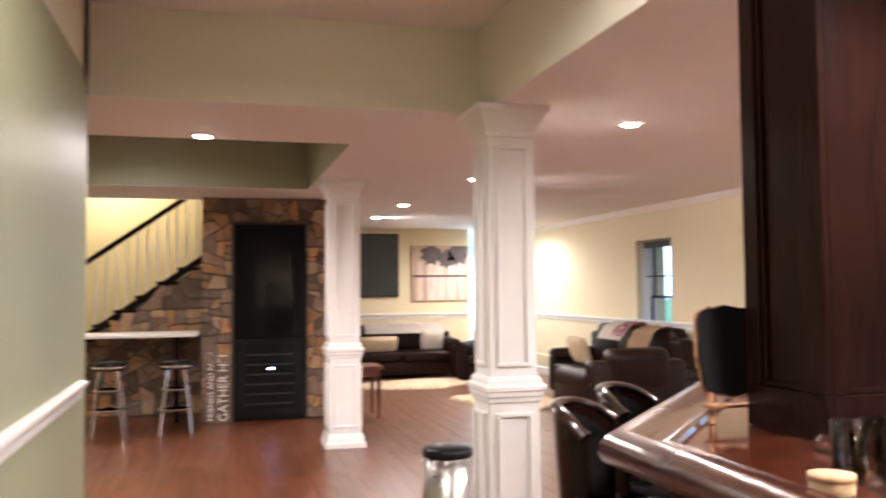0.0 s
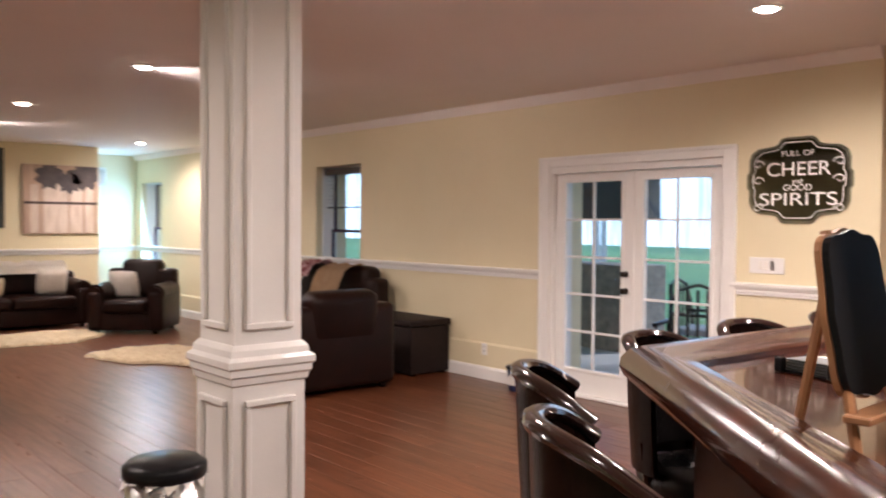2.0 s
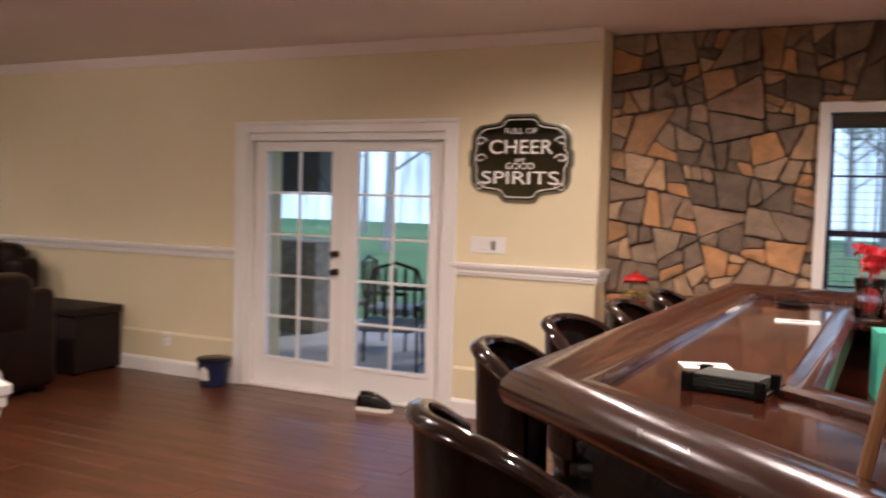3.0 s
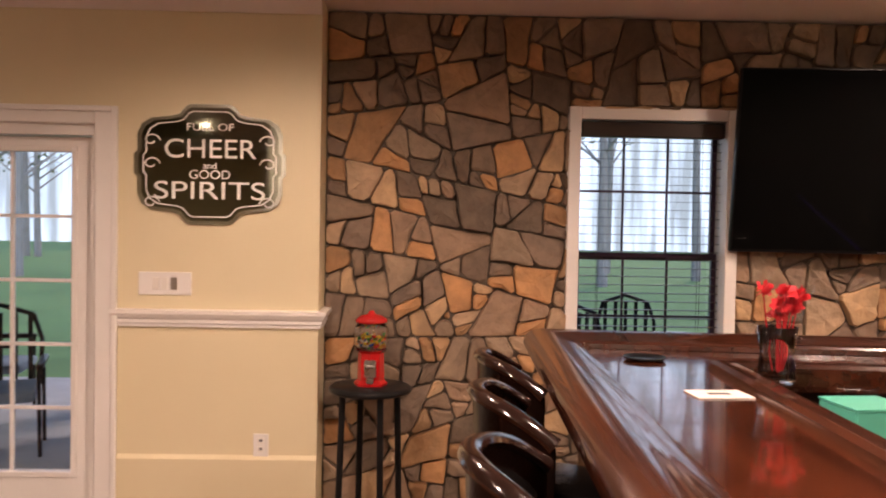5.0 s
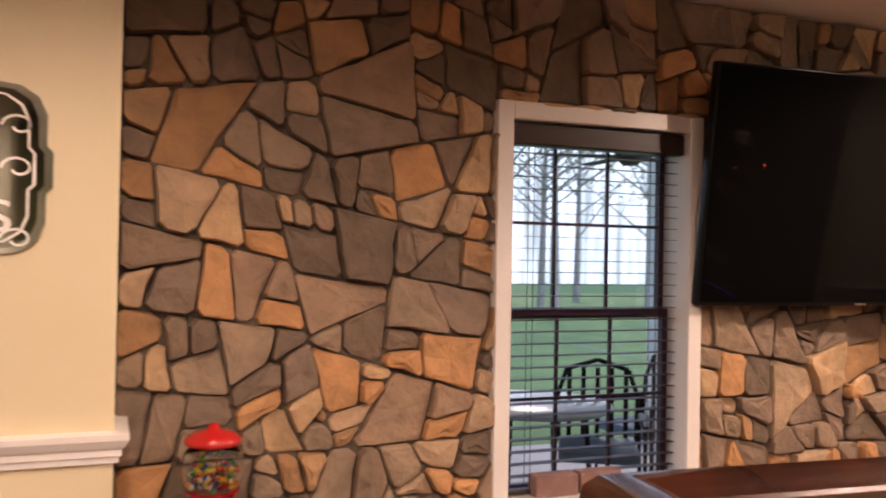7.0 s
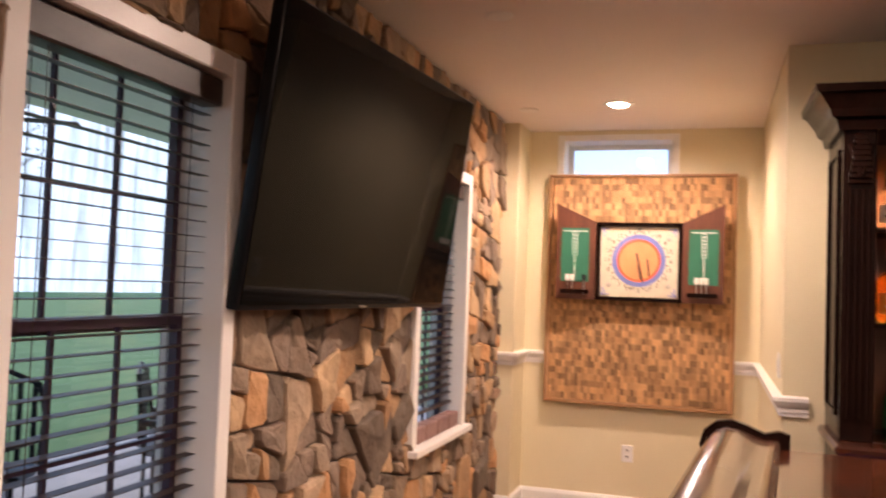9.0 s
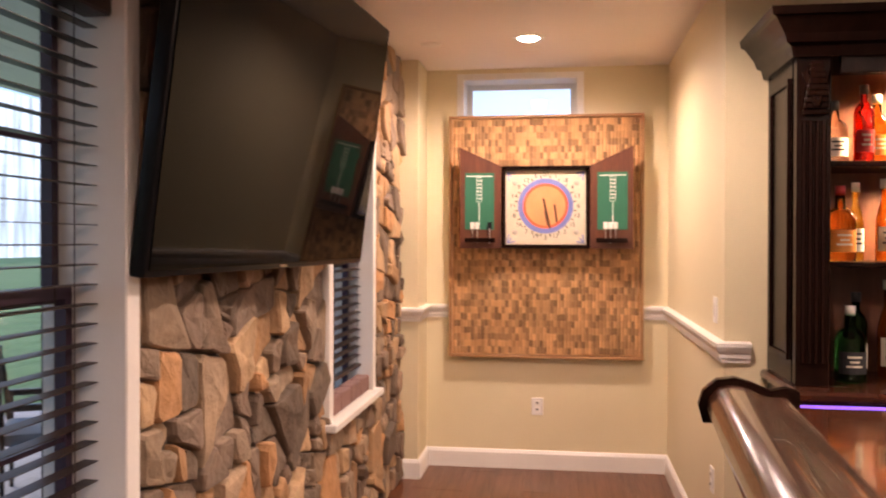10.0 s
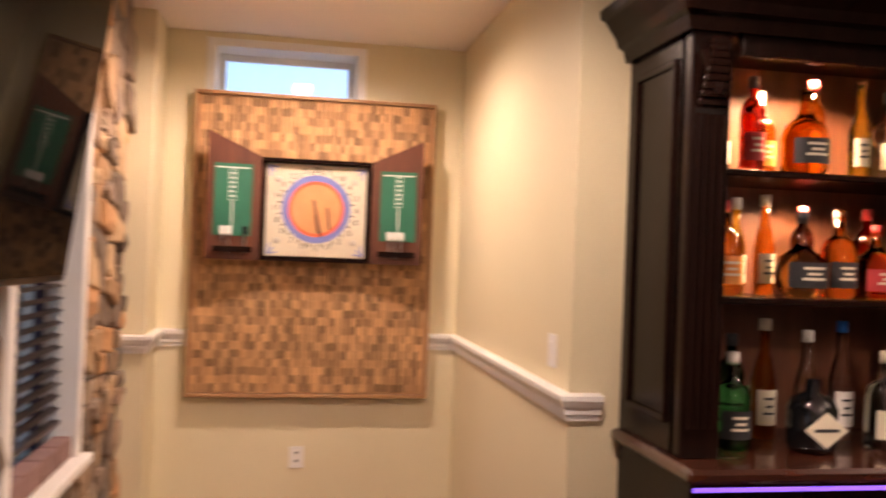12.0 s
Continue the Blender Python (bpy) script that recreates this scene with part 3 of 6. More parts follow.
for k, (a, e) in enumerate(((dx0 + 0.035, dm - 0.003), (dm + 0.003, dx1 - 0.035))):
    d = tagged(new("door_%d" % (k + 1)), "white french door with ten glass panes, closed", "door", kind="structure")
    f = 0.115
    za, zb, z0, z1 = 0.25, 1.935, 0.028, dz - 0.065
    b = bmesh.new()
    box(b, a, DY, z0, a + f, DY + 0.044, z1)
    box(b, e - f, DY, z0, e, DY + 0.044, z1)
    box(b, a + f, DY, z0, e - f, DY + 0.044, za)
    box(b, a + f, DY, zb, e - f, DY + 0.044, z1)
    part("door_frame", b, M_WHITE, d, smooth=False)
    b = bmesh.new()
    for q in ((a + f - 0.03, za - 0.03, a + f, zb + 0.03), (e - f, za - 0.03, e - f + 0.03, zb + 0.03), (a + f, za - 0.03, e - f, za), (a + f, zb, e - f, zb + 0.03)):
        box(b, q[0], DY - 0.008, q[1], q[2], DY + 0.001, q[3], 0.003)
    part("glazing_bead", b, M_WHITE, d, smooth=False)
    xm = (a + e) / 2
    part("muntin", new_box(xm - 0.009, DY + 0.008, za, xm + 0.009, DY + 0.03, zb), M_WHITE, d, smooth=False)
    for i in range(1, 5):
        zz = za + (zb - za) * i / 5
        part("muntin", new_box(a + f, DY + 0.009, zz - 0.009, e - f, DY + 0.029, zz + 0.009), M_WHITE, d, smooth=False)
    p = part("pane", new_box(a + f, DY + 0.018, za, e - f, DY + 0.021, zb), M_PANE, d, smooth=False)
    p.visible_shadow = False
    if k == 0:
        for zz, r in ((0.985, 0.028), (1.13, 0.026)):
            b = bmesh.new()
            lathe(b, [(0.0, 0.0), (r, 0.0), (r, 0.008), (0.012, 0.014), (0.012, 0.03), (r * 0.9, 0.038), (r * 0.95, 0.055), (r * 0.6, 0.066), (0.0, 0.068)], 18)
            part("door_knob" if zz < 1 else "deadbolt", b, M_BRONZE, d, "dark bronze knob", at=pose(e - 0.06, DY, zz, 90))
    else:
        part("astragal", new_box(a - 0.03, DY - 0.012, z0, a + 0.02, DY - 0.001, z1, 0.003), M_WHITE, d, smooth=False)

# ---- bar ----
BAR_LINE = [(2.16, 1.10), (0.11, 1.12), (-1.06, 2.15), (-0.93, 4.88), (0.70, 4.74)]
bar = thing("bar", pose(0, 0, 0), "glossy mahogany bar with a rolled armrest on dark panels", "bar")
part("bar_top", new_sweep([(0.05, 1.085), (0.62, 1.085), (0.62, 1.135), (0.05, 1.135)], BAR_LINE), M_BAR, bar, smooth=False)
part("armrest", new_sweep([(-0.03, 1.10), (-0.042, 1.125), (-0.036, 1.155), (-0.012, 1.18), (0.02, 1.19), (0.055, 1.185), (0.09, 1.168), (0.125, 1.158), (0.15, 1.163), (0.162, 1.155), (0.166, 1.137), (0.10, 1.09), (0.0, 1.085)], BAR_LINE), M_RAILWOOD, bar, "rolled mahogany armrest", True)
part("inner_rail", new_sweep([(0.53, 1.136), (0.535, 1.155), (0.55, 1.165), (0.575, 1.158), (0.60, 1.165), (0.622, 1.155), (0.63, 1.10), (0.62, 1.08), (0.61, 1.12), (0.53, 1.134)], BAR_LINE), M_RAILWOOD, bar, "", True)
part("front_panel", new_sweep([(0.16, 0.0), (0.50, 0.0), (0.50, 1.085), (0.16, 1.085)], BAR_LINE), M_DARKWOOD, bar, "espresso stained front", False)
part("plinth", new_sweep([(0.145, 0.0), (0.17, 0.0), (0.17, 0.14), (0.145, 0.12)], BAR_LINE), M_DARKWOOD, bar, "", False)
part("work_counter", new_sweep([(0.50, 0.86), (1.02, 0.86), (1.02, 0.90), (0.50, 0.90)], BAR_LINE[1:]), M_BAR, bar, "", False)
for z in (0.22, 0.98):
    part("panel_moulding", new_sweep([(0.14, z), (0.17, z), (0.17, z + 0.035), (0.148, z + 0.03)], BAR_LINE), M_DARKWOOD, bar, "", False)
part("foot_rail", new_sweep([(0.02, 0.17), (0.035, 0.165), (0.05, 0.17), (0.055, 0.185), (0.05, 0.20), (0.035, 0.205), (0.02, 0.20), (0.015, 0.185)], BAR_LINE), M_BRONZE, bar, "", True)
part("end_cap", new_sweep([(-0.05, 1.085), (-0.062, 1.13), (-0.05, 1.17), (-0.015, 1.20), (0.03, 1.207), (0.07, 1.195), (0.12, 1.175), (0.16, 1.185), (0.19, 1.175), (0.19, 1.085)], [(0.70, 4.7402), (0.735, 4.7372)]), M_DARKWOOD, bar, "", True)

# post that rises from the bar to the ceiling
post = thing("bar_post", pose(0.04, 1.96, 1.137), "dark espresso panelled post on the bar", "post")
H = CEIL - 1.138
part("core", new_box(-0.175, -0.175, 0, 0.175, 0.175, H), M_DARKWOOD, post, smooth=False)
for k in range(4):
    b = bmesh.new()
    for a in ((-0.2, 0, 0.2, 0.14), (-0.2, H - 0.14, 0.2, H), (-0.2, 0.14, -0.12, H - 0.14), (0.12, 0.14, 0.2, H - 0.14)):
        if k % 2:
            a = (max(a[0], -0.1749), a[1], min(a[2], 0.1749), a[3])
        box(b, a[0], -0.2, a[1], a[2], -0.174, a[3], 0.003)
    b.transform(Matrix.Rotation(k * math.pi / 2, 4, "Z"))
    part("stile_frame", b, M_DARKWOOD, post, smooth=False)
    b = bmesh.new()
    frame_strips(b, 0.176, 0.12, 0.14, H - 0.14, 0.014, 0.02, k * math.pi / 2)
    part("panel_bead", b, M_DARKWOOD, post, smooth=False)
part("head_moulding", new_lathe([(0.28, H - 0.13), (0.30, H - 0.11), (0.34, H - 0.04), (0.35, H - 0.001), (0.2, H - 0.001)], 4), M_DARKWOOD, post, smooth=False, at=pose(0, 0, 0, 0, 0, 45))
# the post's lower part carries on to the floor behind the bar
part("foot", new_box(-0.175, -0.09, -1.137, 0.175, 0.175, -0.06), M_DARKWOOD, post, smooth=False)

# ---- bar stools ----
M_STOOLRAIL = mat("lacquered_espresso", (0.020, 0.008, 0.006), (0.011, 0.005, 0.004), 4, 0.14, coat=0.5)


def bar_stool():
    s = thing("bar_stool", pose(0, 0, 0), "dark wooden bar stool with a curved black leather back", "bar stool", "stools along the bar")
    part("seat", new_lathe([(0.0, 0.68), (0.19, 0.68), (0.215, 0.70), (0.22, 0.735), (0.20, 0.765), (0.12, 0.785), (0.0, 0.79)], 28), M_BLACKLEATHER, s, "black leather seat")
    part("seat_ring", new_lathe([(0.17, 0.63), (0.21, 0.63), (0.215, 0.68), (0.17, 0.68)], 28), M_DARKWOOD, s)
    def height(u, half):
        return 1.175 - 0.085 * (abs(u) / half) ** 3
    def arc(r0, r1, zlow, drop, half, n=18):
        b = bmesh.new()
        rows = []
        for i in range(n + 1):
            u = -half + 2 * half * i / n
            top = height(u, half) - drop
            lean = 0.022
            q = []
            for r, z in ((r0, zlow), (r1, zlow), (r1 + lean * 0.6, (zlow + top) / 2), (r1 + lean, top), (r0 + lean, top), (r0 + lean * 0.6, (zlow + top) / 2)):
                q.append(b.verts.new((-r * math.cos(u), r * math.sin(u), z)))
            rows.append(q)
        for p, q in zip(rows, rows[1:]):
            for i in range(6):
                b.faces.new((p[i], p[(i + 1) % 6], q[(i + 1) % 6], q[i]))
        b.faces.new(rows[0])
        b.faces.new(rows[-1][::-1])
        bmesh.ops.recalc_face_normals(b, faces=b.faces[:])
        return b
    part("backrest", arc(0.215, 0.236, 0.76, 0.01, 1.22), M_DARKWOOD, s, "curved espresso wood shell")
    part("back_pad", arc(0.188, 0.2145, 0.80, 0.05, 1.05), M_BLACKLEATHER, s, "black leather pad")
    b = bmesh.new()
    rim = [Vector((-0.249 * math.cos(u), 0.249 * math.sin(u), height(u, 1.22) - 0.005)) for u in [-1.22 + 2.44 * i / 22 for i in range(23)]]
    rings = []
    for i, p in enumerate(rim):
        d = (rim[min(i + 1, 22)] - rim[max(i - 1, 0)]).normalized()
        side = d.cross(Vector((0, 0, 1))).normalized()
        up = side.cross(d)
        k = 0.024 + (0.006 if i in (0, 22) else 0.0)
        rings.append([b.verts.new(p + side * k * math.cos(w) + up * k * 0.75 * math.sin(w)) for w in [2 * math.pi * j / 10 for j in range(10)]])
    for p, q in zip(rings, rings[1:]):
        for j in range(10):
            b.faces.new((p[j], p[(j + 1) % 10], q[(j + 1) % 10], q[j]))
    b.faces.new(rings[0][::-1])
    b.faces.new(rings[-1])
    bmesh.ops.recalc_face_normals(b, faces=b.faces[:])
    part("top_rail", b, M_STOOLRAIL, s, "glossy rolled top rail")
    for u in (-1.0, 1.0):
        part("back_post", new_rod((-0.20 * math.cos(u), 0.20 * math.sin(u), 0.64), (-0.228 * math.cos(u), 0.228 * math.sin(u), 0.86), 0.018, 8), M_DARKWOOD, s)
    for i in range(4):
        u = math.pi / 4 + i * math.pi / 2
        b = bmesh.new()
        rod(b, (0.25 * math.cos(u), 0.25 * math.sin(u), 0.0), (0.16 * math.cos(u), 0.16 * math.sin(u), 0.66), 0.017, 8, 0.024)
        part("leg", b, M_DARKWOOD, s)
    b = bmesh.new()
    for i in range(4):
        u, v = math.pi / 4 + i * math.pi / 2, math.pi / 4 + (i + 1) * math.pi / 2
        rod(b, (0.22 * math.cos(u), 0.22 * math.sin(u), 0.24), (0.22 * math.cos(v), 0.22 * math.sin(v), 0.24), 0.011, 8)
    part("foot_ring", b, M_BRONZE, s)
    return s


stool = bar_stool()
stool.matrix_basis = pose(-0.88, 1.83, 0, 0, 0, 46)
for x, y, a in ((-0.47, 1.45, 52), (-1.05, 2.52, 12), (-1.04, 3.08, -3), (-0.99, 3.70, 2), (-0.94, 4.28, 4)):
    copy_thing(stool, pose(x, y, 0, 0, 0, a))

# ---- back bar cabinet ----
CX, CY0, CY1 = 1.80, 2.35, 4.28
cab = thing("back_bar", pose(CX, CY1, 0), "tall espresso wood back bar with lit bottle shelves", "cabinet")
D = 2.238 - CX
def cpart(name, x0, y0, z0, x1, y1, z1, material=M_DARKWOOD, bevel=0.004, label=""):
    return part(name, new_box(x0, y0, z0, x1, y1, z1, bevel), material, cab, label, False)
W = CY1 - CY0
cpart("side_panel", 0.02, -0.03, 1.0, D, 0.0, 2.33)
cpart("side_panel", 0.02, -W, 1.0, D, -W + 0.03, 2.33)
cpart("back_panel", D - 0.02, -W + 0.03, 1.0, D, -0.03, 2.33, mat("mahogany_back", (0.20, 0.075, 0.04), (0.12, 0.04, 0.022), 3, 0.35, 0, 0.04, 60, (5, 5, 0.8)))
cpart("top_panel", 0.02, -W + 0.03, 2.27, D - 0.02, -0.03, 2.33)
cpart("base_body", -0.10, -W, 0.0, D, 0.0, 0.97, bevel=0.006)
cpart("counter", -0.15, -W - 0.03, 0.97, D, 0.03, 1.012, M_RAILWOOD, 0.012, "dark polished counter")
for z in (1.875, 1.485):
    cpart("shelf", 0.05, -W + 0.03, z - 0.022, D - 0.02, -0.03, z, M_DARKWOOD, 0.004)
for yy in (-1.02,):
    cpart("divider", 0.03, yy - 0.012, 1.012, D - 0.02, yy + 0.012, 2.27)
for y0 in (-0.125, -1.085, -W):
    p = cpart("pilaster", -0.02, y0, 1.012, 0.05, y0 + 0.125, 2.27)
    for i in range(4):
        b = new_rod((-0.022, y0 + 0.026 + i * 0.024, 1.10), (-0.022, y0 + 0.026 + i * 0.024, 2.02), 0.009, 10)
        part("flute", b, M_DARKWOOD, p)
    b = bmesh.new()
    for i in range(9):
        w = 0.048 - 0.003 * i
        box(b, -0.05 - 0.03 * math.sin(i / 8 * math.pi * 0.8), y0 + 0.0625 - w, 2.04 + 0.022 * i, -0.015, y0 + 0.0625 + w, 2.064 + 0.022 * i, 0.008, 2)
    for sgn in (-1, 1):
        rod(b, (-0.06, y0 + 0.0625, 2.07), (-0.045, y0 + 0.0625 + sgn * 0.04, 2.20), 0.014, 8)
    part("corbel", b, M_DARKWOOD, p, "carved leaf corbel")
b = bmesh.new()
frame_strips(b, 0.0, 0.15, 1.10, 2.20, 0.012, 0.022, 0)
b.transform(Matrix.Translation((0.22, 0.0, 0)) @ Matrix.Rotation(math.pi, 4, "Z"))
part("side_moulding", b, M_DARKWOOD, cab, smooth=False)
CR = [(0.0, 2.26), (0.02, 2.26), (0.03, 2.30), (0.05, 2.31), (0.06, 2.34), (0.10, 2.395), (0.115, 2.40), (0.12, 2.43), (0.0, 2.43)]
part("crown", new_sweep(CR, [(-0.02, -W), (-0.02, 0.0), (D, 0.0)][::-1]), M_DARKWOOD, cab, "stepped crown moulding", False)
part("cornice_top", new_box(-0.02, -W, 2.335, D, 0.0, 2.428), M_DARKWOOD, cab, smooth=False)
part("light_valance", new_box(-0.02, -W + 0.16, 2.20, 0.012, -0.16, 2.269, 0.003), M_DARKWOOD, cab, smooth=False)
part("led_strip", new_box(-0.158, -W, 0.955, -0.15, 0.02, 0.965), glow("violet_led", (0.25, 0.12, 1.0), 0.7), cab, "violet light strip", False)
for yy in (-0.55, -1.5):
    pk = thing("puck_light", pose(CX + 0.20, CY1 + yy, 2.27), "small round lit cabinet lamp", "cabinet lamp", "cabinet lamps")
    part("rim", new_lathe([(0.032, -0.001), (0.04, -0.003), (0.04, -0.014), (0.032, -0.016)], 20), M_STEEL, pk)
    part("lens", new_lathe([(0.0, -0.014), (0.031, -0.012), (0.031, -0.002), (0.0, -0.001)], 20), M_PUCK, pk)
    d = bpy.data.lights.new("puck_lamp", "SPOT")
    d.energy, d.color, d.shadow_soft_size, d.spot_size, d.spot_blend = 95.0, (1.0, 0.76, 0.42), 0.03, radians(150), 0.6
    new("puck_lamp", d).matrix_basis = pose(CX + 0.20, CY1 + yy, 2.25)
    # Added spot with no fixture, brightens the bottles on the middle shelf.
    d = bpy.data.lights.new("shelf_lamp", "SPOT")
    d.energy, d.color, d.shadow_soft_size, d.spot_size, d.spot_blend = 28.0, (1.0, 0.76, 0.42), 0.03, radians(150), 0.6
    new("shelf_lamp", d).matrix_basis = pose(CX + 0.22, CY1 + yy, 1.845)

# ---- bottles ----
def liquor(name, color, rough=0.05):
    return mat(name, color, tuple(c * 0.85 for c in color), 3, rough, coat=0.4, rough_var=0.02)
B_COLORS = {
    "amber": glass("amber_glass", (0.85, 0.38, 0.06)), "clear": glass("bottle_glass", (0.93, 0.95, 0.94)), "brown": glass("brown_glass", (0.28, 0.09, 0.02)),
    "green": glass("green_glass", (0.05, 0.30, 0.10)), "black": liquor("black_bottle", (0.008, 0.008, 0.009)), "red": glass("red_liquor", (0.75, 0.05, 0.04)),
    "yellow": glass("yellow_liquor", (0.95, 0.85, 0.12)), "orange": glass("orange_liquor", (0.95, 0.42, 0.05)), "blue": liquor("blue_foil", (0.03, 0.16, 0.55)), "white": liquor("white_ceramic", (0.75, 0.73, 0.68))}
L_COLORS = {"cream": mat("label_cream", (0.75, 0.68, 0.52)), "black": mat("label_black", (0.02, 0.02, 0.022)), "red": mat("label_red", (0.5, 0.04, 0.04)), "orange": mat("label_orange", (0.72, 0.26, 0.05)), "white": M_PAPER}
SHAPES = {
    "tall": [(0.0, 0), (0.036, 0), (0.038, 0.01), (0.038, 0.19), (0.030, 0.215), (0.014, 0.235), (0.013, 0.29), (0.0, 0.291)],
    "squat": [(0.0, 0), (0.055, 0), (0.062, 0.02), (0.064, 0.10), (0.055, 0.135), (0.025, 0.16), (0.017, 0.18), (0.016, 0.23), (0.0, 0.231)],
    "flask": [(0.0, 0), (0.048, 0), (0.052, 0.012), (0.050, 0.14), (0.042, 0.165), (0.018, 0.185), (0.015, 0.25), (0.0, 0.251)],
    "slim": [(0.0, 0), (0.031, 0), (0.033, 0.01), (0.033, 0.16), (0.022, 0.21), (0.013, 0.24), (0.013, 0.32), (0.0, 0.321)],
    "round": [(0.0, 0), (0.05, 0), (0.072, 0.03), (0.076, 0.07), (0.062, 0.12), (0.025, 0.15), (0.015, 0.17), (0.015, 0.25), (0.0, 0.251)]}
def bottle(y, z, shape, color, lab, cap, x=0.20, k=1.0, tag=""):
    prof = [(r * k, h * k) for r, h in SHAPES[shape]]
    t = thing("bottle", pose(CX + x, CY1 + y, z + 0.001), tag or "%s liquor bottle with a %s label on a shelf" % (color, lab), "bottle", "bottles on the back bar")
    part("glass", new_lathe(prof, 20), B_COLORS[color], t)
    top = prof[-1][1]
    part("cap", new_lathe([(0.0, top - 0.03), (0.016 * k, top - 0.03), (0.0165 * k, top + 0.008), (0.0, top + 0.009)], 14), L_COLORS.get(cap) or B_COLORS[cap], t)
    r = max(p[0] for p in prof) + 0.0012
    h0, h1 = prof[-1][1] * 0.12, prof[-1][1] * 0.42
    b = bmesh.new()
    n = 10
    va = [[b.verts.new((-r * math.cos(u), r * math.sin(u), h)) for h in (h0, h1)] for u in [(-1.0 + 2.0 * i / n) for i in range(n + 1)]]
    for p, q in zip(va, va[1:]):
        b.faces.new((p[0], q[0], q[1], p[1]))
    part("label", b, L_COLORS[lab], t)
    b = bmesh.new()
    for i, (wd, zz) in enumerate(((0.45, 0.72), (0.3, 0.5), (0.5, 0.3))):
        hh = h0 + (h1 - h0) * zz
        for j in range(6):
            u0, u1 = wd * (-1 + j / 3), wd * (-1 + (j + 1) / 3)
            b.faces.new([b.verts.new((-(r + 0.0008) * math.cos(u), (r + 0.0008) * math.sin(u), q)) for u, q in ((u0, hh), (u1, hh), (u1, hh + 0.008), (u0, hh + 0.008))])
    part("print", b, L_COLORS["cream"] if lab in ("black", "red", "orange") else L_COLORS["black"], t)


T = 1.877
for y, sh, c, lb, cp, x, k in ((-0.22, "flask", "clear", "white", "black", 0.26, 1.0), (-0.30, "tall", "red", "red", "black", 0.16, 1.02), (-0.39, "flask", "orange", "orange", "white", 0.28, 1.1), (-0.48, "squat", "amber", "black", "clear", 0.15, 1.15), (-0.57, "tall", "orange", "orange", "red", 0.25, 1.1), (-0.68, "slim", "yellow", "cream", "clear", 0.16, 0.95), (-0.82, "flask", "clear", "cream", "black", 0.2, 1.15), (-0.93, "round", "amber", "cream", "black", 0.24, 1.0), (-1.25, "tall", "amber", "black", "black", 0.2, 1.0), (-1.45, "flask", "clear", "white", "red", 0.2, 1.0)):
    bottle(y, T, sh, c, lb, cp, x, k)
T = 1.487
for y, sh, c, lb, cp, x, k in ((-0.21, "flask", "amber", "orange", "red", 0.15, 1.15), (-0.29, "slim", "yellow", "white", "white", 0.22, 0.95), (-0.41, "slim", "orange", "cream", "white", 0.25, 1.0), (-0.46, "round", "brown", "black", "black", 0.12, 1.05), (-0.56, "tall", "brown", "black", "red", 0.27, 1.0), (-0.62, "flask", "amber", "black", "amber", 0.16, 1.1), (-0.74, "squat", "amber", "red", "red", 0.14, 1.0), (-0.80, "tall", "red", "red", "red", 0.27, 1.0), (-0.90, "flask", "orange", "orange", "black", 0.18, 1.05), (-1.28, "tall", "amber", "cream", "black", 0.2, 1.0), (-1.5, "squat", "brown", "cream", "black", 0.2, 1.0)):
    bottle(y, T, sh, c, lb, cp, x, k)
T = 1.014
for y, sh, c, lb, cp, x, k in ((-0.24, "flask", "green", "black", "white", 0.12, 1.15), (-0.30, "tall", "green", "cream", "black", 0.24, 1.15), (-0.43, "slim", "amber", "cream", "cream", 0.26, 1.2), (-0.56, "slim", "clear", "white", "white", 0.22, 1.1), (-0.70, "slim", "clear", "white", "blue", 0.24, 1.2), (-0.76, "flask", "clear", "cream", "cream", 0.10, 1.2), (-0.9, "tall", "brown", "cream", "black", 0.2, 1.1), (-1.3, "tall", "clear", "cream", "black", 0.2, 1.0)):
    bottle(y, T, sh, c, lb, cp, x, k)
# the squat black bottle with a diamond label
t = thing("bottle", pose(CX + 0.08, CY1 - 0.49, 1.015), "round black bottle with a cream diamond label", "bottle", "bottles on the back bar")
part("glass", new_lathe([(0.0, 0), (0.068, 0), (0.076, 0.02), (0.076, 0.13), (0.06, 0.165), (0.024, 0.18), (0.02, 0.22), (0.0, 0.221)], 24), B_COLORS["black"], t)
part("label", new_prism([(-0.079, 0.0, 0.02), (-0.079, 0.072, 0.075), (-0.079, 0.0, 0.13), (-0.079, -0.072, 0.075)], (0.004, 0, 0)), L_COLORS["cream"], t, "cream diamond label", False)
part("print", new_box(-0.0805, -0.04, 0.07, -0.079, 0.04, 0.08), L_COLORS["black"], t, smooth=False)

# ---- television ----
tv = thing("television", Matrix.Translation((1.12, 6.03, 1.965)) @ Euler((radians(7.5), 0, radians(-4.7))).to_matrix().to_4x4(), "large black flat television tilted down on the stone wall", "television")
part("housing", new_box(-0.82, -0.012, -0.497, 0.82, 0.035, 0.497, 0.008, 2), M_BLACK, tv)
part("screen", new_box(-0.808, -0.016, -0.478, 0.808, -0.0125, 0.487), M_SCREEN, tv, "dark glossy screen", False)
part("logo_bar", new_box(-0.03, -0.0175, -0.491, 0.03, -0.0125, -0.484), M_STEEL, tv, smooth=False)
part("rear_bulge", new_box(-0.45, 0.035, -0.35, 0.45, 0.07, 0.2, 0.02, 2), M_BLACK, tv)
part("wall_arm", new_box(-0.12, 0.07, -0.12, 0.12, 0.17, 0.12, 0.01), M_BLACK, tv)

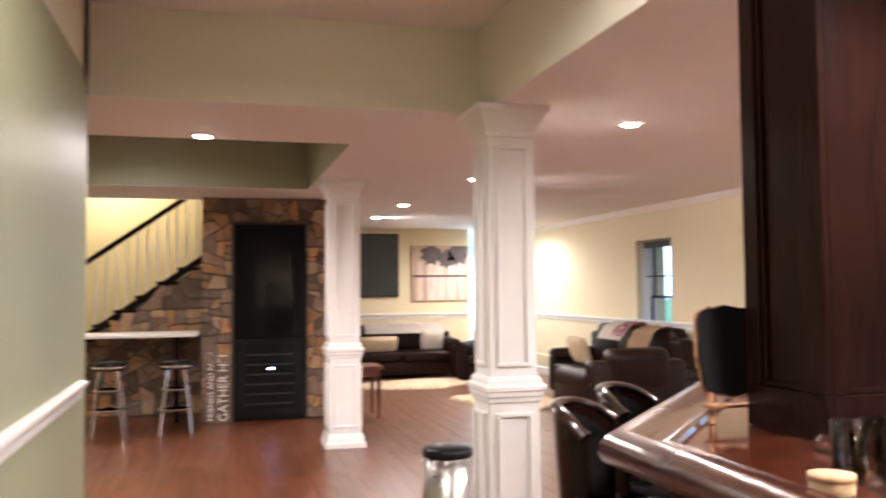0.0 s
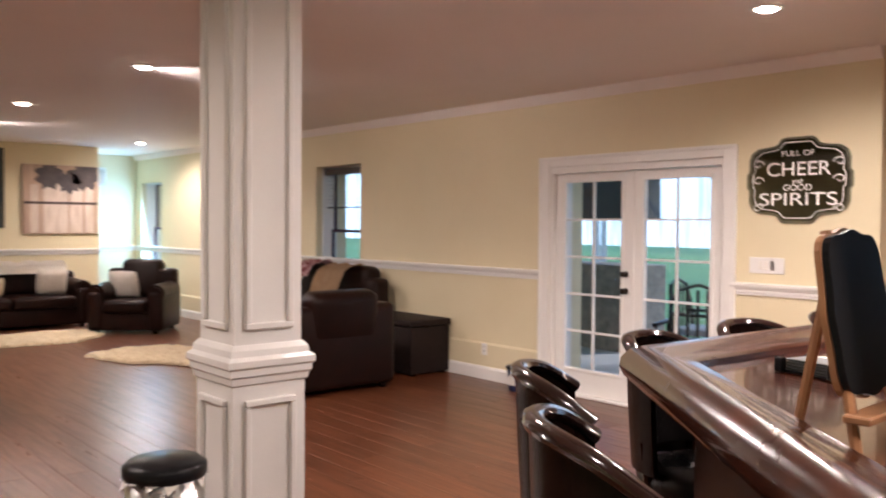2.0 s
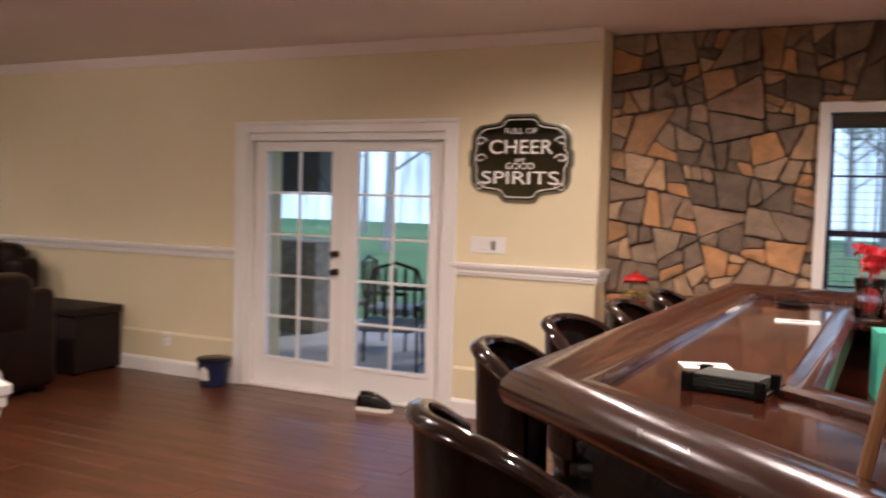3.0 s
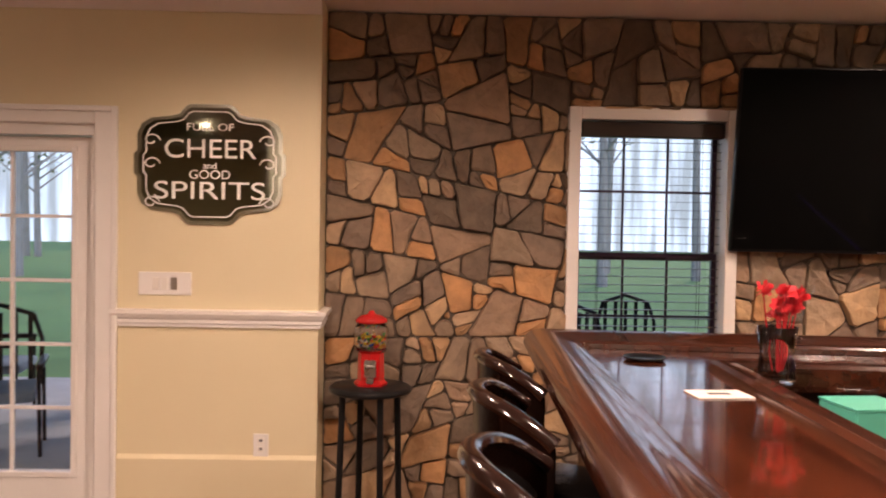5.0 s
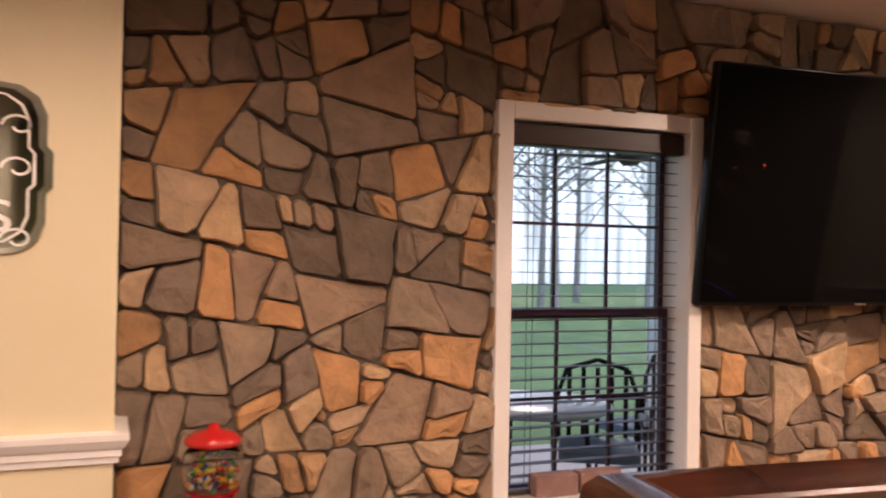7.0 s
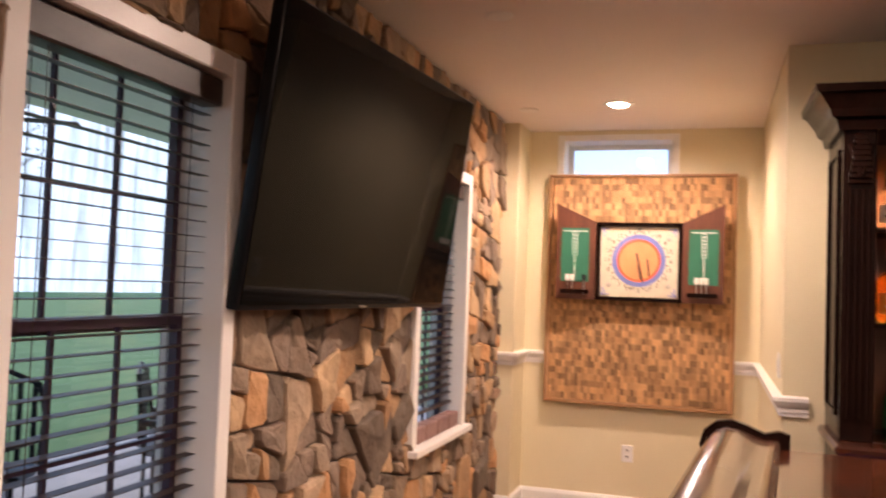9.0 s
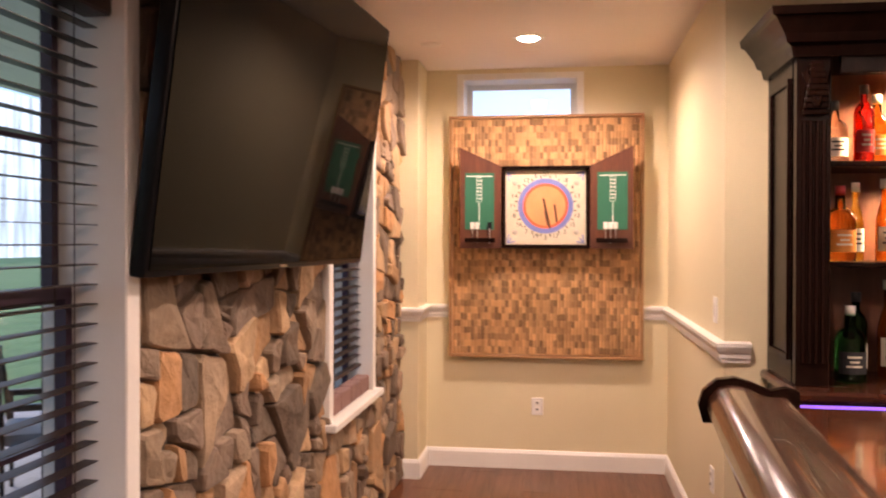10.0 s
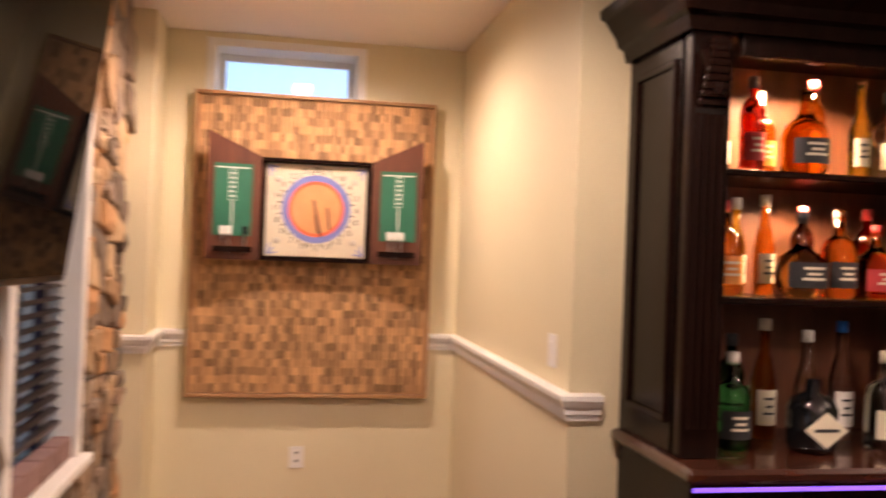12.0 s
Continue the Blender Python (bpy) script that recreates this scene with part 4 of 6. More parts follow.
# ---- cork panel and dart cabinet ----
PX = 4.19
panel = thing("cork_panel", pose(DART_X, 5.28, 0.77), "tall panel of wine corks in an oak frame on the wall", "cork panel")
part("backing", new_box(-0.05, -0.65, 0.0, -0.001, 0.65, 1.65), M_CORK, panel, smooth=False)
for a in ((-0.655, 0.0, -0.635, 1.65), (0.635, 0.0, 0.655, 1.65), (-0.635, 0.0, 0.635, 0.02), (-0.635, 1.63, 0.635, 1.65)):
    part("frame_strip", new_box(-0.078, a[0], a[1], -0.002, a[2], a[3], 0.003), M_OAK, panel, smooth=False)

dart = thing("dartboard_cabinet", pose(4.178, 5.275, 1.79), "open wooden dartboard cabinet with green scoreboards", "dartboard")
for a in ((-0.295, -0.275, 0.295, -0.255), (-0.295, 0.255, 0.295, 0.275), (-0.295, -0.255, -0.275, 0.255), (0.275, -0.255, 0.295, 0.255)):
    part("box_side", new_box(-0.085, a[0], a[1], 0.0, a[2], a[3], 0.003), M_DARKWOOD, dart, smooth=False)
part("back_board", new_box(-0.012, -0.275, -0.255, 0.0, 0.275, 0.255), M_DARKWOOD, dart, smooth=False)
face = part("target_face", new_box(-0.045, -0.268, -0.25, -0.013, 0.268, 0.25, 0.004), M_DARTFACE, dart, "cream target board with numbers", False)
def disc(r0, r1, x):
    b = bmesh.new()
    n = 48
    ring = [[b.verts.new((xx, r * math.cos(2 * math.pi * i / n), 0.01 + r * math.sin(2 * math.pi * i / n))) for xx, r in ((x, r0), (x, r1), (-0.044, r1))] for i in range(n)]
    for i in range(n):
        p, q = ring[i], ring[(i + 1) % n]
        b.faces.new((p[0], q[0], q[1], p[1]))
        b.faces.new((p[1], q[1], q[2], p[2]))
    return b
part("blue_ring", disc(0.150, 0.185, -0.0465), M_DARTBLUE, face, smooth=False)
part("red_ring", disc(0.132, 0.151, -0.0472), M_DARTRED, face, smooth=False)
part("tan_disc", disc(0.0001, 0.133, -0.0478), M_DARTTAN, face, smooth=False)
for i, num in enumerate((20, 1, 18, 4, 13, 6, 10, 15, 2, 17, 3, 19, 7, 16, 8, 11, 14, 9, 12, 5)):
    u = math.pi / 2 - i * 2 * math.pi / 20
    y, z = -0.218 * math.cos(u), 0.01 + 0.212 * math.sin(u)
    words("number", str(num), 0.044, M_INK, face, pose(-0.0465, y, z, 90, 0, -90))
    u2 = u + math.pi / 20
    p = [(-0.0468, -r * math.cos(u2 + w), 0.01 + r * math.sin(u2 + w)) for r, w in ((0.189, -0.03), (0.215, 0.0), (0.189, 0.03))]
    part("wedge_mark", new_prism(p, (0.001, 0, 0)), M_INK, face, smooth=False)
for sy in (-1, 1):
    for sz in (-1, 1):
        b = bmesh.new()
        for q in range(3):
            rod(b, (-0.0465, sy * 0.255, sz * 0.238), (-0.0465, sy * (0.205 + 0.02 * q), sz * (0.228 - 0.024 * q)), 0.004, 6)
        part("corner_scroll", b, M_DARTBLUE, face)
        b = bmesh.new()
        lathe(b, [(0.0, 0.0), (0.018, 0.0), (0.018, 0.001), (0.0, 0.001)], 16)
        part("corner_disc", b, mat("pale_print", (0.55, 0.5, 0.42)), face, at=pose(-0.0455, sy * 0.205, sz * 0.165, 0, -90))
for y0, z0, y1, z1, r in ((0.015, 0.06, -0.03, -0.14, 0.010), (0.0, -0.02, -0.02, -0.12, 0.016), (-0.06, 0.02, -0.075, -0.10, 0.009)):
    part("wear_mark", new_rod((-0.0478, y0, z0), (-0.0478, y1, z1), 0.002 + r * 0.55, 6), M_REDWOOD, face, "worn gash")
for sgn in (1, -1):
    dr = part("door", new_prism([(0.0, 0, -0.275), (0.0, sgn * 0.275, -0.275), (0.0, sgn * 0.275, 0.40), (0.0, 0, 0.275)], (-0.02, 0, 0)), M_REDWOOD, dart, "red-brown door with a slanted top", False, at=pose(-0.075, sgn * 0.297, 0, 0, 0, sgn * 5))
    part("scoreboard", new_prism([(-0.0235, sgn * 0.045, -0.15), (-0.0235, sgn * 0.24, -0.15), (-0.0235, sgn * 0.24, 0.23), (-0.0235, sgn * 0.045, 0.23)], (0.004, 0, 0)), M_BOARD, dr, "green scoreboard", False)
    b = bmesh.new()
    yc = sgn * 0.145
    box(b, -0.0246, yc - 0.085, 0.205, -0.0236, yc + 0.085, 0.211)
    box(b, -0.0246, yc - 0.003, -0.12, -0.0236, yc + 0.003, 0.03)
    for i in range(7):
        z = 0.035 + i * 0.024
        for q in ((-0.018, z, 0.018, z + 0.003), (-0.018, z + 0.019, 0.018, z + 0.022), (-0.018, z, -0.015, z + 0.02), (0.015, z, 0.018, z + 0.02)):
            box(b, -0.0246, yc + q[0], q[1], -0.0236, yc + q[2], q[3])
    part("score_marks", b, M_PAPER, dr, "white score marks", False)
    rack = part("dart_rack", new_prism([(-0.02, sgn * 0.04, -0.235), (-0.02, sgn * 0.24, -0.235), (-0.02, sgn * 0.24, -0.205), (-0.02, sgn * 0.04, -0.205)], (-0.04, 0, 0)), M_DARKWOOD, dr, "", False)
    for i in range(3):
        y = sgn * (0.19 - i * 0.032) if sgn > 0 else sgn * (0.10 + i * 0.032)
        if sgn > 0 and i == 2:
            y = 0.075
        b = bmesh.new()
        rod(b, (-0.042, y, -0.24), (-0.042, y, -0.14), 0.004, 6)
        part("dart", b, M_STEEL, dr)
        b = bmesh.new()
        box(b, -0.0425, y - 0.014, -0.145, -0.0415, y + 0.014, -0.10)
        box(b, -0.056, y - 0.0005, -0.145, -0.028, y + 0.0005, -0.10)
        part("flight", b, M_PAPER if not (sgn > 0 and i == 2) else M_BLACK, dr, "", False)

# ---- wall plates ----
def plate(m, label, switches=1, outlet=False):
    w = 0.045 + 0.023 * (switches - 1) * 2 if not outlet else 0.04
    t = thing("outlet" if outlet else "light_switch", m, label, "wall outlet" if outlet else "light switch")
    part("plate", new_box(-w, -0.008, -0.06, w, 0.0, 0.06, 0.003), M_WHITE, t, smooth=False)
    for i in range(2 if outlet else switches):
        if outlet:
            part("socket", new_box(-0.017, -0.0115, -0.04 + i * 0.045, 0.017, -0.008, -0.005 + i * 0.045, 0.003), M_PAPER, t, smooth=False)
            part("slot", new_box(-0.008, -0.0122, -0.025 + i * 0.045, 0.008, -0.0112, -0.014 + i * 0.045), M_INK, t, smooth=False)
        else:
            x = (i - (switches - 1) / 2) * 0.046
            part("toggle", new_box(x - 0.016, -0.013, -0.033, x + 0.016, -0.008, 0.033, 0.003), M_PAPER if i < 2 else M_STEEL, t, smooth=False)
plate(pose(-2.715, WALL_Y, 1.26), "wide white switch plate with four switches below the sign", 3)
plate(pose(-2.21, WALL_Y - 0.001, 0.42), "white wall outlet below the sign", 1, True)
plate(pose(DART_X, 5.33, 0.43, 0, 0, -90), "white wall outlet below the cork panel", 1, True)
plate(pose(2.43, 4.46, 1.25, 0, 0, 180), "white light switch beside the back bar", 1)
plate(pose(2.50, 4.46, 0.45, 0, 0, 180), "white wall outlet near the floor", 1, True)
plate(pose(-5.7, WALL_Y - 0.021, 0.30), "white wall outlet by the chest", 1, True)

# ceiling detectors
for x, y in ((1.55, 5.68), (3.47, 5.95)):
    t = thing("smoke_detector", pose(x, y, CEIL), "small flat white smoke detector on the ceiling", "smoke detector", "smoke detectors")
    part("disc", new_lathe([(0.0, -0.006), (0.06, -0.006), (0.064, -0.001), (0.0, -0.001)], 24), M_WHITE, t)
    part("rim", new_lathe([(0.05, -0.010), (0.058, -0.008), (0.058, -0.004), (0.05, -0.004)], 24), M_WHITE, t)

# ---- etched mirror sign ----
sign = thing("wall_sign", pose(-2.487, WALL_Y, 1.88), "dark scalloped mirror sign with white lettering", "sign")
SW, SH = 0.39, 0.31
def scallop(k, y):
    q = [(1.0, 0.16), (0.955, 0.22), (0.955, 0.50), (0.90, 0.66), (0.78, 0.76), (0.50, 0.80), (0.40, 0.84), (0.32, 0.96), (0.26, 1.0)]
    pts = [(a * SW * k, b * SH * k) for a, b in q]
    full = pts + [(-a, b) for a, b in pts[::-1]] + [(-a, -b) for a, b in pts] + [(a, -b) for a, b in pts[::-1]]
    return [(a, y, b) for a, b in full]
M_MIRROR = mat("dark_mirror", (0.20, 0.21, 0.165), (0.23, 0.24, 0.19), 3, 0.05, 1.0, rough_var=0.02)
M_MIRRORRIM = mat("mirror_rim", (0.55, 0.58, 0.50), (0.5, 0.53, 0.46), 6, 0.12, 0.9)
M_ETCH = mat("etched_white", (0.84, 0.84, 0.78), (0.78, 0.78, 0.72), 6, 0.5)
part("rim", new_prism(scallop(1.0, -0.014), (0, 0.013, 0)), M_MIRRORRIM, sign, "bevelled glass rim", False)
part("mirror", new_prism(scallop(0.94, -0.0165), (0, 0.003, 0)), M_MIRROR, sign, "dark mirror face", False)
def outline(k0, k1, y):
    b = bmesh.new()
    a, c = [b.verts.new(p) for p in scallop(k0, y)], [b.verts.new(p) for p in scallop(k1, y)]
    for i in range(len(a)):
        j = (i + 1) % len(a)
        b.faces.new((a[i], a[j], c[j], c[i]))
    return b
part("etched_line", outline(0.865, 0.885, -0.0172), M_ETCH, sign, smooth=False)
for txt, z, size, w in (("FULL OF", 0.19, 0.055, 0.24), ("CHEER", 0.075, 0.14, 0.47), ("and", -0.008, 0.05, 0.07), ("GOOD", -0.055, 0.065, 0.21), ("SPIRITS", -0.14, 0.13, 0.57)):
    words("lettering", txt, size, M_ETCH, sign, pose(0, -0.0175, z, 90), width=w)
for sx in (-1, 1):
    for z0, z1 in ((0.12, 0.20), (-0.20, -0.22), (0.0, 0.02)):
        b = bmesh.new()
        pts = [(sx * (0.30 - 0.045 * math.cos(u) * (1 - u / 9)), -0.0172, z0 + 0.035 * math.sin(u) * (1 - u / 9)) for u in [i * 0.5 for i in range(13)]]
        rings = []
        for i, p in enumerate(pts):
            d = (Vector(pts[min(i + 1, 12)]) - Vector(pts[max(i - 1, 0)])).normalized()
            n = d.cross(Vector((0, 1, 0)))
            rings.append([b.verts.new(Vector(p) + n * 0.0035 + Vector((0, e, 0))) for e in (0, 0.001)] + [b.verts.new(Vector(p) - n * 0.0035 + Vector((0, e, 0))) for e in (0.001, 0)])
        for p, q in zip(rings, rings[1:]):
            for i in range(4):
                b.faces.new((p[i], p[(i + 1) % 4], q[(i + 1) % 4], q[i]))
        bmesh.ops.recalc_face_normals(b, faces=b.faces[:])
        part("etched_scroll", b, M_ETCH, sign)

# ---- seating room ----
def cushion_bm(w, d, h, puff=0.3):
    b = bmesh.new()
    bmesh.ops.create_grid(b, x_segments=10, y_segments=10, size=0.5)
    top = list(b.verts)
    for v in top:
        u, t = abs(v.co.x) * 2, abs(v.co.y) * 2
        k = max(0.0, (1 - u ** 3.0) * (1 - t ** 3.0)) ** 0.45
        v.co = Vector((v.co.x * w * (1 - 0.06 * t * t), v.co.y * d * (1 - 0.06 * u * u), h / 2 * k + 0.006 * noise.noise(Vector((v.co.x * 9, v.co.y * 9, w)))))
    geo = bmesh.ops.duplicate(b, geom=b.faces[:])
    for v in [g for g in geo["geom"] if isinstance(g, bmesh.types.BMVert)]:
        v.co.z = -v.co.z
    bmesh.ops.remove_doubles(b, verts=b.verts[:], dist=0.012)
    bmesh.ops.recalc_face_normals(b, faces=b.faces[:])
    return b


def pillow(m, w, h, material, label, t=0.16):
    tagged(part("cushion", cushion_bm(w, h, t), material, None, "", True, m), label, "cushion")


def sofa(m, width, seats, label, group="leather sofas", back_h=0.98, arms=(True, True), depth=0.95):
    """A leather sofa that faces its own +y; origin at the floor in the middle of its back."""
    s = thing("sofa", m, label, "sofa", group)
    h = width / 2
    part("base", new_box(-h + 0.05, 0.04, 0.05, h - 0.05, depth - 0.06, 0.30, 0.03, 3), M_LEATHER, s)
    aw = 0.22
    for sx, on in zip((-1, 1), arms):
        if on:
            b = new_box(min(sx * h, sx * (h - aw)), 0.02, 0.04, max(sx * h, sx * (h - aw)), depth - 0.03, 0.60, 0.07, 4)
            a = part("arm", b, M_LEATHER, s)
            b = bmesh.new()
            rod(b, (sx * (h - aw / 2), 0.10, 0.58), (sx * (h - aw / 2), depth - 0.05, 0.56), 0.125, 16)
            bmesh.ops.bevel(b, geom=[e for e in b.edges if abs(e.verts[0].co.y - e.verts[1].co.y) < 0.01], offset=0.03, segments=2, affect="EDGES")
            part("arm_roll", b, M_LEATHER, a)
    part("back_frame", new_box(-h + 0.03, 0.0, 0.05, h - 0.03, 0.22, back_h - 0.12, 0.06, 3), M_LEATHER, s)
    inner = width - aw * 2
    for i in range(seats):
        x0 = -inner / 2 + inner * i / seats
        x1 = x0 + inner / seats
        part("seat_cushion", new_box(x0 + 0.006, 0.20, 0.29, x1 - 0.006, depth, 0.47, 0.06, 4), M_LEATHER, s)
        bb = new_box(x0 + 0.006, 0.0, 0.44, x1 - 0.006, 0.27, back_h, 0.10, 4)
        bb.transform(Matrix.Translation((0, 0.06, 0.0)) @ Matrix.Rotation(radians(7), 4, "X"))
        part("back_cushion", bb, M_LEATHER, s)
    for sx in (-1, 1):
        for yy in (0.1, depth - 0.12):
            part("foot", new_box(sx * (h - 0.12) - 0.03, yy - 0.03, 0.0, sx * (h - 0.12) + 0.03, yy + 0.03, 0.055, 0.005), M_DARKWOOD, s, smooth=False)
    return s


def drape(m, w, l, material, label, name="throw_blanket", fall=0.5):
    """A soft cloth laid over a back and hanging down in front of it."""
    b = bmesh.new()
    nx, ny = 14, 22
    vs = []
    for j in range(ny + 1):
        s = l * j / ny
        row = []
        for i in range(nx + 1):
            x = (i / nx - 0.5) * w
            f = 0.02 * noise.noise(Vector((x * 5, s * 4, 3))) + 0.012 * math.sin(x * 22 + s * 3)
            if s < 0.22:
                p = (x, -0.02 - f * 0.5, -0.22 + s)
            elif s < 0.50:
                u = (s - 0.22) / 0.28 * math.pi / 2
                p = (x, 0.26 * math.sin(u) * 0.9, 0.03 * math.cos(u * 2) + f)
            else:
                p = (x, 0.24 + (s - 0.5) * 0.30 + f, -0.03 - (s - 0.5) * fall)
            row.append(b.verts.new(p))
        vs.append(row)
    for p, q in zip(vs, vs[1:]):
        for i in range(nx):
            b.faces.new((p[i], p[i + 1], q[i + 1], q[i]))
    bmesh.ops.solidify(b, geom=b.faces[:], thickness=0.022)
    tagged(part(name, b, material, None, "", True, m), label, "blanket")


# sectional along the window wall and its return towards the room
sofa(pose(-8.45, 5.84, 0, 0, 0, 180), 2.7, 3, "long dark brown leather recliner sofa under the window", back_h=1.06)
sofa(pose(-5.92, 4.42, 0, 0, 0, 90), 1.2, 1, "dark brown leather return seat of the sectional", back_h=0.93, depth=1.05)
sofa(pose(-11.95, 4.95, 0, 0, 0, -130), 1.05, 1, "dark brown leather armchair with a pale cushion", back_h=1.0)
sofa(pose(FAR_X + 0.14, 3.25, 0, 0, 0, -90), 2.2, 2, "dark brown leather two-seat sofa against the far wall", back_h=0.92)
drape(pose(-7.75, 5.70, 1.05, 0, 0, 180), 0.55, 1.25, M_THROW, "tan knitted throw over the sofa back", fall=0.62)
drape(pose(-8.65, 5.72, 1.07, 0, 0, 180), 0.75, 0.85, M_SHERPA, "white fleece blanket over the sofa back", fall=0.5)
drape(pose(-8.25, 5.66, 1.085, 0, 0, 172), 0.5, 0.75, M_PLAID, "maroon and pink plaid blanket over the sofa back", fall=0.5)
drape(pose(FAR_X + 0.26, 3.4, 0.93, 0, 0, -90), 1.5, 0.8, M_SHERPA, "white fleece throw along the sofa back", fall=0.4)
pillow(pose(-9.2, 5.18, 0.68, 68, 0, 185), 0.50, 0.46, M_PILLOW, "beige square cushion on the sofa")
pillow(pose(-12.75, 2.85, 0.60, 70, 0, -80), 0.75, 0.32, M_PILLOW, "beige lumbar cushion on the sofa")
pillow(pose(-12.75, 3.85, 0.66, 68, 0, -100), 0.42, 0.42, M_SHERPA, "white cushion on the sofa")
pillow(pose(-11.75, 4.55, 0.66, 68, 0, -130), 0.42, 0.42, M_SHERPA, "pale cushion on the armchair")
tagged(part("folded_blanket", cushion_bm(0.62, 0.45, 0.09), mat("red_white_blanket", (0.62, 0.03, 0.04), (0.75, 0.70, 0.66), 5, 0.9, 0, 0.3, 90, low=0.55, high=0.6), None, "", True, pose(-6.75, 4.70, 0.535, 0, 0, 20)), "red and white folded blanket on the seat", "blanket")

# dark storage chest
ch = thing("storage_chest", pose(-6.72, 5.67, 0), "dark brown woven storage chest against the wall", "chest")
part("body", new_box(-0.50, -0.26, 0.02, 0.50, 0.25, 0.50, 0.012, 2), M_WICKER, ch)
part("lid", new_box(-0.52, -0.28, 0.503, 0.52, 0.26, 0.57, 0.014, 2), M_WICKER, ch)
part("latch", new_box(-0.04, -0.287, 0.46, 0.04, -0.262, 0.52, 0.004), M_BRONZE, ch)
for sx in (-0.44, 0.44):
    for sy in (-0.2, 0.19):
        part("foot", new_box(sx - 0.03, sy - 0.03, 0.0, sx + 0.03, sy + 0.03, 0.02), M_DARKWOOD, ch, smooth=False)


def rug(x, y, w, d, a, seed):
    """Sheepskin: an uneven pelt of many tufts."""
    rnd = random.Random(seed)
    b = bmesh.new()
    pts = []
    for i in range(1500):
        u, r = rnd.random() * 2 * math.pi, math.sqrt(rnd.random())
        e = 1 + 0.10 * math.sin(3 * u + seed) + 0.07 * math.sin(7 * u)
        px, py = w / 2 * r * e * math.cos(u), d / 2 * r * e * math.sin(u)
        h = 0.035 + 0.03 * (1 - r ** 4) + rnd.random() * 0.015
        s = 0.03 + rnd.random() * 0.02
        lx, ly = rnd.uniform(-0.03, 0.03), rnd.uniform(-0.03, 0.03)
        q = [b.verts.new((px + s * math.cos(k * 2.094 + u), py + s * math.sin(k * 2.094 + u), 0.002)) for k in range(3)]
        t = b.verts.new((px + lx, py + ly, h))
        m2 = [b.verts.new((px + lx * 0.5 + s * 0.9 * math.cos(k * 2.094 + u), py + ly * 0.5 + s * 0.9 * math.sin(k * 2.094 + u), h * 0.72)) for k in range(3)]
        for k in range(3):
            j = (k + 1) % 3
            b.faces.new((q[k], q[j], m2[j], m2[k]))
            b.faces.new((m2[k], m2[j], t))
    tagged(part("sheepskin_rug", b, M_FLEECE, None, "", True, pose(x, y, 0.004, 0, 0, a)), "cream shaggy sheepskin rug on the wood floor", "rug", "sheepskin rugs")


rug(-11.35, 3.2, 1.1, 1.9, 8, 1)
rug(-9.0, 4.0, 1.7, 1.1, 25, 2)

# pictures on the far wall
pic = thing("wall_picture", pose(FAR_X, 4.22, 1.90, 0, 0, 90), "canvas print of pale tree trunks with dark crowns", "picture")
part("canvas", new_box(-0.56, -0.04, -0.54, 0.56, -0.001, 0.53, 0.004), mat("canvas_tan", (0.55, 0.40, 0.30), (0.36, 0.25, 0.19), 3, 0.8, 0, 0.1, 90, (5, 1, 0.6)), pic, smooth=False)
for i, (x, w) in enumerate(((-0.40, 0.05), (-0.16, 0.10), (0.02, 0.07), (0.22, 0.09), (0.42, 0.06))):
    part("trunk_stripe", new_box(x - w, -0.043, -0.52, x + w, -0.0405, 0.22 + 0.05 * (i % 2)), mat("trunk_pale", (0.72, 0.62, 0.54), (0.5, 0.4, 0.33), 6, 0.8, stretch=(4, 1, 0.5)), pic, smooth=False)
part("branch_band", new_box(-0.55, -0.045, -0.08, 0.55, -0.0435, -0.04), mat("branch_dark", (0.06, 0.035, 0.03)), pic, smooth=False)
for x, z, r in ((-0.18, 0.36, 0.20), (0.12, 0.27, 0.17), (0.36, 0.38, 0.22)):
    b = bmesh.new()
    n = 22
    q = []
    for k in range(n):
        rr = r * (1 + 0.22 * math.sin(k * 2.3 + x * 9))
        q.append((min(0.55, x + rr * math.cos(2 * math.pi * k / n)), -0.0465, min(0.52, z + rr * math.sin(2 * math.pi * k / n))))
    prism(b, q, (0, 0.0015, 0))
    part("dark_crown", b, mat("crown_grey", (0.07, 0.06, 0.065), (0.12, 0.10, 0.10), 9, 0.8), pic, smooth=False)
scr = thing("wall_screen", pose(FAR_X, 2.92, 2.05, 0, 0, 90), "dark flat wall-mounted screen", "screen")
part("housing", new_box(-0.48, -0.05, -0.60, 0.48, -0.001, 0.60, 0.006), M_BLACK, scr, smooth=False)
part("screen", new_box(-0.46, -0.054, -0.58, 0.46, -0.0505, 0.58), mat("slate_screen", (0.035, 0.045, 0.042), (0.03, 0.038, 0.036), 2, 0.3), scr, smooth=False)
vent = thing("wall_vent", pose(-15.0, 5.2, 2.35, 0, 0, 90), "white louvred vent high on the recess wall", "vent")
part("frame", new_box(-0.22, -0.012, -0.17, 0.22, 0.0, 0.17, 0.003), M_WHITE, vent, smooth=False)
for i in range(8):
    part("slat", new_box(-0.19, -0.022, -0.14 + i * 0.036, 0.19, -0.012, -0.125 + i * 0.036), M_STEEL, vent, smooth=False)
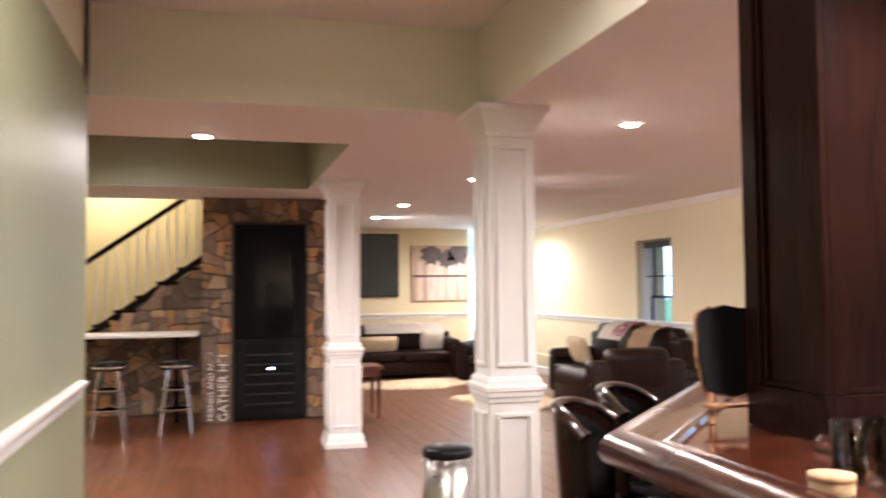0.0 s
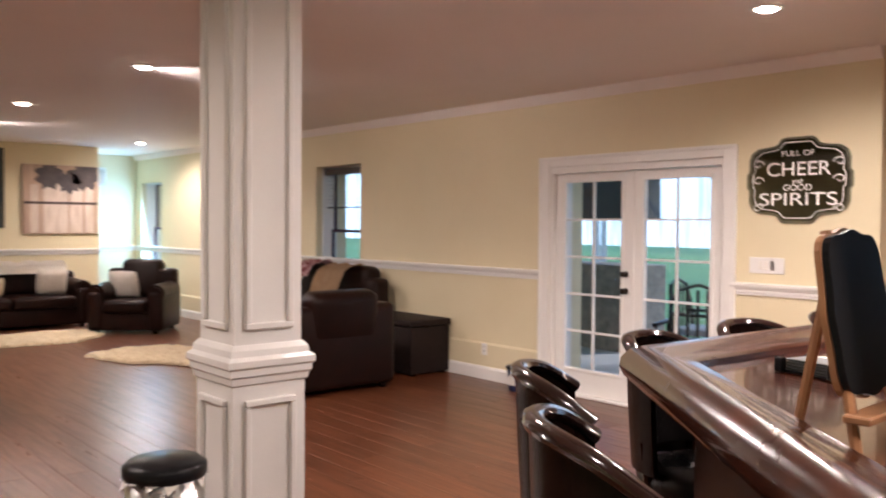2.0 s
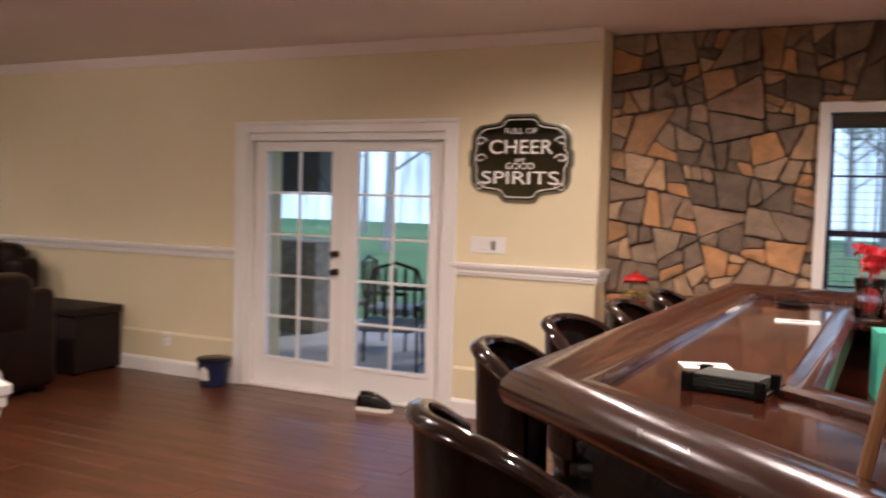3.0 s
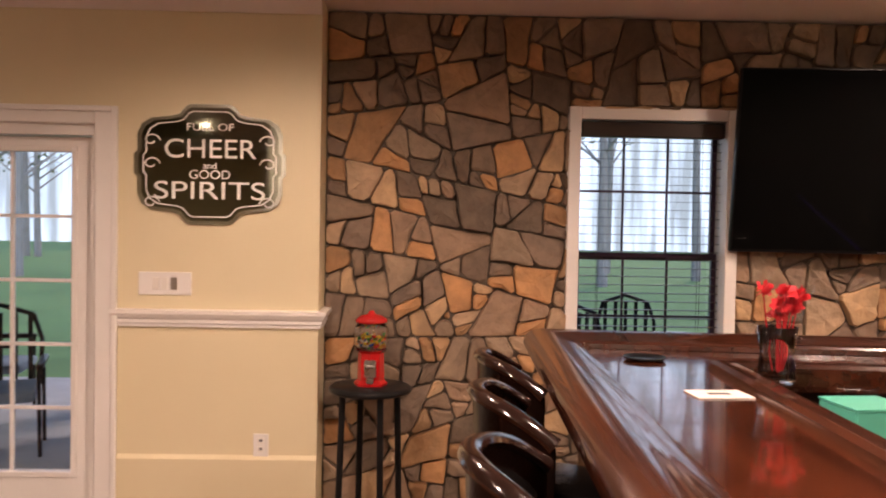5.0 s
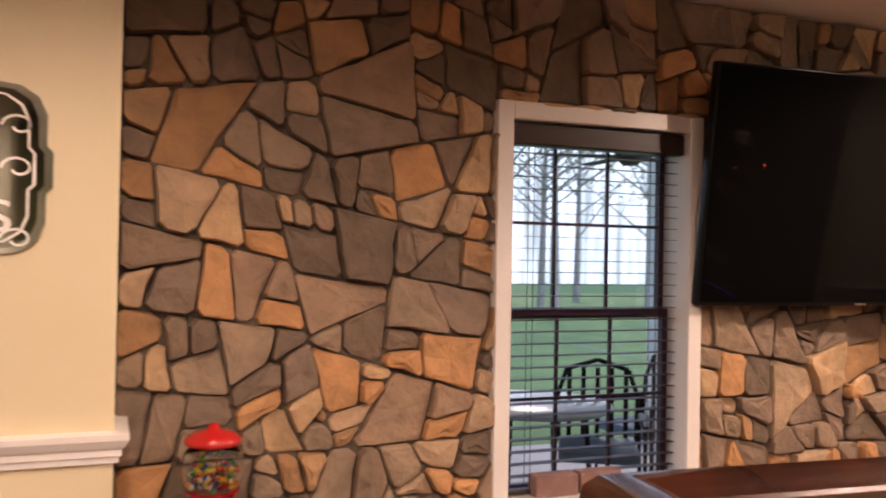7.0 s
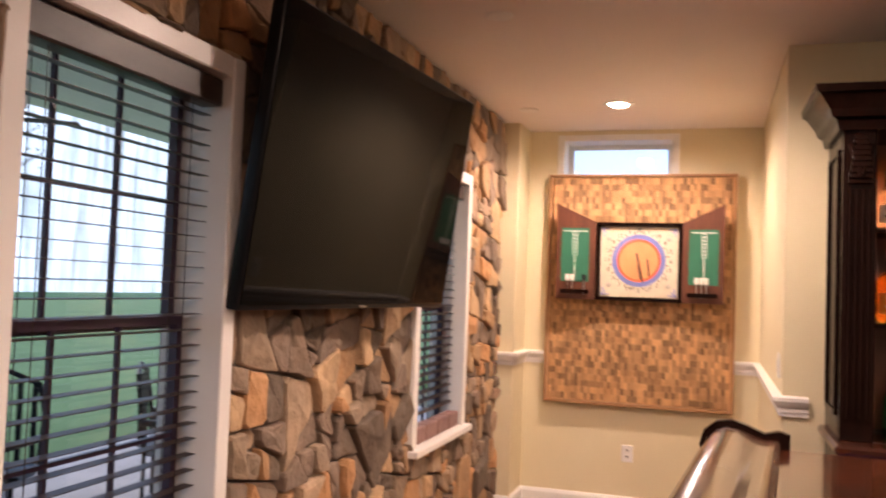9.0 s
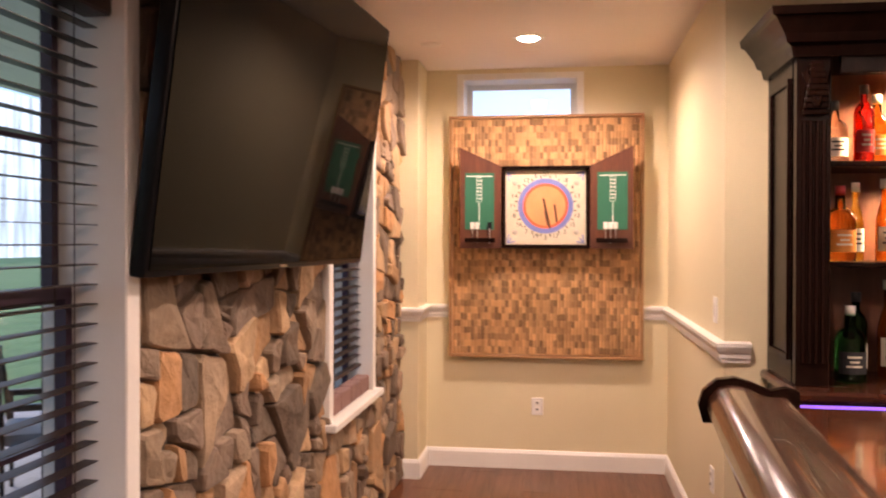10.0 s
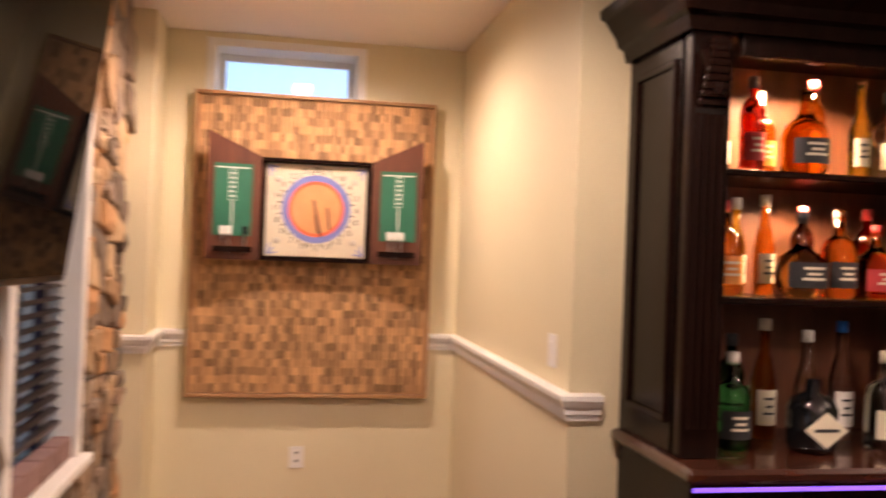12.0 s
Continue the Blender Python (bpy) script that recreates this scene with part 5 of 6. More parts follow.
# dark side table leg beside the second column
tb = thing("side_table", pose(-8.3, 1.74, 0), "dark red-brown wooden side table", "table")
part("top", new_box(-0.28, -0.28, 0.60, 0.28, 0.28, 0.65, 0.01), M_REDWOOD, tb)
part("apron", new_box(-0.24, -0.24, 0.52, 0.24, 0.24, 0.60), M_REDWOOD, tb, smooth=False)
for sx in (-1, 1):
    for sy in (-1, 1):
        part("leg", new_rod((sx * 0.23, sy * 0.23, 0), (sx * 0.23, sy * 0.23, 0.53), 0.016, 8, 0.028), M_REDWOOD, tb)

# ---- stone chimney block with the black cabinet, stairs ----
BX = -8.42
block = structure("wall_block", slab(BX - 1.0, BX, -0.16, 1.42, 0, CEIL, [], "y"), M_GROUT, "stone clad block with a black cabinet set in", "stone wall")
stairwall = structure("wall_under_stairs", new_prism([(-9.3, -3.2, 0), (-9.3, -0.16, 0), (-9.3, -0.16, 1.94), (-9.3, -3.2, -0.1)], (-0.15, 0, 0)), M_GROUT, "stone wall under the stairs", "stone wall")
rk = thing("wine_cabinet", pose(BX, 0.66, 0), "tall black glass-door cabinet set in stone", "cabinet")
part("housing", new_box(0.0, -0.44, 0.02, 0.06, 0.44, 2.42, 0.006), M_BLACK, rk, smooth=False)
part("upper_door", new_box(0.061, -0.42, 1.02, 0.085, 0.42, 2.40, 0.004), mat("smoked_glass", (0.010, 0.010, 0.011), (0.007, 0.007, 0.008), 3, 0.05, rough_var=0.01, spec=0.12), rk, smooth=False)
lo = part("lower_door", new_box(0.061, -0.42, 0.06, 0.085, 0.42, 1.0, 0.004), M_BLACK, rk, smooth=False)
part("glass", new_box(0.0855, -0.30, 0.14, 0.089, 0.30, 0.94), mat("smoked_pane", (0.012, 0.012, 0.014), (0.010, 0.010, 0.011), 3, 0.08, spec=0.12), lo, smooth=False)
for i in range(6):
    part("rack_bar", new_box(0.0892, -0.29, 0.20 + i * 0.12, 0.094, 0.29, 0.215 + i * 0.12), mat("rack_metal", (0.06, 0.06, 0.06), (0.09, 0.09, 0.09), 6, 0.4, 0.8), lo, smooth=False)
for yy in (-0.03, 0.02):
    part("display_light", new_box(0.0945, yy, 0.625, 0.096, yy + 0.025, 0.645), glow("blue_led", (0.25, 0.5, 1.0), 9.0), lo, smooth=False)
for yy in (-0.01, 0.01):
    part("door_handle", new_rod((0.10, yy * 3, 1.2), (0.10, yy * 3, 1.7), 0.007, 8), M_BLACK, rk)
ws = thing("word_sign", pose(BX + 0.10, 0.04, 0.0, 0, -6, 0), "tall wooden sign with white words leaning on stone", "sign")
part("board", new_box(-0.012, -0.16, 0.0, 0.012, 0.16, 0.96, 0.004), mat("sign_wood", (0.16, 0.10, 0.075), (0.10, 0.06, 0.045), 5, 0.7, 0, 0.1, 60, (5, 5, 1)), ws, smooth=False)
words("lettering", "GATHER HERE", 0.17, M_PAPER, ws, Matrix.Translation((0.0135, 0.065, 0.48)) @ Euler((math.pi / 2, 0, math.pi / 2)).to_matrix().to_4x4() @ Matrix.Rotation(math.pi / 2, 4, "Z"), width=0.92)
words("lettering", "FRIENDS AND FAMILY", 0.10, M_PAPER, ws, Matrix.Translation((0.0135, -0.085, 0.48)) @ Euler((math.pi / 2, 0, math.pi / 2)).to_matrix().to_4x4() @ Matrix.Rotation(math.pi / 2, 4, "Z"), width=0.90)

st = thing("staircase", pose(-9.3, -0.25, 0), "open staircase with a dark handrail and white balusters", "staircase")
slope = 0.70
def sz(y):
    return 1.88 + (y + 0.11) * slope
part("stringer", new_prism([(0.02, -3.0, sz(-3.0) - 0.05), (0.02, 0.09, sz(0.09) - 0.05), (0.02, 0.09, sz(0.09) + 0.06), (0.02, -3.0, sz(-3.0) + 0.06)], (-0.06, 0, 0)), M_DARKWOOD, st, "dark stringer", False)
for i in range(10):
    y1 = 0.05 - i * 0.26
    part("tread", new_box(-1.0, y1 - 0.28, sz(y1 - 0.13) - 0.03, 0.03, y1, sz(y1 - 0.13) + 0.01, 0.006), M_DARKWOOD, st, smooth=False)
for i in range(20):
    y1 = 0.02 - i * 0.125
    part("baluster", new_rod((0.0, y1, sz(y1)), (0.0, y1, sz(y1) + 0.93), 0.013, 8), M_WHITE, st, "white baluster")
part("handrail", new_prism([(0.035, -2.6, sz(-2.6) + 0.92), (0.035, 0.09, sz(0.09) + 0.92), (0.035, 0.09, sz(0.09) + 1.0), (0.035, -2.6, sz(-2.6) + 1.0)], (-0.07, 0, 0)), M_DARKWOOD, st, "dark wooden handrail", False)
# Cream wall with the stairwell's yellow light put into its colour.
structure("wall_stair_back", new_box(-10.6, -4.0, 0, -10.45, 0.0, TRAY + 0.5), mat("cream_wall_lit_yellow", (0.74, 0.62, 0.30), (0.77, 0.65, 0.33), 1, 0.6), "cream wall behind the stairs, yellow light in its colour", "wall")
# Unseen lamp added above the stairwell to brighten the stairs.
can_light(-9.9, -1.4, TRAY + 0.5, 0.6)

lg = thing("bar_ledge", pose(-8.55, -0.75, 0), "narrow pale ledge on brackets against the stone", "ledge")
part("top", new_box(-0.6, -1.0, 1.05, 0.30, 0.55, 1.085, 0.006), M_PAPER, lg)
for yy in (-0.9, 0.3):
    part("leg", new_box(-0.02, yy - 0.03, 0.0, 0.04, yy + 0.03, 1.05), M_DARKWOOD, lg, smooth=False)


def chrome_stool(x, y):
    s = thing("chrome_stool", pose(x, y, 0), "chrome counter stool with a round black seat", "bar stool", "chrome stools")
    part("seat", new_lathe([(0.0, 0.72), (0.17, 0.72), (0.19, 0.74), (0.19, 0.79), (0.16, 0.815), (0.0, 0.82)], 24), M_BLACKLEATHER, s)
    part("seat_band", new_lathe([(0.185, 0.735), (0.196, 0.74), (0.196, 0.765), (0.185, 0.77)], 24), M_CHROME, s)
    for k in range(4):
        u = math.pi / 4 + k * math.pi / 2
        part("leg", new_rod((0.24 * math.cos(u), 0.24 * math.sin(u), 0), (0.13 * math.cos(u), 0.13 * math.sin(u), 0.72), 0.013, 8), M_CHROME, s)
    for z, r in ((0.28, 0.205), (0.50, 0.17)):
        part("ring", new_lathe([(r - 0.008, z - 0.008), (r + 0.008, z - 0.008), (r + 0.008, z + 0.008), (r - 0.008, z + 0.008), (r - 0.008, z - 0.008)], 24), M_CHROME, s)
for x, y in ((-7.75, -0.42), (-7.85, -1.15)):
    chrome_stool(x, y)

# ---- small things ----
cn = thing("trash_can", pose(-2.62, 1.36, 0), "steel pedal bin with a black lid", "trash can")
part("body", new_lathe([(0.0, 0.0), (0.14, 0.0), (0.145, 0.02), (0.145, 0.60), (0.0, 0.60)], 28), M_STEEL, cn)
part("lid", new_lathe([(0.150, 0.59), (0.155, 0.60), (0.155, 0.635), (0.13, 0.655), (0.0, 0.665)], 28), M_BLACK, cn)
b = bmesh.new()
for k in range(14):
    u = k * 0.45
    p = [(0.147 * math.cos(u), 0.147 * math.sin(u), 0.60), (0.165 * math.cos(u + 0.1), 0.165 * math.sin(u + 0.1), 0.575 - 0.02 * math.sin(k * 2.1)), (0.15 * math.cos(u + 0.45), 0.15 * math.sin(u + 0.45), 0.60)]
    b.faces.new([b.verts.new(q) for q in p])
part("bag_edge", b, M_PAPER, cn, "white bag edge", False)

bk = thing("bucket", pose(-5.06, 5.80, 0), "navy plastic tub with a printed label on the floor", "tub")
part("body", new_lathe([(0.0, 0.0), (0.105, 0.0), (0.11, 0.01), (0.13, 0.20), (0.135, 0.205), (0.0, 0.20)], 28), M_NAVY, bk)
part("lid", new_lathe([(0.135, 0.205), (0.142, 0.208), (0.142, 0.225), (0.0, 0.226)], 28), M_BLACK, bk)
part("print", new_prism([(-0.04, -0.127, 0.06), (0.05, -0.127, 0.06), (0.045, -0.133, 0.14), (0.0, -0.136, 0.17), (-0.035, -0.133, 0.13)], (0, 0.008, 0)), M_PAPER, bk, "pale printed shape", False)

def shoe(m):
    s = thing("shoe", m, "black running shoe with a white sole by the door", "shoe", "pair of running shoes")
    out = [(-0.14, 0.0), (-0.13, 0.035), (-0.05, 0.034), (0.05, 0.046), (0.11, 0.042), (0.145, 0.015), (0.145, -0.015), (0.11, -0.038), (0.04, -0.040), (-0.05, -0.032), (-0.13, -0.033)]
    part("sole", new_prism([(x, y, 0.0) for x, y in out], (0, 0, 0.028)), M_PAPER, s, "white foam sole", True)
    b = bmesh.new()
    rings = []
    for k, z, x0, x1 in ((0.97, 0.028, -0.14, 0.145), (0.95, 0.05, -0.138, 0.135), (0.82, 0.075, -0.135, 0.08), (0.62, 0.095, -0.13, 0.02), (0.5, 0.105, -0.128, -0.02)):
        rings.append([b.verts.new((x0 + (x + 0.14) / 0.285 * (x1 - x0), y * k, z)) for x, y in out])
    for p, q in zip(rings, rings[1:]):
        for i in range(len(p)):
            j = (i + 1) % len(p)
            b.faces.new((p[i], p[j], q[j], q[i]))
    b.faces.new(rings[-1])
    part("upper", b, M_BLACKLEATHER, s, "black knit upper")
    b = bmesh.new()
    for i in range(4):
        rod(b, (0.0 + i * 0.02, -0.02, 0.098 - i * 0.008), (0.01 + i * 0.02, 0.02, 0.098 - i * 0.008), 0.003, 5)
    part("laces", b, M_PAPER, s)
shoe(pose(-3.50, 5.74, 0.0, 0, 0, 8))
shoe(pose(-3.56, 5.86, 0.0, 0, 0, -6))

# gumball machine on a black stand
gt = thing("round_table", pose(-1.64, 5.92, 0), "small black round side table against the stone", "table")
part("top", new_lathe([(0.0, 0.715), (0.20, 0.715), (0.215, 0.725), (0.215, 0.74), (0.20, 0.75), (0.0, 0.75)], 32), M_BLACK, gt)
for k in range(4):
    u = k * math.pi / 2 + 0.4
    part("leg", new_rod((0.17 * math.cos(u), 0.17 * math.sin(u), 0), (0.15 * math.cos(u), 0.15 * math.sin(u), 0.72), 0.018, 8), M_BLACK, gt)
gm = thing("gumball_machine", pose(-1.64, 5.93, 0.751), "red gumball machine full of coloured balls", "gumball machine")
part("base", new_lathe([(0.0, 0.0), (0.085, 0.0), (0.088, 0.012), (0.07, 0.03), (0.068, 0.17), (0.085, 0.185), (0.0, 0.186)], 8), M_RED, gm, "red metal base", False)
part("coin_plate", new_box(-0.03, -0.082, 0.05, 0.03, -0.064, 0.14, 0.005), M_STEEL, gm)
part("crank", new_rod((-0.02, -0.09, 0.105), (0.02, -0.09, 0.105), 0.008, 8), M_CHROME, gm)
part("chute", new_box(-0.018, -0.095, 0.02, 0.018, -0.06, 0.048, 0.004), M_STEEL, gm)
part("globe", new_lathe([(0.075, 0.186), (0.088, 0.21), (0.092, 0.25), (0.086, 0.30), (0.068, 0.325), (0.066, 0.324), (0.084, 0.299), (0.090, 0.25), (0.086, 0.211), (0.073, 0.188)], 28), M_GLASS, gm)
part("lid", new_lathe([(0.07, 0.322), (0.085, 0.328), (0.085, 0.342), (0.06, 0.362), (0.02, 0.370), (0.015, 0.385), (0.0, 0.39)], 24), M_RED, gm, "red lid")
rnd = random.Random(4)
balls = [mat("gum_%s" % n, c, None, 5, 0.3) for n, c in (("red", (0.6, 0.03, 0.03)), ("yellow", (0.75, 0.6, 0.05)), ("green", (0.05, 0.4, 0.08)), ("white", (0.75, 0.75, 0.7)), ("blue", (0.04, 0.12, 0.5)), ("orange", (0.75, 0.25, 0.03)))]
gms = []
for m in balls:
    b = bmesh.new()
    bmesh.ops.create_icosphere(b, subdivisions=1, radius=0.0095)
    gms.append(mesh_of("gumball", b, m, True))
for i in range(130):
    u, r, z = rnd.random() * 6.28, 0.072 * math.sqrt(rnd.random()), 0.20 + 0.062 * rnd.random()
    o = new("gumball", gms[i % 6])
    o.parent, o.matrix_basis = gm, pose(r * math.cos(u), r * math.sin(u), z)

# things on the bar
BT = 1.136
co = thing("coaster_holder", pose(-0.62, 2.40, BT, 0, 0, -12), "black holder with a stack of dark coasters on the bar", "coasters")
part("tray", new_box(-0.085, -0.06, 0.0, 0.085, 0.06, 0.008, 0.003), M_BLACK, co, smooth=False)
for sx in (-1, 1):
    for sy in (-1, 1):
        part("corner_post", new_box(sx * 0.085 - 0.012, sy * 0.06 - 0.012, 0.0, sx * 0.085 + 0.012, sy * 0.06 + 0.012, 0.042, 0.003), M_BLACK, co, smooth=False)
for i in range(4):
    part("coaster", new_box(-0.075, -0.052, 0.009 + i * 0.008, 0.075, 0.052, 0.0155 + i * 0.008, 0.002), mat("slate_coaster", (0.07, 0.08, 0.075), (0.05, 0.055, 0.05), 6, 0.5), co, smooth=False)
def card(x, y, a, w, d, material, label, z=BT):
    t = thing("card", pose(x, y, z, 0, 0, a), label, "card")
    part("sheet", new_box(-w / 2, -d / 2, 0.0, w / 2, d / 2, 0.003), material, t, smooth=False)
    part("print", new_box(-w * 0.2, -d * 0.12, 0.0031, w * 0.2, d * 0.1, 0.0038), M_INK, t, smooth=False)
card(-0.72, 2.68, 20, 0.13, 0.09, M_PAPER, "white printed card on the bar")
card(-0.55, 3.85, 5, 0.16, 0.11, M_PAPER, "white napkin card on the bar")
card(-0.05, 3.20, 8, 0.24, 0.20, mat("patterned_paper", (0.70, 0.58, 0.30), (0.35, 0.12, 0.06), 25, 0.7), "patterned paper placemat on the work counter", 0.901)
card(-0.15, 3.48, -5, 0.10, 0.05, mat("red_card", (0.7, 0.05, 0.03)), "small red card on the work counter", 0.901)
gb = thing("gift_box", pose(-0.20, 3.72, 0.901, 0, 0, 6), "teal cardboard box on the work counter", "box")
part("carton", new_box(-0.085, -0.085, 0, 0.085, 0.085, 0.24, 0.004), M_TEAL, gb, smooth=False)
part("lid_flap", new_box(-0.087, -0.087, 0.24, 0.087, 0.087, 0.246, 0.002), M_TEAL, gb, smooth=False)
kc = thing("card_box", pose(0.02, 3.78, 0.901, 0, 0, 4), "pale brown open carton on the work counter", "box")
for a in ((-0.08, -0.07, 0.08, -0.064), (-0.08, 0.064, 0.08, 0.07), (-0.08, -0.064, -0.074, 0.064), (0.074, -0.064, 0.08, 0.064)):
    part("side", new_box(a[0], a[1], 0, a[2], a[3], 0.20), M_THROW, kc, smooth=False)
vs = thing("vase", pose(-0.30, 4.06, BT), "clear glass vase wrapped in film with red flowers", "vase")
part("glass", new_lathe([(0.0, 0.0), (0.05, 0.0), (0.055, 0.01), (0.055, 0.05), (0.05, 0.09), (0.06, 0.17), (0.056, 0.17), (0.046, 0.09), (0.05, 0.012), (0.0, 0.01)], 18), M_GLASS, vs)
rnd = random.Random(9)
M_FLOWER = mat("red_petals", (0.55, 0.01, 0.02), (0.75, 0.03, 0.05), 14, 0.6)
for i in range(9):
    b = bmesh.new()
    c = Vector((rnd.uniform(-0.06, 0.06), rnd.uniform(-0.06, 0.06), 0.24 + rnd.uniform(-0.04, 0.05)))
    for k in range(14):
        d = Vector((rnd.uniform(-1, 1), rnd.uniform(-1, 1), rnd.uniform(-0.5, 1))).normalized()
        s = d.orthogonal().normalized() * 0.016
        b.faces.new([b.verts.new(q) for q in (c, c + d * 0.022 + s, c + d * 0.036, c + d * 0.022 - s)])
    rod(b, c, (c.x * 0.3, c.y * 0.3, 0.02), 0.002, 4)
    part("flower", b, M_FLOWER, vs, "red flower", False)
b = bmesh.new()
for k in range(26):
    u = k * 2 * math.pi / 13
    r = 0.075 + 0.03 * rnd.random()
    z = 0.30 + 0.08 * rnd.random()
    b.faces.new([b.verts.new(q) for q in ((0.05 * math.cos(u), 0.05 * math.sin(u), 0.16), (r * math.cos(u + 0.3), r * math.sin(u + 0.3), z), (r * math.cos(u - 0.2), r * math.sin(u - 0.2), z - 0.02))])
part("film", b, M_PANE, vs, "crinkled clear film", False)
ph = thing("dark_tray", pose(-0.60, 4.45, BT), "small dark dish on the bar", "dish")
part("dish", new_lathe([(0.0, 0.0), (0.06, 0.0), (0.075, 0.012), (0.07, 0.013), (0.055, 0.005), (0.0, 0.005)], 24), M_BLACK, ph)

# chalk board on a wooden easel, standing on the bar
ea = thing("easel", pose(-0.195, 1.75, BT, 0, 0, 92), "wooden tabletop easel with a scalloped black board", "easel")
q = []
for k in range(64):
    u = 2 * math.pi * k / 64
    e = (abs(math.cos(u)) ** 4 + abs(math.sin(u)) ** 4) ** -0.25
    w = 1 + 0.03 * math.cos(8 * u)
    q.append((0.125 * e * w * math.cos(u), -0.004, 0.25 + 0.155 * e * w * math.sin(u)))
tilt = pose(0, 0, 0, -9)
part("board", new_prism(q, (0, 0.014, 0)), M_BLACK, ea, "scalloped black board", False, at=tilt)
M_EASEL = mat("easel_wood", (0.36, 0.18, 0.08), (0.28, 0.13, 0.06), 6, 0.5, stretch=(5, 5, 1))
part("back_panel", new_prism([(a * 1.03, 0.011, 0.25 + (c - 0.25) * 1.03) for a, _, c in q], (0, 0.012, 0)), M_EASEL, ea, "wooden back", False, at=tilt)
for sx in (-1, 1):
    part("leg", new_rod((sx * 0.11, 0.0, 0.0), (sx * 0.05, 0.09, 0.40), 0.011, 8), M_EASEL, ea)
part("rear_leg", new_rod((0, 0.16, 0.0), (0, 0.09, 0.38), 0.011, 8), M_EASEL, ea)
part("ledge", new_box(-0.13, -0.03, 0.055, 0.13, 0.02, 0.07, 0.003), M_EASEL, ea, smooth=False)
# candle and glasses near the post
cd = thing("candle_jar", pose(0.75, 1.35, BT), "pale wooden candle lid jar on the bar", "jar")
part("jar", new_lathe([(0.0, 0.0), (0.048, 0.0), (0.05, 0.005), (0.05, 0.03), (0.0, 0.03)], 24), M_PILLOW, cd)
part("lid", new_lathe([(0.0, 0.031), (0.052, 0.031), (0.052, 0.045), (0.0, 0.046)], 24), M_THROW, cd)
for i in range(5):
    g = thing("drinking_glass", pose(0.62 + 0.085 * (i % 3), 1.50 + 0.09 * (i // 3), BT), "clear drinking glass on the bar", "glass", "glasses on the bar")
    part("tumbler", new_lathe([(0.0, 0.0), (0.03, 0.0), (0.037, 0.14), (0.0345, 0.14), (0.028, 0.008), (0.0, 0.008)], 18), M_GLASS, g)

# ---- outside ----
structure("ground", new_box(-120, 10.3, -0.5, 120, 160, -0.22), M_GRASS, "green lawn behind the house", "lawn")
structure("pavement", new_box(-16, 6.42, -0.30, 9, 10.3, -0.06), M_PATIO, "pale concrete patio under a porch", "patio")
structure("ceiling_porch", new_box(-16, 6.42, 2.95, 9, 10.2, 3.05), M_WHITE, "white porch ceiling", "porch ceiling")
structure("ground_well", new_box(4.6, 3.9, 0.5, 9, 6.42, 2.0), M_PATIO, "window well floor", "window well")
# Flat woods backdrop: pale blue haze is painted into its streak colours.
woods = bpy.data.materials.new("woods_haze_glow")
woods.use_nodes = True
wt = woods.node_tree
wtc, wmap, wnoise, wramp = (wt.nodes.new("ShaderNode" + k) for k in ("TexCoord", "Mapping", "TexNoise", "ValToRGB"))
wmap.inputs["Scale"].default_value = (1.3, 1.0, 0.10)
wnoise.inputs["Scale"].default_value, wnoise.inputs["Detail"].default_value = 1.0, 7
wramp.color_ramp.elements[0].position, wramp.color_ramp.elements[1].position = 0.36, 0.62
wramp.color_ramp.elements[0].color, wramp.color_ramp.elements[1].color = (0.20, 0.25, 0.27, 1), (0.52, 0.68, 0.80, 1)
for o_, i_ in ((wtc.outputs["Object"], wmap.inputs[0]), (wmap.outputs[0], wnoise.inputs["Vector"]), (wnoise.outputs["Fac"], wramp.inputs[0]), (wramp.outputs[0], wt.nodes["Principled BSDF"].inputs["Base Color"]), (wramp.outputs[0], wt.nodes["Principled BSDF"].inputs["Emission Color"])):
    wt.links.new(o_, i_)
# The sheet glows, in place of daylight on the distant trees.
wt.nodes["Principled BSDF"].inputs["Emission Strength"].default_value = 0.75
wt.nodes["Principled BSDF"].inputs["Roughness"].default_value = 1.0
structure("backdrop", new_box(-115, 62, -0.3, 115, 63, 17), woods, "backdrop of bare woods with painted haze and a glow", "woods")
def porch_post(x):
    p = thing("porch_post", pose(x, 9.9, -0.06), "square white porch post", "post", "porch posts")
    part("shaft", new_box(-0.14, -0.14, 0.2, 0.14, 0.14, 3.0), M_WHITE, p, smooth=False)
    part("foot", new_box(-0.18, -0.18, 0, 0.18, 0.18, 0.22, 0.01), M_WHITE, p, smooth=False)
    part("head", new_box(-0.18, -0.18, 2.85, 0.18, 0.18, 3.0, 0.01), M_WHITE, p, smooth=False)
for x in (-9.0, -3.6, 2.95, 7.5):
    porch_post(x)
oc = thing("outdoor_kitchen", pose(-7.4, 9.2, -0.06), "dark stone outdoor counter with a hood on the porch", "outdoor kitchen")
part("counter", new_box(-1.3, -0.4, 0, 1.3, 0.4, 1.1, 0.01), mat("porch_stone", (0.18, 0.16, 0.13), (0.32, 0.28, 0.22), 9, 0.9, 0, 0.5, 30), oc)
part("hood", new_box(-1.2, -0.2, 1.7, 1.2, 0.4, 2.9, 0.01), M_OUTSTONE, oc)
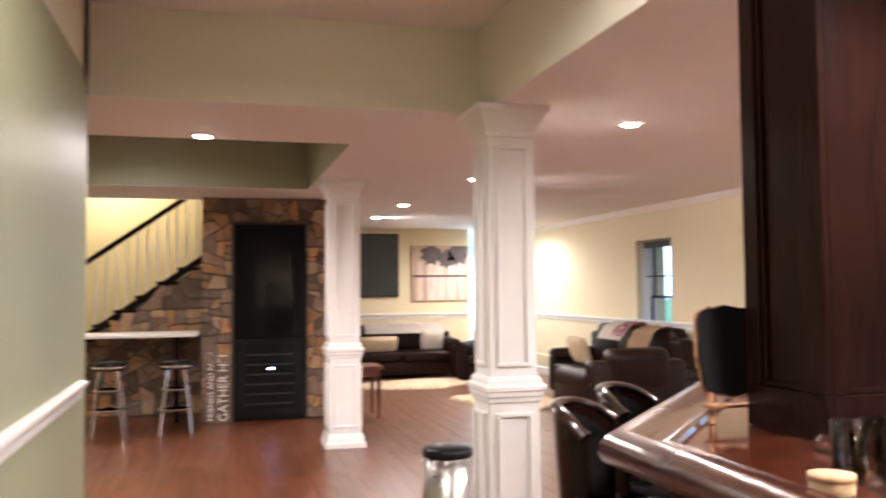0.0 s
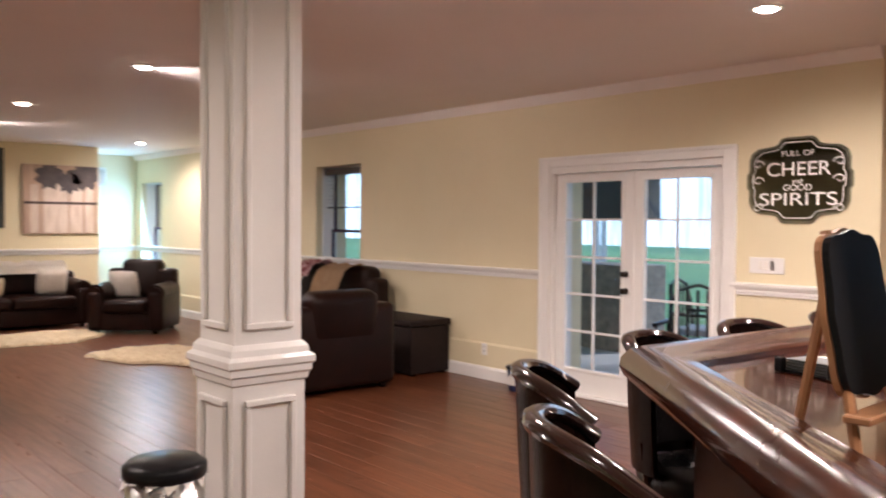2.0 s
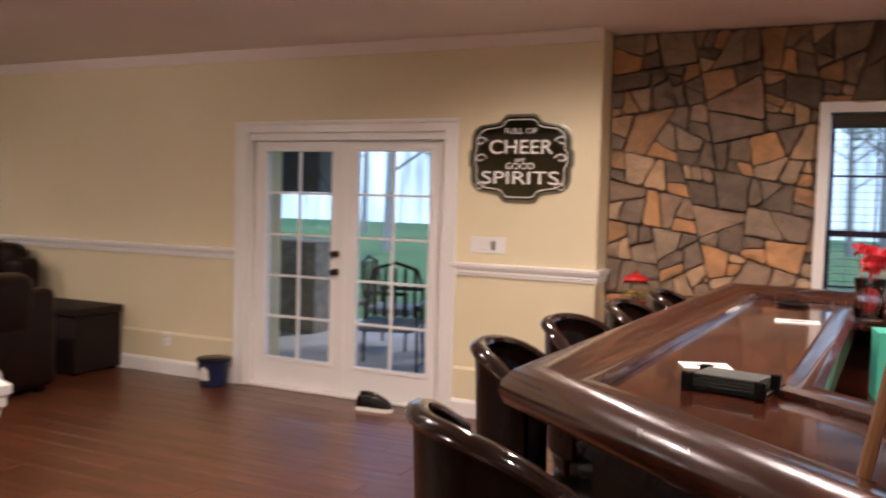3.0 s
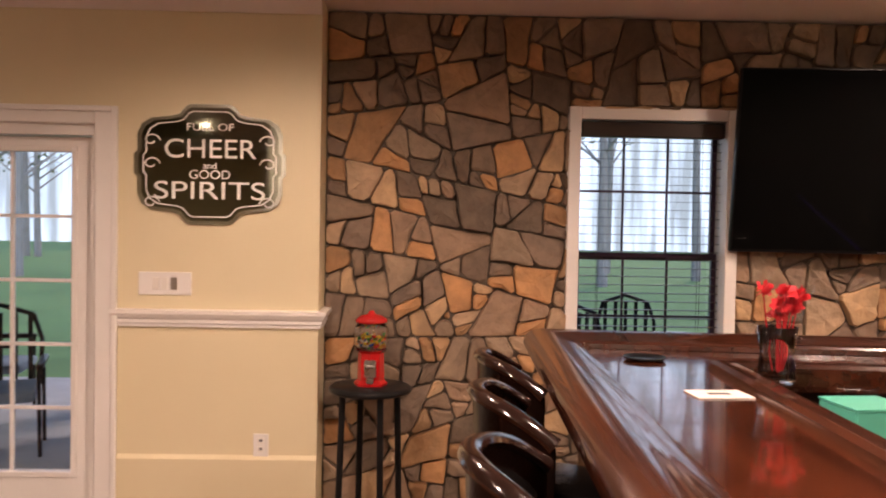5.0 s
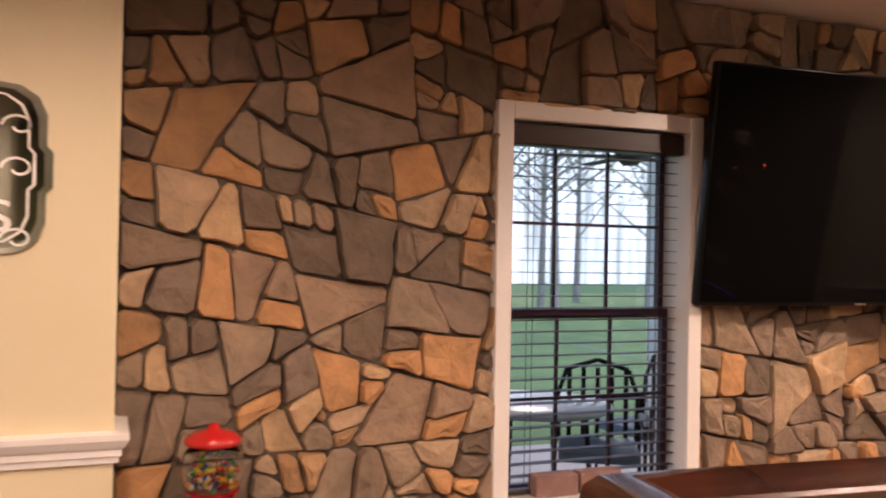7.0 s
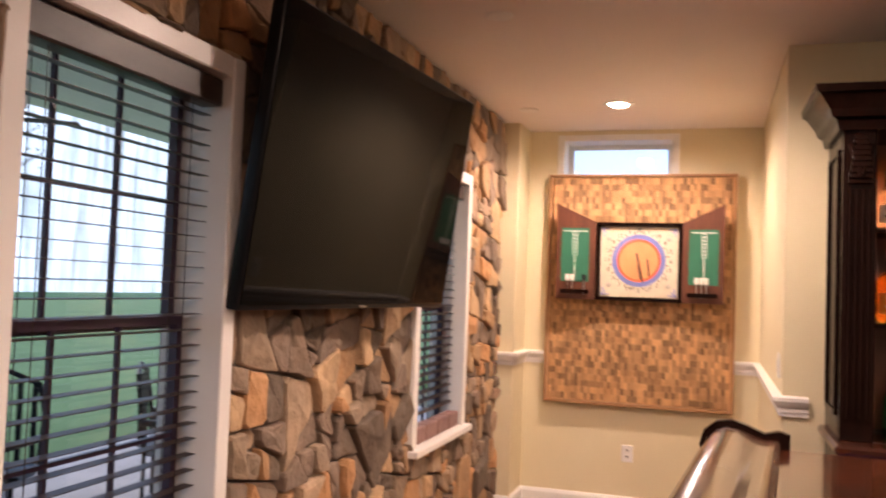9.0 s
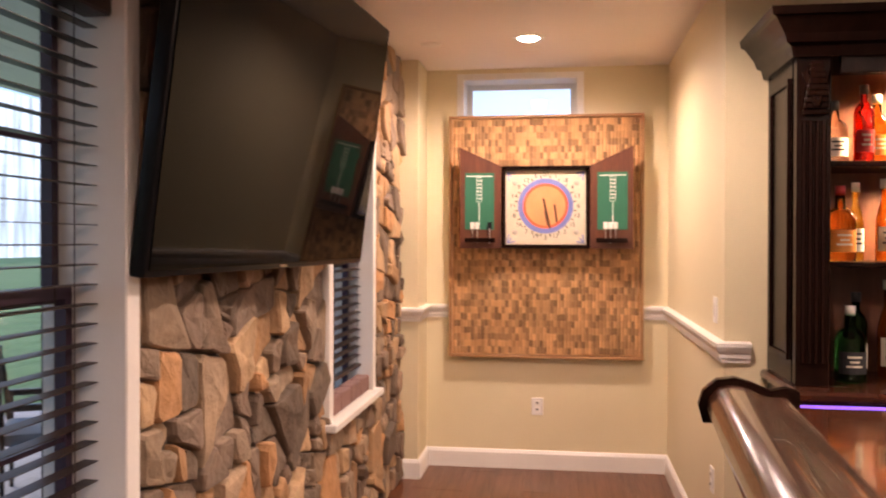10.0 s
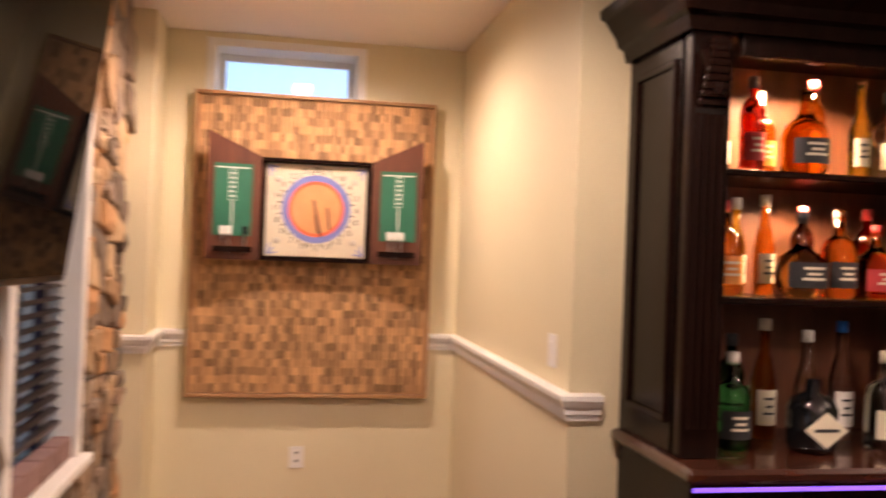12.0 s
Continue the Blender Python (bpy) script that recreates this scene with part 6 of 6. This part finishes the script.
def patio_chair(x, y, a):
    c = thing("patio_chair", pose(x, y, -0.06, 0, 0, a), "dark slatted metal patio chair with a grey cushion", "chair", "patio chairs")
    part("seat", new_box(-0.27, -0.27, 0.38, 0.27, 0.27, 0.46, 0.03, 2), M_CYANCLOTH, c)
    b = bmesh.new()
    arch = [(-0.27, 0.25, 0.42), (-0.28, 0.28, 0.75), (-0.22, 0.31, 0.93), (0.0, 0.32, 1.0), (0.22, 0.31, 0.93), (0.28, 0.28, 0.75), (0.27, 0.25, 0.42)]
    for p, q in zip(arch, arch[1:]):
        rod(b, p, q, 0.017, 8)
    part("back_frame", b, M_BLACK, c)
    for sx in (-1, 1):
        part("arm", new_box(sx * 0.30 - 0.025, -0.25, 0.60, sx * 0.30 + 0.025, 0.27, 0.64, 0.01), M_BLACK, c)
        for yy in (-0.23, 0.24):
            part("leg", new_rod((sx * 0.30, yy, 0), (sx * 0.29, yy, 0.62), 0.014, 8), M_BLACK, c)
    for i in range(5):
        part("back_slat", new_box(-0.216 + i * 0.1, 0.285, 0.44, -0.184 + i * 0.1, 0.300, 0.945), M_BLACK, c, smooth=False)
for x, y, a in ((-4.35, 7.5, 20), (-4.9, 8.6, 100), (-2.75, 8.1, 200), (-3.4, 9.3, 10), (0.1, 8.2, 40), (1.2, 8.3, -30), (0.6, 9.3, 5), (2.0, 8.9, -80), (3.4, 8.4, 30)):
    patio_chair(x, y, a)
def patio_table(x, y, r):
    t = thing("patio_table", pose(x, y, -0.06), "round patio table with a pale top", "table", "patio tables")
    part("top", new_lathe([(0.0, 0.68), (r, 0.68), (r + 0.01, 0.70), (r, 0.715), (0.0, 0.72)], 28), mat("pale_table", (0.55, 0.6, 0.62), (0.5, 0.54, 0.56), 4, 0.25), t)
    for k in range(4):
        u = k * math.pi / 2 + 0.7
        part("leg", new_rod((r * 0.8 * math.cos(u), r * 0.8 * math.sin(u), 0), (r * 0.7 * math.cos(u), r * 0.7 * math.sin(u), 0.69), 0.018, 8), M_BLACK, t)
patio_table(-3.55, 8.2, 0.42)
patio_table(0.85, 8.6, 0.55)
fan = thing("ceiling_fan", pose(1.98, 9.13, 2.95), "dark porch ceiling fan at rest", "ceiling fan")
part("rod", new_rod((0, 0, -0.38), (0, 0, -0.002), 0.014, 8), M_OUTSTONE, fan)
part("canopy", new_lathe([(0.07, -0.002), (0.06, -0.05), (0.015, -0.06)], 16), M_OUTSTONE, fan)
part("motor", new_lathe([(0.0, -0.52), (0.06, -0.52), (0.11, -0.47), (0.11, -0.42), (0.05, -0.37), (0.0, -0.37)], 20), M_OUTSTONE, fan)
for k in range(5):
    b = new_box(0.10, -0.065, -0.455, 0.68, 0.065, -0.445, 0.004)
    b.transform(Matrix.Rotation(k * 2 * math.pi / 5 + 0.3, 4, "Z"))
    part("blade", b, M_OUTSTONE, fan, smooth=False)
rnd = random.Random(3)
def tree(x, y, h):
    t = thing("tree", pose(x, y, -0.25), "tall bare early spring tree behind the lawn", "tree", "trees behind the lawn")
    b = bmesh.new()
    rod(b, (0, 0, 0), (rnd.uniform(-0.3, 0.3), 0, h), 0.17, 8, 0.04)
    tips = []
    for i in range(16):
        z = h * rnd.uniform(0.25, 0.95)
        u = rnd.random() * 6.28
        l = (1.15 - z / h) * h * 0.32
        e = Vector((l * math.cos(u), l * math.sin(u), z + l * 0.7))
        rod(b, (0, 0, z), e, 0.045, 5, 0.012)
        for k in range(3):
            s = Vector((0, 0, z)).lerp(e, 0.4 + 0.2 * k)
            f = s + Vector((rnd.uniform(-1, 1), rnd.uniform(-1, 1), rnd.uniform(0.2, 1))) * l * 0.45
            rod(b, s, f, 0.016, 4, 0.006)
            tips.append(f)
    part("trunk", b, M_BARK, t)
    b = bmesh.new()
    for f in tips:
        for k in range(7):
            c = f + Vector((rnd.uniform(-1, 1), rnd.uniform(-1, 1), rnd.uniform(-1, 1))) * 0.55
            d = Vector((rnd.uniform(-1, 1), rnd.uniform(-1, 1), rnd.uniform(-1, 1))).normalized()
            e = d.orthogonal().normalized()
            b.faces.new([b.verts.new(c + p) for p in (d * 0.11, e * 0.06, -d * 0.11, -e * 0.06)])
    part("crown", b, M_LEAF, t, smooth=False)
for i in range(26):
    tree(-26 + i * 2.1 + rnd.uniform(-0.7, 0.7), rnd.uniform(26, 40), rnd.uniform(9, 15))

# ---- stones of the walls ----
def clip(poly, a, b, c):
    """Keeps the part of a flat outline where a x + b y <= c."""
    out = []
    for (x0, y0), (x1, y1) in zip(poly, poly[1:] + poly[:1]):
        d0, d1 = a * x0 + b * y0 - c, a * x1 + b * y1 - c
        if d0 <= 0:
            out.append((x0, y0))
        if (d0 < 0 < d1) or (d1 < 0 < d0):
            s = d0 / (d0 - d1)
            out.append((x0 + s * (x1 - x0), y0 + s * (y1 - y0)))
    return out


def area(poly):
    return abs(sum(x0 * y1 - x1 * y0 for (x0, y0), (x1, y1) in zip(poly, poly[1:] + poly[:1]))) / 2


def fullness(poly):
    """How compact an outline is: near 1 for a disc, near 0 for a sliver."""
    edge = sum(math.hypot(x1 - x0, y1 - y0) for (x0, y0), (x1, y1) in zip(poly, poly[1:] + poly[:1]))
    return 4 * math.pi * area(poly) / (edge * edge)


def stone_cells(x0, x1, z0, z1, mean, holes, seed):
    """Breaks the wall into angular stones by straight splits, then trims them round the openings."""
    rnd = random.Random(seed)
    stack = [[(x0, z0), (x1, z0), (x1, z1), (x0, z1)]]
    done = []
    while stack:
        p = stack.pop()
        w, h = max(q[0] for q in p) - min(q[0] for q in p), max(q[1] for q in p) - min(q[1] for q in p)
        big = area(p)
        if big < mean * rnd.choice((0.45, 0.8, 1.3, 1.9, 2.6)) and max(w, h) < 0.5:
            done.append(p)
            continue
        best = None
        for _ in range(7):
            u = (0.0 if w > h * rnd.uniform(0.75, 1.3) else math.pi / 2) + rnd.gauss(0, 0.42)
            a, b = math.cos(u), math.sin(u)
            k = [a * q[0] + b * q[1] for q in p]
            c = min(k) + (max(k) - min(k)) * rnd.uniform(0.33, 0.67)
            one, two = clip(p, a, b, c), clip(p, -a, -b, -c)
            if len(one) < 3 or len(two) < 3:
                continue
            fat = min(fullness(one), fullness(two))
            if best is None or fat > best[0]:
                best = (fat, one, two)
            if fat > 0.63:
                break
        if best is None or (best[0] < 0.34 and big < mean * 2.6):
            done.append(p)
            continue
        one, two = best[1:]
        stack += [one, two]
    for p in done:
        pieces = [p]
        for h0, h1, l0, l1 in holes:
            rest = []
            for q in pieces:
                if max(v[0] for v in q) <= h0 or min(v[0] for v in q) >= h1 or max(v[1] for v in q) <= l0 or min(v[1] for v in q) >= l1:
                    rest.append(q)
                    continue
                rest.append(clip(q, 1, 0, h0))
                rest.append(clip(q, -1, 0, -h1))
                mid = clip(clip(q, 1, 0, h1), -1, 0, -h0)
                if len(mid) >= 3:
                    rest += [clip(mid, 0, 1, l0), clip(mid, 0, -1, -l1)]
            pieces = [q for q in rest if len(q) >= 3 and area(q) > 0.0012]
        for q in pieces:
            yield q, rnd


def stone_mesh(poly, rnd, gap=0.005, proud=(0.015, 0.06)):
    """One stone: knocked-off corners, wavering edges, a rounded arris and a lumpy face."""
    cx, cz = sum(p[0] for p in poly) / len(poly), sum(p[1] for p in poly) / len(poly)
    size = max(math.hypot(p[0] - cx, p[1] - cz) for p in poly)
    if size < 0.03:
        return None
    pts = []
    n = len(poly)
    for i in range(n):
        a, p, c = poly[i - 1], poly[i], poly[(i + 1) % n]
        da, dc = math.hypot(a[0] - p[0], a[1] - p[1]), math.hypot(c[0] - p[0], c[1] - p[1])
        if min(da, dc) < 0.012:
            pts.append(p)
            continue
        r = rnd.uniform(0.005, 0.026)
        r1, r2 = min(r, da * 0.3), min(r * rnd.uniform(0.7, 1.4), dc * 0.3)
        pts.append((p[0] + (a[0] - p[0]) * r1 / da, p[1] + (a[1] - p[1]) * r1 / da))
        pts.append((p[0] + (c[0] - p[0]) * r2 / dc, p[1] + (c[1] - p[1]) * r2 / dc))
        steps = int(dc / 0.07)
        for k in range(1, steps):
            s = k / steps
            j = 0.0055
            pts.append((p[0] + (c[0] - p[0]) * s + rnd.uniform(-j, j), p[1] + (c[1] - p[1]) * s + rnd.uniform(-j, j)))
    n = len(pts)
    dep = rnd.uniform(*proud)
    tx, tz = rnd.uniform(-0.07, 0.07), rnd.uniform(-0.07, 0.07)
    verts, faces = [], []
    seed = Vector((rnd.uniform(0, 50), rnd.uniform(0, 50), 0))
    for inset, d in ((gap, 0.0), (gap + 0.001, dep * 0.72), (gap + 0.006, dep * 0.96), (gap + 0.024, dep)):
        for x, z in pts:
            l = max(0.001, math.hypot(x - cx, z - cz))
            k = max(0.3, 1 - inset / l)
            q = (x - cx) * k, (z - cz) * k
            lump = noise.noise(Vector((q[0] * 16, q[1] * 16, 0)) + seed) * 0.013 if d else 0
            verts.append((q[0], min(-d - lump - (tx * q[0] + tz * q[1]), -0.004) if d else 0.0, q[1]))
    verts.append((0.0, -dep - rnd.uniform(-0.006, 0.012), 0.0))
    for r in (0, 1, 2):
        for i in range(n):
            j = (i + 1) % n
            faces.append((r * n + i, r * n + j, (r + 1) * n + j, (r + 1) * n + i))
    for i in range(n):
        faces.append((3 * n + i, 3 * n + (i + 1) % n, 4 * n))
    me = bpy.data.meshes.new("stone")
    me.from_pydata(verts, [], faces)
    me.materials.append(M_STONE)
    return me, cx, cz


hol = [(w[0] - 0.045, w[1] + 0.045, w[2] - 0.03, w[3] + 0.045) for w in (W_ONE, W_TWO)]
for poly, rnd in stone_cells(-1.918, 3.91, 0.0, CEIL - 0.004, 0.025, hol, 11):
    r = stone_mesh(poly, rnd)
    if r:
        o = new("stone", r[0])
        o.parent, o.matrix_basis = wall_stone, pose(r[1], STONE_Y + 0.021, r[2])
hol = [(0.20, 1.12, -0.1, 2.44)]
for poly, rnd in stone_cells(-0.16, 1.42, 0.0, CEIL - 0.004, 0.026, hol, 5):
    r = stone_mesh(poly, rnd, 0.008, (0.02, 0.045))
    if r:
        o = new("stone", r[0])
        o.parent, o.matrix_basis = block, pose(BX - 0.001, r[1], r[2], 0, 0, 90)
for poly, rnd in stone_cells(-2.4, -0.17, 0.0, 1.95, 0.035, [], 6):
    cy, cz = sum(p[0] for p in poly) / len(poly), sum(p[1] for p in poly) / len(poly)
    if cz + 0.10 < 1.88 + (cy + 0.25 + 0.11) * 0.70:
        r = stone_mesh(poly, rnd, 0.008, (0.02, 0.045))
        if r:
            o = new("stone", r[0])
            o.parent, o.matrix_basis = stairwall, pose(-9.3 - 0.001, r[1], r[2], 0, 0, 90)

# ---- wine corks of the panel ----
rnd = random.Random(21)
def cork_mesh(l, lying):
    b = bmesh.new()
    r = 0.0118
    rod(b, (0, 0, -l / 2), (0, 0, l / 2), r, 8)
    if lying:
        b.transform(Matrix.Rotation(math.pi / 2, 4, "X"))
    return mesh_of("cork", b, M_CORK, True)
corks = [cork_mesh(0.043, False), cork_mesh(0.046, False)]
rest_v, rest_f = [], []
made = 0
cols, rows = 53, 35
for i in range(cols):
    off = rnd.uniform(-0.004, 0.004)
    for j in range(rows):
        y, z = -0.622 + (i + 0.5) * 1.244 / cols, 0.028 + (j + 0.5) * 1.595 / rows + off
        near = 13 <= j <= 20 and 6 <= i <= 46
        x = -0.052 - rnd.uniform(0, 0.006)
        if near and made < 300:
            o = new("cork", corks[(i + j) % 2])
            o.parent, o.matrix_basis = panel, pose(x, y, z, rnd.uniform(-3, 3))
            made += 1
        else:
            n0 = len(rest_v)
            a, h = 0.0115, 0.0218 + rnd.uniform(-0.001, 0.001)
            for k in range(6):
                u = math.pi / 2 + math.pi * k / 5
                rest_v += [(x + a * math.cos(u), y + a * math.sin(u), z - h), (x + a * math.cos(u), y + a * math.sin(u), z + h)]
            for k in range(5):
                p = n0 + 2 * k
                rest_f.append((p, p + 1, p + 3, p + 2))
            rest_f.append(tuple(n0 + 2 * k for k in range(6)))
            rest_f.append(tuple(n0 + 2 * k + 1 for k in range(5, -1, -1)))
M_CORKS = mat("cork_mass", (0.50, 0.29, 0.14), (0.40, 0.22, 0.10), 9, 0.85, 0, 0.2, 120)
nt = M_CORKS.node_tree
gi, hs, mr = nt.nodes.new("ShaderNodeNewGeometry"), nt.nodes.new("ShaderNodeHueSaturation"), nt.nodes.new("ShaderNodeMapRange")
mr.inputs["To Min"].default_value, mr.inputs["To Max"].default_value = 0.5, 1.6
pb = nt.nodes["Principled BSDF"]
old = pb.inputs["Base Color"].links[0].from_socket
nt.links.new(gi.outputs["Random Per Island"], mr.inputs[0])
nt.links.new(mr.outputs[0], hs.inputs["Value"])
nt.links.new(old, hs.inputs["Color"])
nt.links.new(hs.outputs[0], pb.inputs["Base Color"])
me = bpy.data.meshes.new("corks")
me.from_pydata(rest_v, [], rest_f)
me.materials.append(M_CORKS)
o = new("corks", me)
o.parent = panel
tagged(o, kind="stuff")

# ---- floor ----
floor = structure("floor", new_box(-15.2, -4.2, -0.2, 4.7, 6.42, -0.006), M_SUB, "reddish brown wood plank floor", "wood floor")
rnd = random.Random(8)
PW, PL = 0.178, 1.22
pm = mesh_of("plank", new_box(0.001, 0.001, -0.006, PL - 0.001, PW - 0.001, 0.0, 0.0012), M_PLANK)
rest = []
count = 0
for r in range(60):
    y = -4.2 + r * PW
    x = -15.2 - rnd.random() * PL
    while x < 4.7:
        if -0.75 < y < 6.0 and -6.4 < x < -0.9 and count < 300:
            o = new("plank", pm)
            o.parent, o.matrix_basis = floor, pose(x, y, 0)
            count += 1
        else:
            rest.append((max(x, -15.2), y))
        x += PL
rv, rf = [], []
for x, y in rest:
    n0 = len(rv)
    rv += [(x + a, y + b2, -0.0005) for a, b2 in ((0.001, 0.001), (PL - 0.001, 0.001), (PL - 0.001, PW - 0.001), (0.001, PW - 0.001))]
    rv += [(p[0], p[1], -0.006) for p in rv[-4:]]
    rf += [(n0, n0 + 1, n0 + 2, n0 + 3), (n0 + 4, n0 + 5, n0 + 1, n0), (n0 + 5, n0 + 6, n0 + 2, n0 + 1), (n0 + 6, n0 + 7, n0 + 3, n0 + 2), (n0 + 7, n0 + 4, n0, n0 + 3)]
me = bpy.data.meshes.new("planks")
me.from_pydata(rv, [], rf)
me.materials.append(M_PLANK)
o = new("planks", me)
o.parent = floor
tagged(o, kind="stuff")
